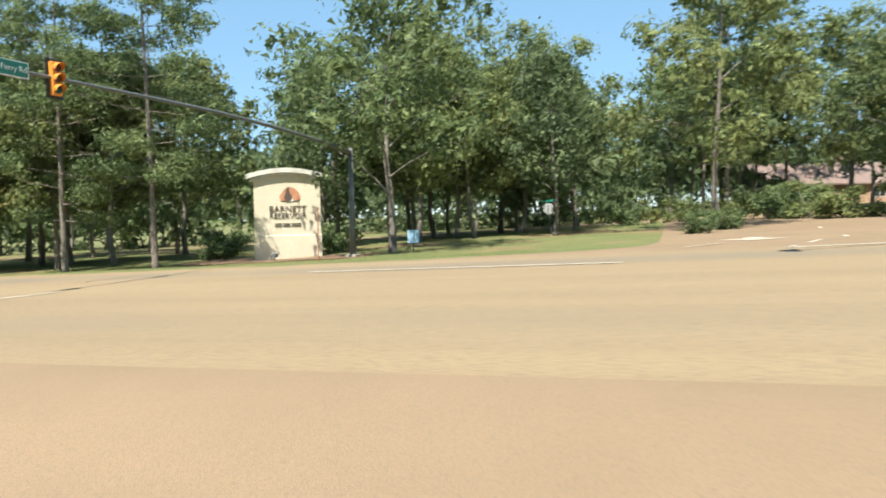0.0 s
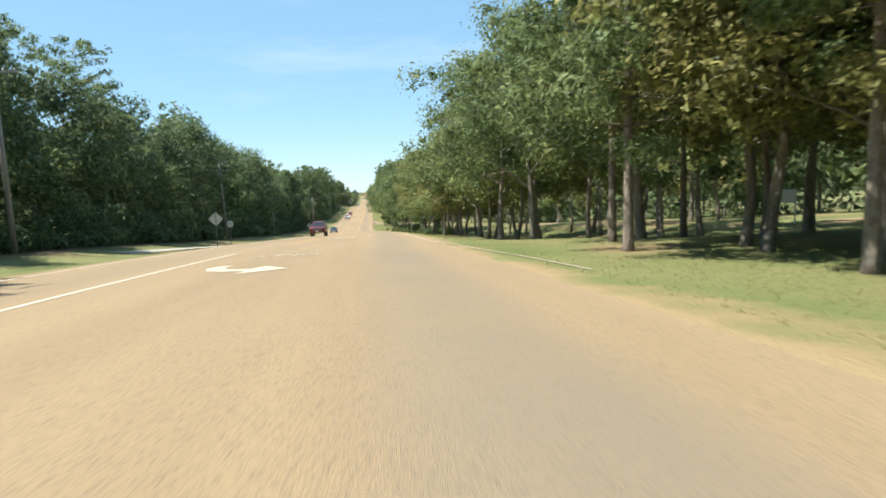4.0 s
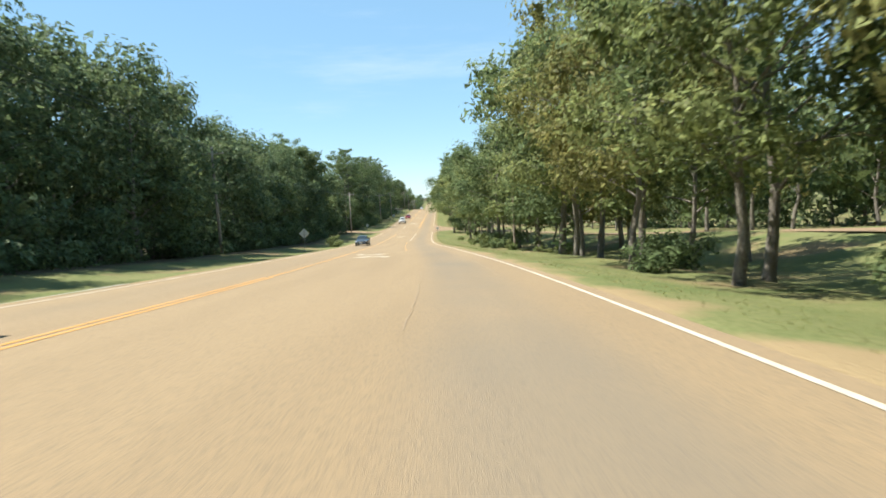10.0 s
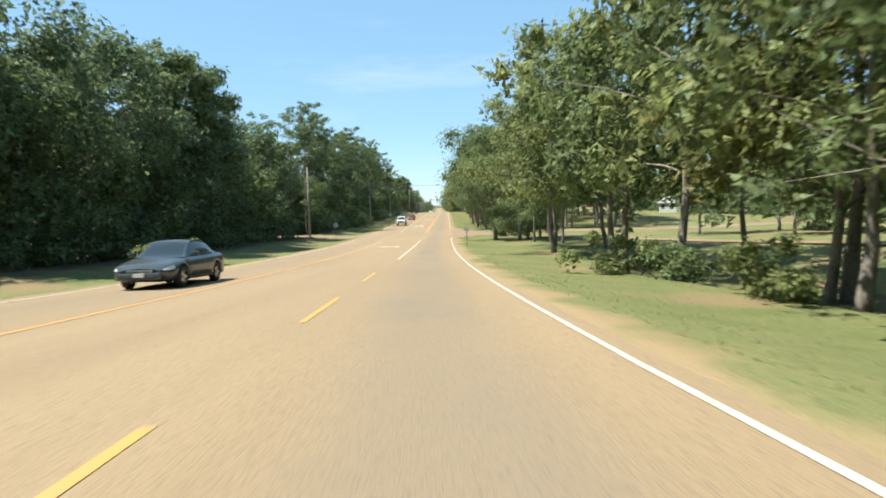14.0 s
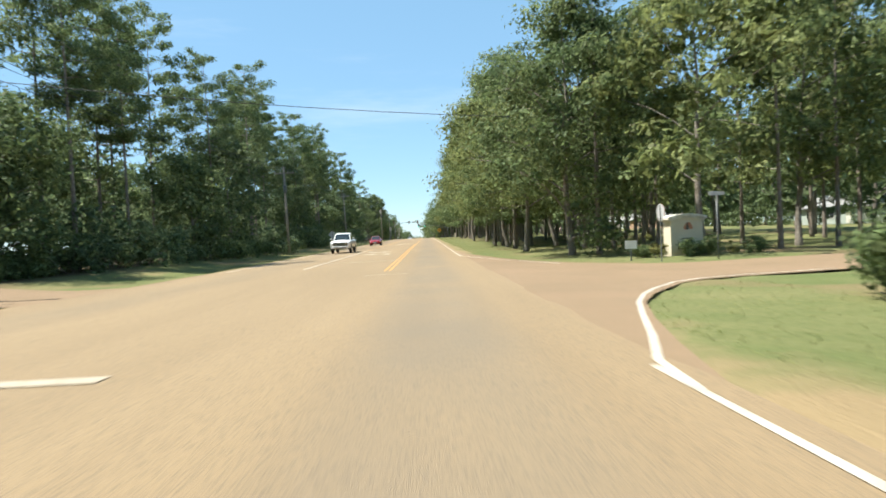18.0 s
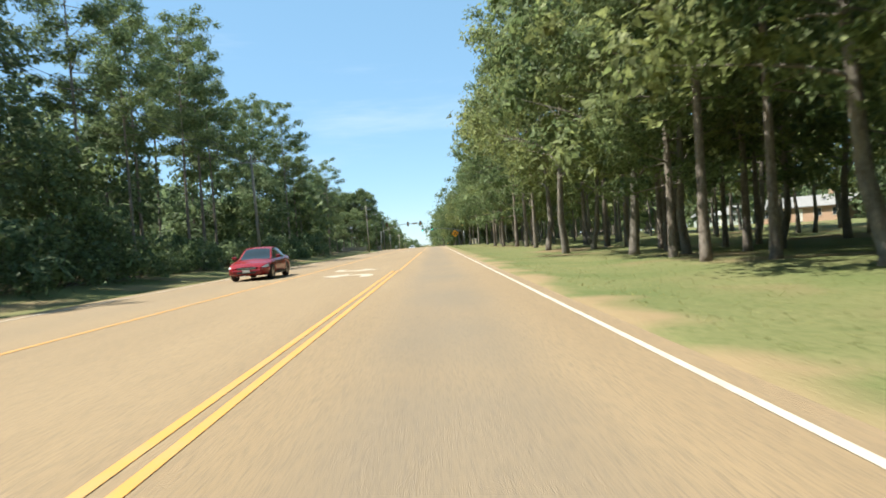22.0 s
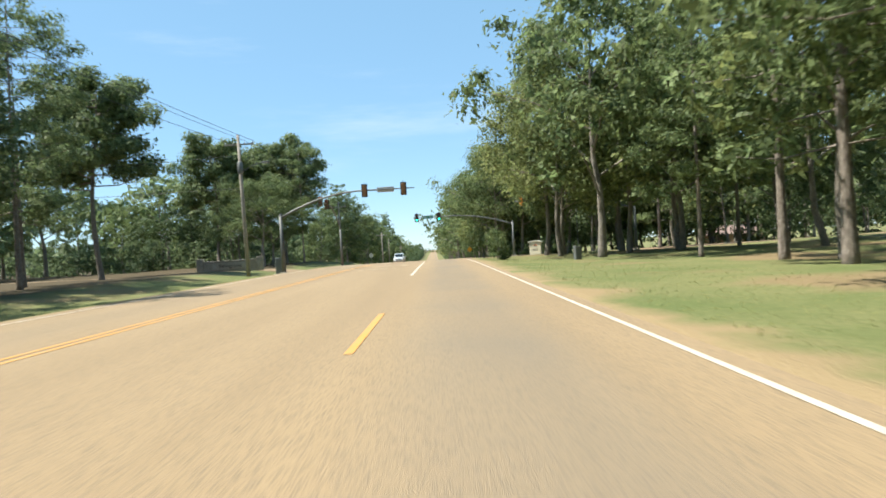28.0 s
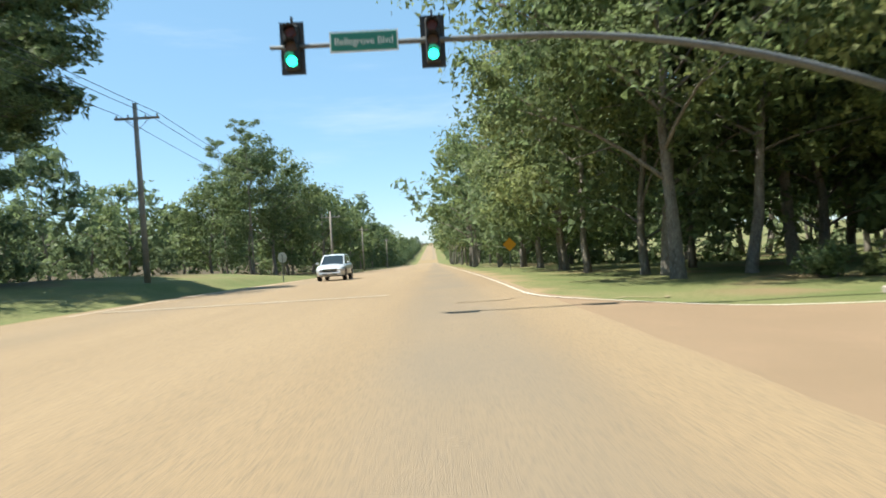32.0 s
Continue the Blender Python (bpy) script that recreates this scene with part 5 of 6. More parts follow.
def signal_mast(x, y, turn, reach, heads, face, shell, steel, text="", sign_at=0.0, lit=None, h=4.2, top=5.25, label=""):
    ob = thing("traffic_signal_mast", pose(x, y, ground_z(x, y), 0, 0, turn), label, "traffic signal", "traffic signals")
    part("pole", tube("pole", [(0, 0, 0.12), (0, 0, 2.0), (0, 0, h)], [0.165, 0.14, 0.115], steel, 12), steel, ob)
    part("cap", tube("cap", [(0, 0, h), (0, 0, h + 0.06), (0, 0, h + 0.1)], [0.13, 0.12, 0.03], steel, 12), steel, ob)
    part("base_plate", box(-0.27, 0.27, -0.27, 0.27, -0.08, 0.13, 0.03), M["concrete"], ob)
    for a in range(4):
        part("bolt", tube("bolt", [(0.2 * math.cos(a * math.pi / 2 + 0.78), 0.2 * math.sin(a * math.pi / 2 + 0.78), 0.12), (0.2 * math.cos(a * math.pi / 2 + 0.78), 0.2 * math.sin(a * math.pi / 2 + 0.78), 0.2)], 0.02, M["galv"], 6), M["galv"], ob)
    pts = []
    for i in range(15):
        s = i / 14
        pts.append((reach * s, 0, h - 0.25 + (top - h + 0.25) * (1 - (1 - min(1, s / 0.62)) ** 2)))
    part("arm", tube("arm", pts, [0.095 - 0.055 * i / 14 for i in range(15)], steel, 10), steel, ob)

    def arm_z(d):
        s = d / reach
        return h - 0.25 + (top - h + 0.25) * (1 - (1 - min(1, s / 0.62)) ** 2)

    for d in heads:
        signal_head(ob, d, arm_z(d) - 0.02, face, shell, lit, 0.0)
    if sign_at:
        z = arm_z(sign_at)
        sg = part("street_sign", box(-0.62, 0.62, -0.02, 0.02, -0.17, 0.17, 0.01), M["street_green" if text else "sign_back"], ob)
        sg.matrix_basis = pose(sign_at, -0.13 * math.cos(radians(face)), z, 0, 0, face)
        part("border", box(-0.645, 0.645, -0.012, 0.012, -0.195, 0.195), M["sign_white"], sg)
        if text:
            lettering("lettering", text, 0.19, M["sign_white"], sg, Matrix.Translation((0, -0.024, 0)) @ Matrix.Rotation(math.pi / 2, 4, "X"), 0.002, spread=0.95)
    return ob


signal_mast(9.1, 495.9, 180, 12.0, (8.9, 11.58), 180, M["black"], M["galv"], "Bellegrove Blvd", 10.2, "green", top=5.36, label="grey traffic signal mast with two green lights over the road")
signal_mast(-12.0, 467.4, 0, 10.3, (6.5, 9.48), 180, M["signal_ochre"], M["mast_dark"], "", 8.1, h=4.5, top=6.0, label="dark traffic signal mast seen from behind its heads")
signal_mast(-11.65, 494.85, -90, 13.4, (8.8, 12.6), 90, M["signal_ochre"], M["mast_dark"], h=4.75, top=6.9, label="dark traffic signal mast facing the cross street")
signal_mast(18.6, 478.6, 180, 11.2, (8.2, 10.6), 90, M["signal_yellow"], M["galv"], "", 0, label="traffic signal mast with yellow heads beside the corner")
signal_mast(12.7, 11.7, 180, 19.3, (15.75, 18.75), 180, M["signal_yellow"], M["galv"], "Grants Ferry Rd", 17.2, h=5.35, top=5.75, label="curved grey signal mast with yellow heads at the crossing")
signal_mast(5.0, -22.0, 114, 18.3, (17.9,), 66, M["signal_yellow"], M["galv"], "", 0, "green", label="signal mast with a lit green light at the crossing")


def utility_pole(x, y, h, arms=1, lamp=0, box_on=False, lean=0.0):
    ob = thing("utility_pole", pose(x, y, ground_z(x, y), lean, -lean * 1.3, 0), "weathered wooden utility pole on the grass verge" + (" with a street lamp" if lamp else ""), "utility pole", "utility poles")
    part("pole", tube("pole", [(0, 0, -0.3), (0, 0, h * 0.5), (0, 0, h)], [0.17, 0.14, 0.105], M["pole_wood"], 10), M["pole_wood"], ob)
    for a in range(arms):
        z = h - 0.75 - a * 1.1
        part("crossarm", box(-1.15, 1.15, 0.1, 0.21, z - 0.06, z + 0.06, 0.01), M["pole_wood"], ob)
        for xx in (-1.05, -0.45, 0.45, 1.05):
            part("insulator", tube("insulator", [(xx, 0.155, z + 0.05), (xx, 0.155, z + 0.13), (xx, 0.155, z + 0.2)], [0.03, 0.055, 0.03], M["porcelain"], 8), M["porcelain"], ob)
        for sx in (-1, 1):
            part("brace", tube("brace", [(0, 0.13, z - 0.65), (sx * 0.62, 0.13, z - 0.05)], 0.018, M["galv"], 4), M["galv"], ob)
    if box_on:
        part("transformer", tube("transformer", [(0.1, -0.36, h - 3.1), (0.1, -0.36, h - 3.05), (0.1, -0.36, h - 2.25), (0.1, -0.36, h - 2.2)], [0.18, 0.21, 0.21, 0.16], M["galv"], 12), M["galv"], ob)
    if lamp:
        z = h - 3.0
        part("lamp_arm", tube("lamp_arm", [(0, 0, z), (lamp * 0.9, 0, z + 0.5), (lamp * 1.7, 0, z + 0.72)], 0.03, M["galv"], 6), M["galv"], ob)
        lh = part("lamp_head", box(lamp * 2.0 - 0.32, lamp * 2.0 + 0.32, -0.13, 0.13, z + 0.66, z + 0.8, 0.04), M["galv"], ob)
        part("lens", box(lamp * 2.0 - 0.2, lamp * 2.0 + 0.2, -0.1, 0.1, z + 0.62, z + 0.665), M["headlight"], lh)
    return ob


POLES = [(-20.4, 60.0, 10.6, 1, 0, False, 0.6), (-20.7, 111.0, 11.0, 2, 0, True, 2.0), (-20.4, 165.7, 11.0, 1, 0, False, 0.9), (-19.3, 268.3, 10.6, 1, -1, False, 0.0), (-16.1, 320.2, 10.4, 1, 0, True, 0.8),
         (-16.6, 378.6, 11.0, 1, 0, False, 1.0), (-15.2, 469.1, 11.2, 1, 1, True, 0.6), (-14.9, 516.8, 9.3, 1, 0, False, 0.3), (-12.2, 560.6, 7.9, 1, 0, False, 0), (-15.0, 620.0, 9.6, 1, 0, False, 0), (-15.0, 690.0, 9.6, 1, 0, False, 0)]
for p in POLES:
    utility_pole(*p)
for a, b in zip(POLES, POLES[1:]):
    for off in (-1.05, 0.45, 1.05):
        pa = Vector((a[0] + off, a[1] + 0.15, ground_z(a[0], a[1]) + a[2] - 0.52))
        pb = Vector((b[0] + off, b[1] + 0.15, ground_z(b[0], b[1]) + b[2] - 0.52))
        q = [pa.lerp(pb, i / 12) - Vector((0, 0, 4 * (i / 12) * (1 - i / 12) * 0.012 * (pb - pa).length)) for i in range(13)]
        tagged(new("power_cable", tube("power_cable", q, 0.014, M["wire"], 4)), "thin black overhead cable sagging between poles", "cable", "overhead cables")
for xa, ya, xb, yb, z in ((-19.3, 268.3, 16.0, 284.0, 8.2), (-15.2, 469.1, -66.0, 459.0, 7.0), (-15.2, 469.1, -66.0, 471.0, 9.6)):
    pa, pb = Vector((xa, ya, ground_z(xa, ya) + z)), Vector((xb, yb, ground_z(xb, yb) + z))
    q = [pa.lerp(pb, i / 12) - Vector((0, 0, 4 * (i / 12) * (1 - i / 12) * 0.6)) for i in range(13)]
    tagged(new("power_cable", tube("power_cable", q, 0.016, M["wire"], 4)), "thin black overhead cable sagging between poles", "cable", "overhead cables")


def plate(kind, s, t=0.006):
    """A sign blade in the xz plane: a square on its corner, an octagon, a rectangle or a round."""
    bm = bmesh.new()
    if kind == "diamond":
        r = s * 0.12
        pts = []
        for cx, cz, a0 in ((s - r * 1.4, 0, -45), (0, s - r * 1.4, 45), (-s + r * 1.4, 0, 135), (0, -s + r * 1.4, 225)):
            pts += [(cx + r * math.cos(radians(a0 + d)), cz + r * math.sin(radians(a0 + d))) for d in (0, 30, 60, 90)]
    elif kind == "octagon":
        pts = [(s * math.cos(radians(22.5 + 45 * k)), s * math.sin(radians(22.5 + 45 * k))) for k in range(8)]
    elif kind == "round":
        pts = [(s * math.cos(radians(15 * k)), 1.2 * s * math.sin(radians(15 * k))) for k in range(24)]
    else:
        w, h = s
        pts = [(-w / 2, -h / 2), (w / 2, -h / 2), (w / 2, h / 2), (-w / 2, h / 2)]
    f = bm.faces.new([bm.verts.new((x, -t / 2, z)) for x, z in pts])
    r = bmesh.ops.extrude_face_region(bm, geom=[f])
    bmesh.ops.translate(bm, vec=(0, t, 0), verts=[v for v in r["geom"] if isinstance(v, bmesh.types.BMVert)])
    return bm


def road_sign(x, y, turn, kind, s, z, mat, label, post="galv", lean=0.0, both=None, category="road sign", flashers=False):
    ob = thing("road_sign", pose(x, y, ground_z(x, y), 0, lean, turn), label, category, "road signs")
    part("post", box(-0.03, 0.03, 0.006, 0.04, -0.2, z + (s if not isinstance(s, tuple) else s[1] / 2) * 0.8, 0.004), M[post], ob)
    blade = part("blade", plate(kind, s), M[mat], ob)
    blade.location = (0, 0, z)
    back = part("back", plate(kind, s if isinstance(s, tuple) else s * 0.995, 0.003), M["sign_back"], ob)
    back.location = (0, 0.0055, z)
    if both == "cross":
        for a in (45, -45):
            bm = box(-0.055, 0.055, -0.006, -0.002, -s * 0.52, s * 0.52)
            bar = part("symbol", bm, M["black"], blade)
            bar.rotation_euler = (0, radians(a), 0)
    if flashers:
        for sx in (-0.3, 0.3):
            bm = bmesh.new()
            bmesh.ops.create_cone(bm, cap_ends=True, segments=14, radius1=0.12, radius2=0.1, depth=0.16, matrix=Matrix.Translation((sx, 0.02, z - s - 0.1)) @ Matrix.Rotation(math.pi / 2, 4, "X"))
            part("flasher", bm, M["black"], ob)
        part("flasher_bar", box(-0.3, 0.3, 0.0, 0.03, z - s - 0.12, z - s - 0.08), M["galv"], ob)
    return ob


road_sign(-13.5, 75.7, 180, "diamond", 0.58, 2.35, "warning", "diamond warning sign seen from its bare metal back", flashers=True)
road_sign(-15.2, 88.0, 180, "round", 0.3, 2.1, "sign_white", "small oval sign seen from its metal back")
road_sign(-13.1, 173.6, 180, "diamond", 0.6, 2.3, "warning", "diamond warning sign with flashers seen from behind", flashers=True)
road_sign(-12.4, 330.0, 180, "diamond", 0.56, 2.2, "warning", "diamond warning sign seen from its bare metal back")
road_sign(-14.6, 264.5, 180, "round", 0.32, 2.1, "sign_white", "oval sign on a post seen from behind")
road_sign(4.1, 423.4, 0, "diamond", 0.62, 2.35, "warning", "yellow crossroads warning sign on a leaning post", lean=-4, both="cross")
road_sign(3.6, 229.6, 0, "rectangle", (0.5, 0.4), 1.55, "sign_white", "small white sign on a post by the road edge")
stop = road_sign(28.0, 4.6, 80, "octagon", 0.4, 1.75, "tail", "stop sign on a leaning post with a green street blade", lean=7)
part("street_blade", box(-0.42, 0.42, 0.012, 0.026, 2.2, 2.34, 0.004), M["street_green"], stop)
road_sign(9.5, 273.4, 0, "rectangle", (0.55, 0.38), 0.75, "sign_white", "small white yard sign beside shrubs")
road_sign(14.7, 9.3, -60, "rectangle", (0.58, 0.66), 0.8, "blue_sign", "small pale blue notice by an oak's foot")
road_sign(10.4, 272.0, 96, "octagon", 0.38, 2.15, "tail", "stop sign at the side street seen from its back")
blades = thing("street_name_sign", pose(12.6, 271.4, ground_z(12.6, 271.4), 0, 0, 15), "thin grey post with a pale street name blade", "road sign", "road signs")
part("post", tube("post", [(0, 0, -0.2), (0, 0, 2.75)], 0.03, M["galv"], 8), M["galv"], blades)
part("blade", box(-0.4, 0.4, -0.008, 0.008, 2.72, 2.88, 0.004), M["sign_back"], blades, "pale street name blade")
road_sign(5.6, 530.0, 0, "diamond", 0.5, 1.9, "warning", "yellow warning sign beside the road")
road_sign(-12.2, 535.0, 180, "round", 0.36, 2.0, "sign_white", "small sign on a post seen from behind")
for x, y, w in ((-24.5, 507.0, 0.8), (-22.5, 508.5, 0.9), (-27.0, 508.0, 0.7)):
    road_sign(x, y, 10, "rectangle", (w, 0.45), 0.55, "sign_white", "small white yard sign stuck in the grass")
board = thing("notice_board", pose(25.5, 60.0, ground_z(25.5, 60.0), 0, 0, -28), "white notice board on two posts in the park", "notice board")
for sx in (-0.55, 0.55):
    part("post", box(sx - 0.05, sx + 0.05, -0.05, 0.05, -0.2, 2.2, 0.01), M["sign_white"], board)
part("panel", box(-0.62, 0.62, -0.035, 0.035, 1.3, 2.15, 0.01), M["sign_white"], board)
mark = thing("marker_post", pose(8.8, 11.3, ground_z(8.8, 11.3), 0, 0, 20), "rusty red marker post on the grass by the kerb", "marker post")
part("post", box(-0.025, 0.025, -0.02, 0.02, -0.15, 2.25, 0.004), M["rust_post"], mark)
part("reflector", box(-0.045, 0.045, -0.028, -0.012, 1.12, 2.3, 0.006), M["emblem_red"], mark, "faded red reflector strip")


def monument(x, y, turn, w, d, h, label, lines, emblem=True, scale=1.0):
    """An arched stucco entrance sign with a plinth, a cornice and lettering on its face."""
    ob = thing("entrance_sign", pose(x, y, ground_z(x, y) - 0.05, 0, 0, turn), label, "entrance sign")
    part("plinth", box(-w / 2 - 0.03 * scale, w / 2 + 0.03 * scale, -d / 2 - 0.03 * scale, d / 2 + 0.03 * scale, 0, h * 0.26, 0.03 * scale), M["sign_face"], ob)
    arch = 0.11 * h

    def slab(w0, z_low, rise, thick, y0, y1, low_flat=True):
        bm = bmesh.new()
        k = 16
        ring = []
        for yy in (y0, y1):
            top = [bm.verts.new((-w0 / 2 + w0 * i / k, yy, z_low + rise * math.sin(math.pi * (0.12 + 0.76 * i / k)) + thick)) for i in range(k + 1)]
            low = [bm.verts.new((-w0 / 2 + w0 * i / k, yy, (z_low + rise * math.sin(math.pi * (0.12 + 0.76 * i / k))) if not low_flat else h * 0.25)) for i in range(k + 1)]
            ring.append((top, low))
        (t0, l0), (t1, l1) = ring
        for i in range(k):
            bm.faces.new((l0[i], l0[i + 1], t0[i + 1], t0[i]))
            bm.faces.new((l1[i + 1], l1[i], t1[i], t1[i + 1]))
            bm.faces.new((t0[i], t0[i + 1], t1[i + 1], t1[i]))
            bm.faces.new((l0[i + 1], l0[i], l1[i], l1[i + 1]))
        for i in (0, k):
            bm.faces.new((l0[i], t0[i], t1[i], l1[i]))
        return bm

    part("panel", slab(w, h * 0.9 - arch, arch, 0.0, -d / 2, d / 2), M["sign_face"], ob)
    part("cornice", slab(w + 0.50 * scale, h * 0.9 - arch + 0.01, arch, 0.16 * scale, -d / 2 - 0.16 * scale, d / 2 + 0.16 * scale, False), M["sign_trim"], ob)
    part("cornice_step", slab(w + 0.26 * scale, h * 0.9 - arch - 0.09 * scale, arch, 0.1 * scale, -d / 2 - 0.07 * scale, d / 2 + 0.07 * scale, False), M["sign_trim"], ob)
    yf = -d / 2 - 0.016 * scale
    if emblem:
        for k, (cx, rot, mat) in enumerate(((-0.1, 25, "emblem_red"), (0.12, -20, "sign_trim"), (0.02, 5, "bronze"), (0.22, -35, "emblem_red"))):
            v = [(0.16 * math.cos(radians(a)) * (0.6 if 60 < a < 200 else 1), 0, 0.26 * math.sin(radians(a))) for a in range(0, 360, 30)]
            me = mesh_of("emblem", [(p[0], yy, p[2]) for yy in (0.0, -0.015) for p in v], [tuple(range(12, 24))] + [(i, (i + 1) % 12, 12 + (i + 1) % 12, 12 + i) for i in range(12)], M[mat])
            e = part("emblem", me, M[mat], ob)
            e.matrix_basis = Matrix.Translation((cx * scale, yf - 0.004 * k, h * 0.68)) @ Matrix.Rotation(radians(rot), 4, "Y") @ Matrix.Diagonal((scale, 1, scale, 1))
    for text, size, z in lines:
        if text == "bar":
            for q, (x0, x1) in enumerate(((-0.42, -0.2), (-0.17, 0.06), (0.09, 0.4))):
                part("text_bar", box(x0 * scale * 1.1, x1 * scale * 1.1, yf - 0.006, yf, h * z - size / 2, h * z + size / 2), M["bronze"], ob)
        else:
            lettering("lettering", text, size, M["bronze"], ob, Matrix.Translation((0, yf - 0.004, h * z)) @ Matrix.Rotation(math.pi / 2, 4, "X"), 0.012, spread=1.02)
    return ob


monument(13.8, 16.1, -52.0, 3.4, 0.5, 5.1, "cream stucco arched reservoir entrance sign in a mulch bed", (("BARNETT", 0.44, 0.525), ("RESERVOIR", 0.38, 0.455), ("bar", 0.05, 0.375), ("bar", 0.05, 0.352)), True, 1.5)
monument(12.8, 275.5, 20, 2.0, 0.5, 2.15, "cream arched subdivision entrance sign among clipped shrubs", (("bar", 0.05, 0.4), ("bar", 0.04, 0.33)), True, 0.75)
monument(11.9, 497.0, -22, 1.4, 0.45, 2.0, "cream arched subdivision sign behind low shrubs", (("bar", 0.05, 0.42), ("bar", 0.04, 0.36)), True, 0.65)
bed = new("mulch_bed", mesh_of("mulch_bed", [(x, y, ground_z(x, y) + (0.05 if i % 2 else 0.015)) for x in (11.2, 12.2, 13.2, 14.2, 15.2) for i, y in enumerate((11.0, 13.2, 15.4, 17.6, 19.8, 21.4))],
                               [(a * 6 + b, a * 6 + b + 1, a * 6 + b + 7, a * 6 + b + 6) for a in range(4) for b in range(5)], M["soil"], True))
tagged(bed, "brown mulch bed at the foot of the entrance sign", "planting bed", kind="stuff")
for x, y in ((11.5, 15.4),):
    lamp = thing("flood_lamp", pose(x, y, ground_z(x, y), 0, 0, 80), "small grey floodlight on a stake before the sign", "flood lamp", "sign lamps")
    part("stake", tube("stake", [(0, 0, -0.05), (0, 0, 0.24)], 0.02, M["galv"], 6), M["galv"], lamp)
    part("housing", box(-0.13, 0.13, -0.1, 0.1, 0.22, 0.42, 0.03), M["galv"], lamp)
    part("lens", box(-0.1, 0.1, -0.112, -0.098, 0.25, 0.39), M["headlight"], lamp)
wall = thing("entrance_wall", pose(-20.0, 479.6, ground_z(-20.0, 479.6), 0, 0, 8), "low stone subdivision wall with dark lettering", "entrance wall")
for i in range(4):
    part("course", box(-2.6 + 0.01 * (i % 2), 2.6 - 0.012 * (i % 2), -0.2 + 0.012 * (i % 2), 0.2 - 0.012 * (i % 2), 0.26 * i - 0.1, 0.26 * i + 0.15, 0.02), M["wall_stone"], wall)
part("coping", box(-2.72, 2.72, -0.27, 0.27, 0.93, 1.03, 0.02), M["concrete"], wall)
part("panel", box(-1.6, 1.6, -0.23, -0.2, 0.2, 0.82, 0.01), M["concrete"], wall)
lettering("lettering", "Bellegrove", 0.5, M["bronze"], wall, Matrix.Translation((0, -0.245, 0.5)) @ Matrix.Rotation(math.pi / 2, 4, "X"), 0.012)
for sx in (-2.75, 2.75):
    part("pillar", box(sx - 0.3, sx + 0.3, -0.3, 0.3, -0.1, 1.25, 0.03), M["wall_stone"], wall)
cab = thing("utility_box", pose(8.5, 458.3, ground_z(8.5, 458.3), 0, 0, 12), "grey-green metal utility box on the lawn", "utility box")
part("cabinet", box(-0.2, 0.2, -0.18, 0.18, 0.0, 0.78, 0.03), M["galv"], cab)
part("lid", box(-0.22, 0.22, -0.2, 0.2, 0.78, 0.84, 0.03), M["galv"], cab)
cab = thing("signal_cabinet", pose(-12.5, 468.6, ground_z(-12.5, 468.6)), "grey traffic signal control cabinet", "signal cabinet")
part("cabinet", box(-0.35, 0.35, -0.3, 0.3, 0.1, 1.35, 0.03), M["galv"], cab)
part("pad", box(-0.5, 0.5, -0.45, 0.45, -0.08, 0.1, 0.02), M["concrete"], cab)
for x, y, h in ((17.0, 478.6, 4.2), (12.2, 474.6, 3.6)):
    lp = thing("lamp_post", pose(x, y, ground_z(x, y)), "thin grey lamp post on the lawn", "lamp post", "lamp posts")
    part("post", tube("post", [(0, 0, -0.1), (0, 0, 0.3), (0, 0, h)], [0.06, 0.045, 0.035], M["galv"], 8), M["galv"], lp)
    part("lantern", tube("lantern", [(0, 0, h), (0, 0, h + 0.06), (0, 0, h + 0.24), (0, 0, h + 0.32)], [0.05, 0.1, 0.13, 0.04], M["headlight"], 8), M["headlight"], lp)
    part("footing", box(-0.16, 0.16, -0.16, 0.16, -0.1, 0.07, 0.02), M["concrete"], lp)


# ---- parked-looking vehicles in the oncoming lane ----
def spline(keys, y):
    """Smooth interpolation through keyed rows (y, a, b, ...)."""
    i = max(0, min(len(keys) - 2, sum(1 for k in keys if k[0] <= y) - 1))
    p0, p1, p2, p3 = keys[max(0, i - 1)], keys[i], keys[i + 1], keys[min(len(keys) - 1, i + 2)]
    h = p2[0] - p1[0]
    u = min(1.0, max(0.0, (y - p1[0]) / h))
    out = []
    for c in range(1, len(p1)):
        m1 = 0.0 if p1 is p0 else (p2[c] - p0[c]) / (p2[0] - p0[0])
        m2 = 0.0 if p3 is p2 else (p3[c] - p1[c]) / (p3[0] - p1[0])
        out.append((2 * u ** 3 - 3 * u * u + 1) * p1[c] + (u ** 3 - 2 * u * u + u) * h * m1 + (3 * u * u - 2 * u ** 3) * p2[c] + (u ** 3 - u * u) * h * m2)
    return out


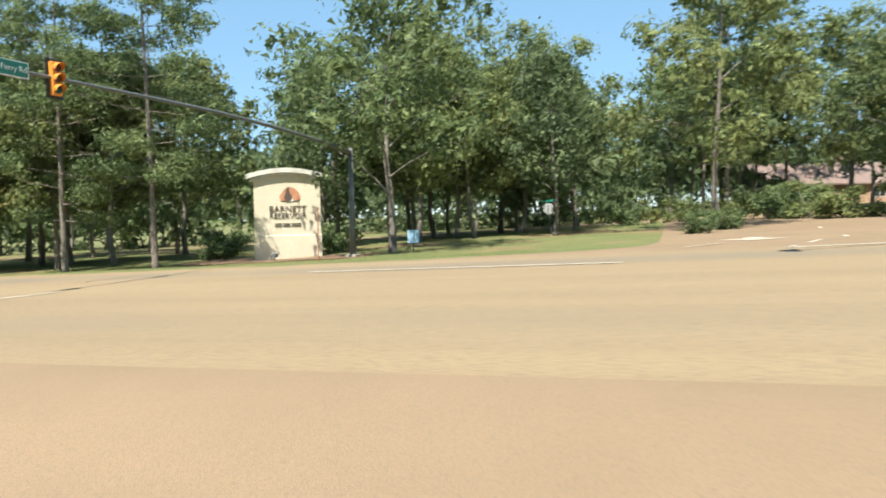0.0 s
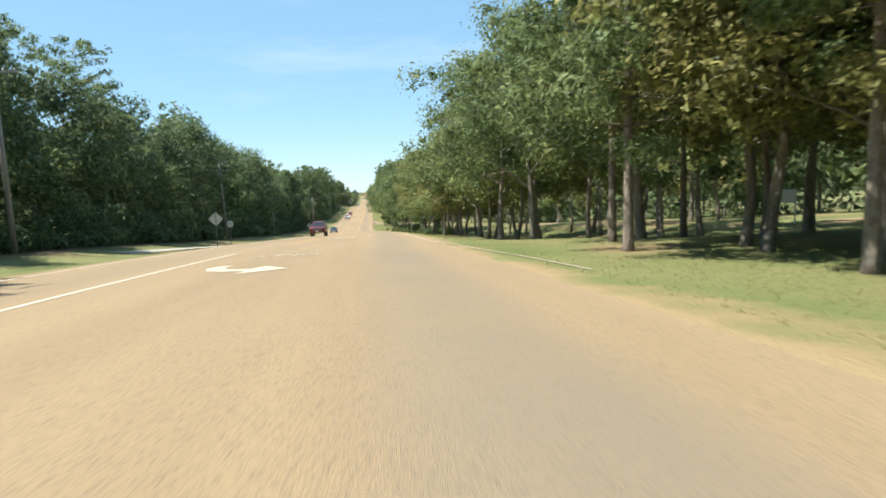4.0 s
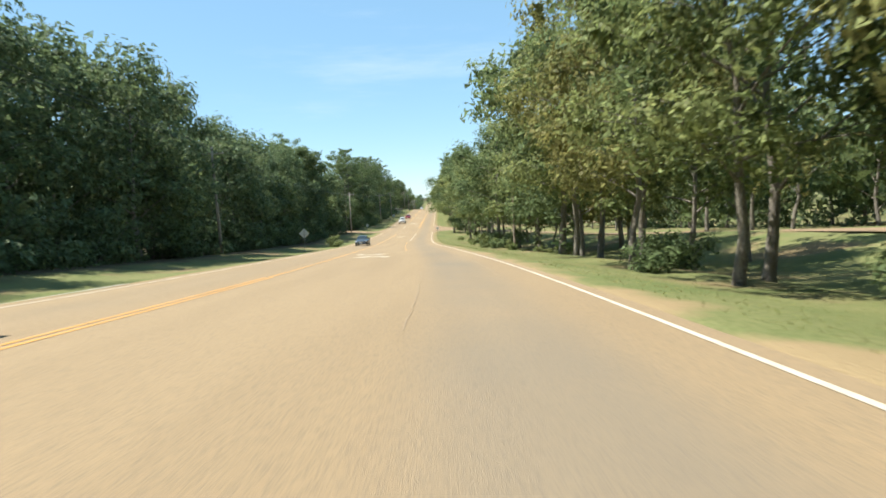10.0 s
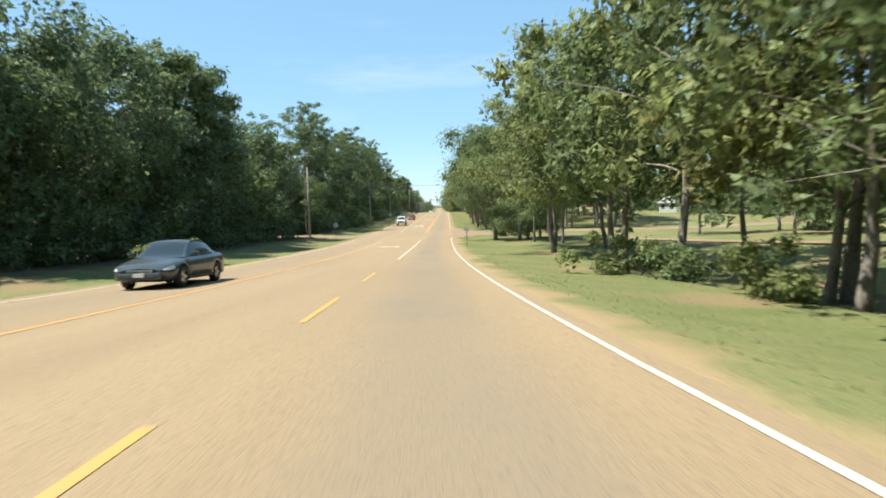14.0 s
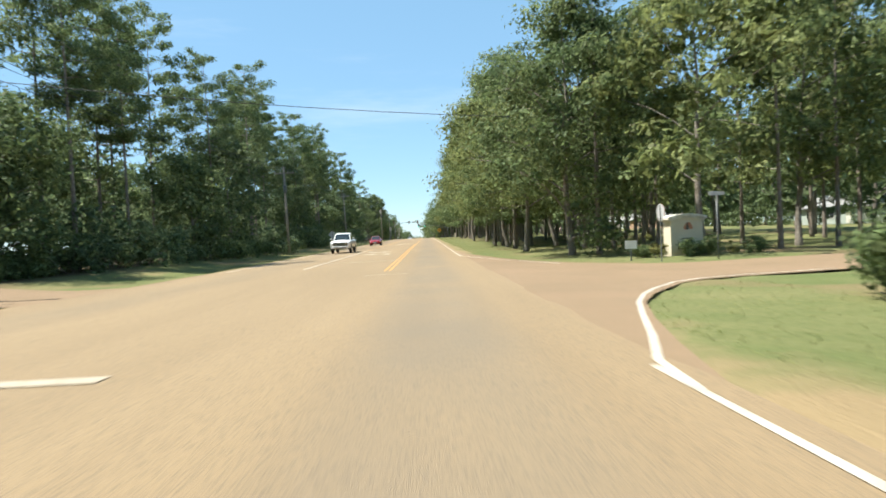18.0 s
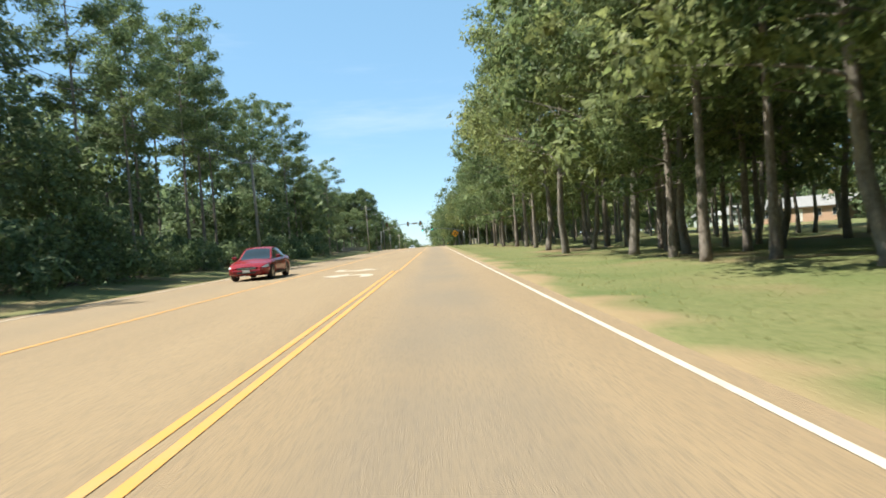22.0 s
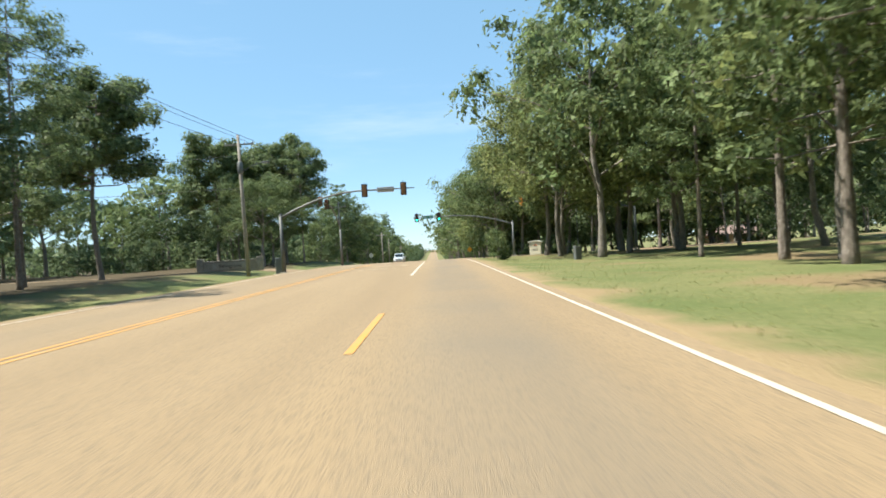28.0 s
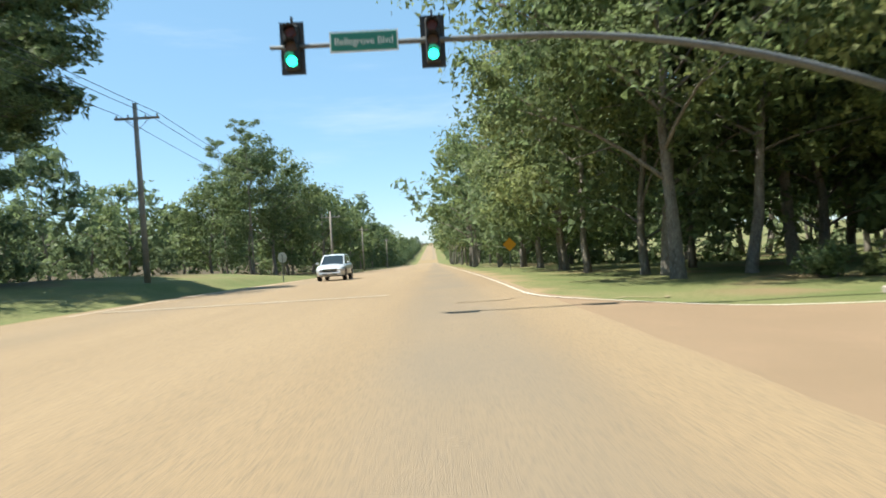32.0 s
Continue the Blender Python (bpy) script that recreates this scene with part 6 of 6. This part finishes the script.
SHAPES = {
    # wheel radius, axles, body rows (y, underside, top, half width), cabin rows (y, height, half width), roof from and to, door joints
    "sedan": (0.33, (-1.45, 1.4), [(-2.42, 0.36, 0.6, 0.6), (-2.3, 0.25, 0.7, 0.8), (-2.0, 0.22, 0.77, 0.88), (-1.1, 0.2, 0.91, 0.915), (0, 0.2, 0.95, 0.92), (1.3, 0.2, 0.99, 0.92), (2.1, 0.24, 1.0, 0.88), (2.36, 0.32, 0.94, 0.8), (2.44, 0.42, 0.84, 0.66)],
              [(-1.15, 0.92, 0.74), (-0.3, 1.38, 0.6), (0.35, 1.45, 0.59), (1.0, 1.38, 0.58), (1.95, 1.0, 0.66)], (-0.32, 1.02), (-0.2, 0.42, 1.25)),
    "suv": (0.37, (-1.42, 1.42), [(-2.32, 0.45, 0.74, 0.66), (-2.22, 0.3, 0.86, 0.84), (-1.9, 0.28, 0.95, 0.9), (-1.1, 0.27, 1.05, 0.93), (1.5, 0.27, 1.12, 0.93), (2.15, 0.3, 1.1, 0.9), (2.32, 0.42, 1.0, 0.82)],
            [(-1.3, 1.04, 0.78), (-0.4, 1.6, 0.67), (0.3, 1.69, 0.66), (1.7, 1.63, 0.64), (2.22, 1.1, 0.7)], (-0.42, 1.74), (-0.15, 0.5, 1.4)),
    "pickup": (0.41, (-1.78, 1.72), [(-2.8, 0.6, 1.02, 0.8), (-2.72, 0.48, 1.12, 0.93), (-2.4, 0.46, 1.18, 0.97), (-1.3, 0.45, 1.26, 0.98), (1.0, 0.45, 1.28, 0.98), (2.7, 0.5, 1.28, 0.97), (2.8, 0.58, 1.26, 0.93)],
               [(-1.35, 1.26, 0.8), (-0.55, 1.82, 0.7), (0.0, 1.88, 0.69), (0.85, 1.85, 0.68), (1.12, 1.28, 0.78)], (-0.58, 0.88), (-0.25, 0.3, 0.95))}


def vehicle(name, x, y, paint, label, kind):
    """A vehicle that heads towards -y: a smooth body with open wheel arches, a glazed cabin, lamps, mirrors and wheels. Its front is at local -y."""
    ob = thing(name, pose(x, y, road_z(y) + 0.012, math.degrees(math.atan2(road_z(y + 1) - road_z(y - 1), 2)), 0, 0), label, "car" if kind != "pickup" else "pickup truck", "vehicles on the road")
    wheel_r, axles, rows, cabin, (roof0, roof1), joints = SHAPES[kind]
    y0, y1 = rows[0][0], rows[-1][0]
    W = 2 * max(r[3] for r in rows)

    def half(yy):
        """Right half of the body's section, from the underside to the middle of the top."""
        zb, zt, hw = spline(rows, yy)
        low = zb + 0.05
        for ay in axles:
            d = abs(yy - ay)
            if d < wheel_r + 0.07:
                low = max(low, wheel_r + math.sqrt((wheel_r + 0.07) ** 2 - d * d))
        low = min(low, zt - 0.12)
        mid = max(low + 0.04, (zb + zt) / 2 + 0.08)
        return [(0, zb), (hw * 0.7, zb), (hw * 0.76, low), (hw * 0.985, low), (hw, mid), (hw * 0.985, max(mid + 0.02, zt - 0.15)), (hw * 0.93, zt - 0.04), (hw * 0.78, zt), (0, zt + 0.035)]

    def on_body(yy, u, sx, push):
        h = half(yy)
        i = min(7, int(u))
        (xa, za), (xb, zb) = h[i], h[i + 1]
        k = u - i
        n = Vector((zb - za, -(xb - xa))).normalized()
        return (sx * (xa + (xb - xa) * k + n.x * push), yy, za + (zb - za) * k + n.y * push)

    def patch(title, ya, yb, ua, ub, sx, mat, push=0.008, k=6, parent=None):
        v = [on_body(ya + (yb - ya) * i / k, ua + (ub - ua) * j / 3, sx, push) for i in range(k + 1) for j in range(4)]
        f = [(4 * i + j, 4 * i + j + 1, 4 * i + j + 5, 4 * i + j + 4) for i in range(k) for j in range(3)]
        return part(title, mesh_of(title, v, f, mat, True), mat, parent or ob)

    stations = sorted(set([round(y0 + (y1 - y0) * i / 34, 3) for i in range(35)] + [round(ay + (wheel_r + 0.069) * math.cos(math.pi * i / 12), 3) for ay in axles for i in range(13)]))
    v, f = [], []
    for yy in stations:
        h = half(yy)
        v += [(px, yy, pz) for px, pz in h] + [(-px, yy, pz) for px, pz in h[-2:0:-1]]
    n = 16
    for a in range(len(stations) - 1):
        f += [(a * n + i, a * n + (i + 1) % n, (a + 1) * n + (i + 1) % n, (a + 1) * n + i) for i in range(n)]
    f += [tuple(range(n)), tuple(range((len(stations) - 1) * n, len(stations) * n))]
    part("body", mesh_of("body", v, f, paint, True), paint, ob)

    # cabin: one smooth shell, cut into roof, panes and pillars
    c0, c1 = cabin[0][0], cabin[-1][0]
    across = (-1.0, -0.9, -0.45, 0.0, 0.45, 0.9, 1.0)
    cuts = sorted(set([round(c0 + (c1 - c0) * i / 26, 3) for i in range(27)] + [roof0, roof1] + [q + d for q in joints for d in (-0.045, 0.045)]))
    sheets = {}

    def section(yy):
        zr, hr = spline(cabin, yy)
        zt, hw = spline(rows, yy)[1:]
        belt = (hw * 0.86, zt - 0.01)
        zr = max(zr, zt + 0.012)
        hr = min(hr + 0.02, belt[0])
        roof = [(a * hr, zr + 0.04 * (1 - a * a) * min(1.0, (zr - zt) / 0.3)) for a in across]
        side = [belt, (belt[0] + (hr - belt[0]) * 0.35, belt[1] + (zr - belt[1]) * 0.5), (hr + 0.012, zr - 0.055 * min(1.0, (zr - zt) / 0.3)), (hr, zr)]
        return roof, side

    for ya, yb in zip(cuts, cuts[1:]):
        ym = (ya + yb) / 2
        (ra, sa), (rb, sb) = section(ya), section(yb)
        for i in range(6):
            edge = i in (0, 5)
            what = "roof" if roof0 < ym < roof1 else ("pillar" if edge else "windscreen" if ym < roof0 else "rear_window")
            key = (what, (i > 2) + (2 if ym > 0 else 0)) if what == "pillar" else (what, 0)
            sheets.setdefault(key, []).append([(ra[i][0], ya, ra[i][1]), (ra[i + 1][0], ya, ra[i + 1][1]), (rb[i + 1][0], yb, rb[i + 1][1]), (rb[i][0], yb, rb[i][1])])
        for sx in (-1, 1):
            for i in range(3):
                post = any(abs(ym - q) < 0.05 for q in joints) or i == 2 or ym < c0 + 0.28 or ym > c1 - 0.3
                span = sum(1 for q in joints if ym > q)
                key = ("pillar", (sx > 0) + (2 if ym > 0 else 0)) if post else ("side_window", sx * (span + 1))
                sheets.setdefault(key, []).append([(sx * sa[i][0], ya, sa[i][1]), (sx * sa[i + 1][0], ya, sa[i + 1][1]), (sx * sb[i + 1][0], yb, sb[i + 1][1]), (sx * sb[i][0], yb, sb[i][1])])
    for (what, _), quads in sheets.items():
        mat = paint if what in ("roof", "pillar") else M["glass"]
        me = mesh_of(what, [p for q in quads for p in q], [(4 * i, 4 * i + 1, 4 * i + 2, 4 * i + 3) for i in range(len(quads))], mat, True)
        bm = bmesh.new()
        bm.from_mesh(me)
        bmesh.ops.remove_doubles(bm, verts=bm.verts, dist=0.002)
        for e in bm.faces:
            e.smooth = True
        part(what, bm, mat, ob)

    for sx in (-1, 1):
        mirror = part("mirror", box(-0.1, 0.1, -0.06, 0.06, -0.07, 0.07, 0.03), paint, ob)
        mirror.location = (sx * (W / 2 + 0.09), c0 + 0.42, cabin[0][1] + 0.1)
        patch("headlight", y0 + 0.05, y0 + 0.42, 4.55, 5.9, sx, M["headlight"])
        patch("tail_light", y1 - 0.34, y1 - 0.03, 4.6, 5.9, sx, M["tail"])
        patch("sill", axles[0] + wheel_r + 0.1, axles[1] - wheel_r - 0.1, 3.0, 3.2, sx, M["black"], 0.006)
        for q in joints[:2] if kind == "pickup" else joints:
            patch("door_joint", q - 0.006, q + 0.006, 3.5, 6.9, sx, M["black"], 0.003, 1)
        for q in joints[1:]:
            part("door_handle", box(sx * W / 2 * 0.985 - 0.02, sx * W / 2 * 0.985 + 0.02, q - 0.24, q - 0.08, cabin[0][1] - 0.16, cabin[0][1] - 0.125, 0.008), paint, ob)
        for ay in axles:
            k = 20
            wv = []
            for r, xx in ((wheel_r * 0.66, -0.1), (wheel_r * 0.94, -0.11), (wheel_r, -0.07), (wheel_r, 0.07), (wheel_r * 0.94, 0.11), (wheel_r * 0.66, 0.1)):
                wv += [(xx, r * math.cos(2 * math.pi * i / k), r * math.sin(2 * math.pi * i / k)) for i in range(k)]
            wf = [(a * k + i, a * k + (i + 1) % k, (a + 1) * k + (i + 1) % k, (a + 1) * k + i) for a in range(5) for i in range(k)]
            wheel = part("wheel", mesh_of("wheel", wv, wf, M["tyre"], True), M["tyre"], ob)
            wheel.location = (sx * (W / 2 - 0.12), ay, wheel_r)
            rim = bmesh.new()
            bmesh.ops.create_cone(rim, cap_ends=True, segments=20, radius1=wheel_r * 0.66, radius2=wheel_r * 0.66, depth=0.1, matrix=Matrix.Rotation(math.pi / 2, 4, "Y"))
            for i in range(5):
                a = i * 1.2566
                bmesh.ops.create_cube(rim, size=1, matrix=Matrix.Translation((sx * 0.07, wheel_r * 0.33 * math.cos(a), wheel_r * 0.33 * math.sin(a))) @ Matrix.Rotation(a, 4, "X") @ Matrix.Diagonal((0.05, wheel_r * 0.56, 0.07, 1)))
            part("rim", rim, M["rim"], wheel)
            liner = [(sx * xx, ay + (wheel_r + 0.06) * math.cos(math.pi * i / 12), wheel_r + (wheel_r + 0.06) * math.sin(math.pi * i / 12)) for i in range(13) for xx in (W / 2 * 0.7, W / 2 - 0.02)]
            part("wheel_arch", mesh_of("wheel_arch", liner, [(2 * i, 2 * i + 1, 2 * i + 3, 2 * i + 2) for i in range(12)], M["black"], True), M["black"], ob)
    zb, zt, hw = spline(rows, y0 + 0.06)
    wide = hw * (0.72 if kind == "pickup" else 0.6)
    top = zt - 0.05
    tall = 0.34 if kind == "pickup" else 0.17
    grille = part("grille", box(-wide, wide, y0 - 0.03, y0 + 0.12, top - tall, top, 0.03), M["black"], ob)
    for k in range(3):
        zz = top - tall * (0.25 + 0.25 * k)
        part("grille_bar", box(-wide * 0.94, wide * 0.94, y0 - 0.042, y0 - 0.03, zz - 0.012, zz + 0.012), M["chrome"], grille)
    part("bumper", box(-hw * 0.93, hw * 0.93, y0 - 0.07, y0 + 0.2, zb - 0.02, zb + 0.2, 0.06), paint, ob)
    part("lower_intake", box(-hw * 0.6, hw * 0.6, y0 - 0.082, y0 - 0.06, zb + 0.02, zb + 0.1, 0.008), M["black"], ob)
    part("number_plate", box(-0.16, 0.16, y0 - 0.1, y0 - 0.084, zb + 0.07, zb + 0.19), M["sign_white"], ob)
    zb, zt, hw = spline(rows, y1 - 0.06)
    part("rear_bumper", box(-hw * 0.93, hw * 0.93, y1 - 0.2, y1 + 0.07, zb - 0.02, zb + 0.22, 0.06), paint if kind != "pickup" else M["chrome"], ob)
    if kind == "pickup":
        # black sheet at rail height stands in for the dark hollow of the bed
        part("bed_floor", box(-0.8, 0.8, 1.28, 2.62, 1.30, 1.325), M["black"], ob, "flat black panel added in place of the open truck bed")
    return ob


vehicle("pickup_truck", -8.2, 107.0, M["paint_red"], "dark red pickup truck in the oncoming lane", "pickup")
vehicle("sedan", -7.9, 192.0, M["paint_dark"], "dark grey sedan in the oncoming lane", "sedan")
vehicle("pickup_truck", -8.0, 307.6, M["paint_white"], "white pickup truck in the oncoming lane", "pickup")
vehicle("sedan", -8.0, 347.0, M["paint_bright_red"], "red sedan in the oncoming lane", "sedan")
vehicle("car", -6.6, 526.0, M["paint_silver"], "silver crossover car in the oncoming lane", "suv")


# ---- houses among the trees ----
def house(x, y, turn, w, d, h, wall_mat, roof_mat, label, pitch=0.42):
    ob = thing("house", pose(x, y, ground_z(x, y) - 0.1, 0, 0, turn), label, "house", "houses")
    part("wall", box(-w / 2, w / 2, -d / 2, d / 2, 0, h), M[wall_mat], ob)
    rise = d / 2 * pitch
    ov = 0.5
    v = [(-w / 2 - ov, -d / 2 - ov, h), (w / 2 + ov, -d / 2 - ov, h), (w / 2 + ov, 0, h + rise + 0.2), (-w / 2 - ov, 0, h + rise + 0.2), (-w / 2 - ov, d / 2 + ov, h), (w / 2 + ov, d / 2 + ov, h)]
    v += [(p[0], p[1], p[2] - 0.16) for p in v]
    part("roof", mesh_of("roof", v, [(0, 1, 2, 3), (3, 2, 5, 4), (6, 9, 8, 7), (9, 10, 11, 8), (0, 6, 7, 1), (4, 5, 11, 10), (0, 3, 9, 6), (3, 4, 10, 9), (1, 7, 8, 2), (2, 8, 11, 5)], M[roof_mat]), M[roof_mat], ob)
    for sx in (-1, 1):
        part("gable", mesh_of("gable", [(sx * w / 2, -d / 2, h), (sx * w / 2, d / 2, h), (sx * w / 2, 0, h + rise - 0.02)], [(0, 1, 2)], M[wall_mat]), M[wall_mat], ob)
    for i in range(5):
        wx = -w / 2 + w * (i + 0.5) / 5
        if i == 2:
            dr = part("door", box(wx - 0.5, wx + 0.5, -d / 2 - 0.04, -d / 2 + 0.02, 0.1, 2.2, 0.01), M["sign_trim"], ob)
            part("handle", box(wx + 0.36, wx + 0.42, -d / 2 - 0.09, -d / 2 - 0.04, 1.05, 1.15), M["bronze"], dr)
        else:
            fr = part("window", box(wx - 0.65, wx + 0.65, -d / 2 - 0.05, -d / 2 + 0.02, 0.9, 2.2, 0.01), M["sign_trim"], ob)
            for sx in (-1, 1):
                part("pane", box(wx + sx * 0.31 - 0.28, wx + sx * 0.31 + 0.28, -d / 2 - 0.06, -d / 2 - 0.052, 0.98, 2.12), M["window"], fr)
    part("chimney", box(w * 0.2, w * 0.2 + 0.7, -0.3, 0.4, h + 0.2, h + rise + 0.9, 0.02), M["brick"], ob)
    return ob


house(72, -19, -78, 14, 8, 2.5, "brick", "roof_red", "single-storey house with red-brown roof behind shrubs", 0.6)
house(66, 425, -60, 15, 8, 2.6, "brick", "roof_grey", "orange brick single-storey house with a low grey roof")
house(70, 462, -65, 16, 8, 2.6, "siding", "roof_grey", "pale single-storey house with a grey shingle roof")
house(66, 338, -60, 14, 8, 2.6, "siding", "roof_grey", "pale single-storey house beyond the side street")
house(66, 560, -40, 13, 8, 2.6, "brick", "roof_red", "brick single-storey house behind a lawn")

# ---- grass blades along the verges ----
rngv = np.random.default_rng(9)


def verge(count, x0, x1, y0, y1, h):
    x = x0 + (x1 - x0) * rngv.uniform(0, 1, count) ** 1.2
    y = rngv.uniform(y0, y1, count)
    keep = np.array([sunk(a, b) == 0 and not any((sp := street_span(s, a)) and sp[0] < b < sp[1] for s in STREETS) for a, b in zip(x.tolist(), y.tolist())])
    x, y = x[keep], y[keep]
    n = len(x)
    z = np.array([ground_z(a, b) for a, b in zip(x.tolist(), y.tolist())])
    a = rngv.uniform(0, 2 * np.pi, n)
    hh = h * rngv.uniform(0.5, 1.4, n)
    w = 0.006 + 0.010 * rngv.uniform(0, 1, n)
    tipx, tipy = rngv.normal(0, 0.05, n), rngv.normal(0, 0.05, n)
    v = np.stack([np.stack([x - w * np.cos(a), y - w * np.sin(a), z - 0.01], 1), np.stack([x + w * np.cos(a), y + w * np.sin(a), z - 0.01], 1), np.stack([x + tipx, y + tipy, z + hh], 1)], 1).reshape(-1, 3)
    return v


chunks = [verge(50000, 3.4, 9.5, 24, 480, 0.042), verge(20000, -11.2, -16.5, 280, 480, 0.042), verge(12000, 5.0, 18, 1, 40, 0.042)]
vv = np.concatenate(chunks)
k = len(vv) // 3
me = bpy.data.meshes.new("grass")
me.vertices.add(k * 3)
me.loops.add(k * 3)
me.polygons.add(k)
me.vertices.foreach_set("co", vv.ravel())
me.loops.foreach_set("vertex_index", np.arange(k * 3, dtype=np.int32))
me.polygons.foreach_set("loop_start", np.arange(0, k * 3, 3, dtype=np.int32))
me.polygons.foreach_set("loop_total", np.full(k, 3, dtype=np.int32))
me.materials.append(M["blade"])
me.update(calc_edges=True)
tagged(new("grass", me), "short mown grass blades along the verge", "grass", kind="stuff")

# ---- the road's gentle swing carries all that stands along it ----
for ob in list(scene.objects):
    if ob.type == "EMPTY" and ob.parent is None:
        ob.location.x += bend(ob.location.y)
    elif ob.type == "MESH" and (ob.parent is None or ob.parent == road):
        me = ob.data
        co = np.empty(len(me.vertices) * 3, dtype=np.float32)
        me.vertices.foreach_get("co", co)
        co = co.reshape(-1, 3)
        if ob in (ground, road):
            me.attributes.new("across", "FLOAT", "POINT").data.foreach_set("value", co[:, 0].copy())
        swing = np.interp(co[:, 1], np.arange(30.0, 506.0), [bend(float(q)) for q in range(30, 506)])
        co[:, 0] += swing
        me.vertices.foreach_set("co", co.ravel())
        me.update()
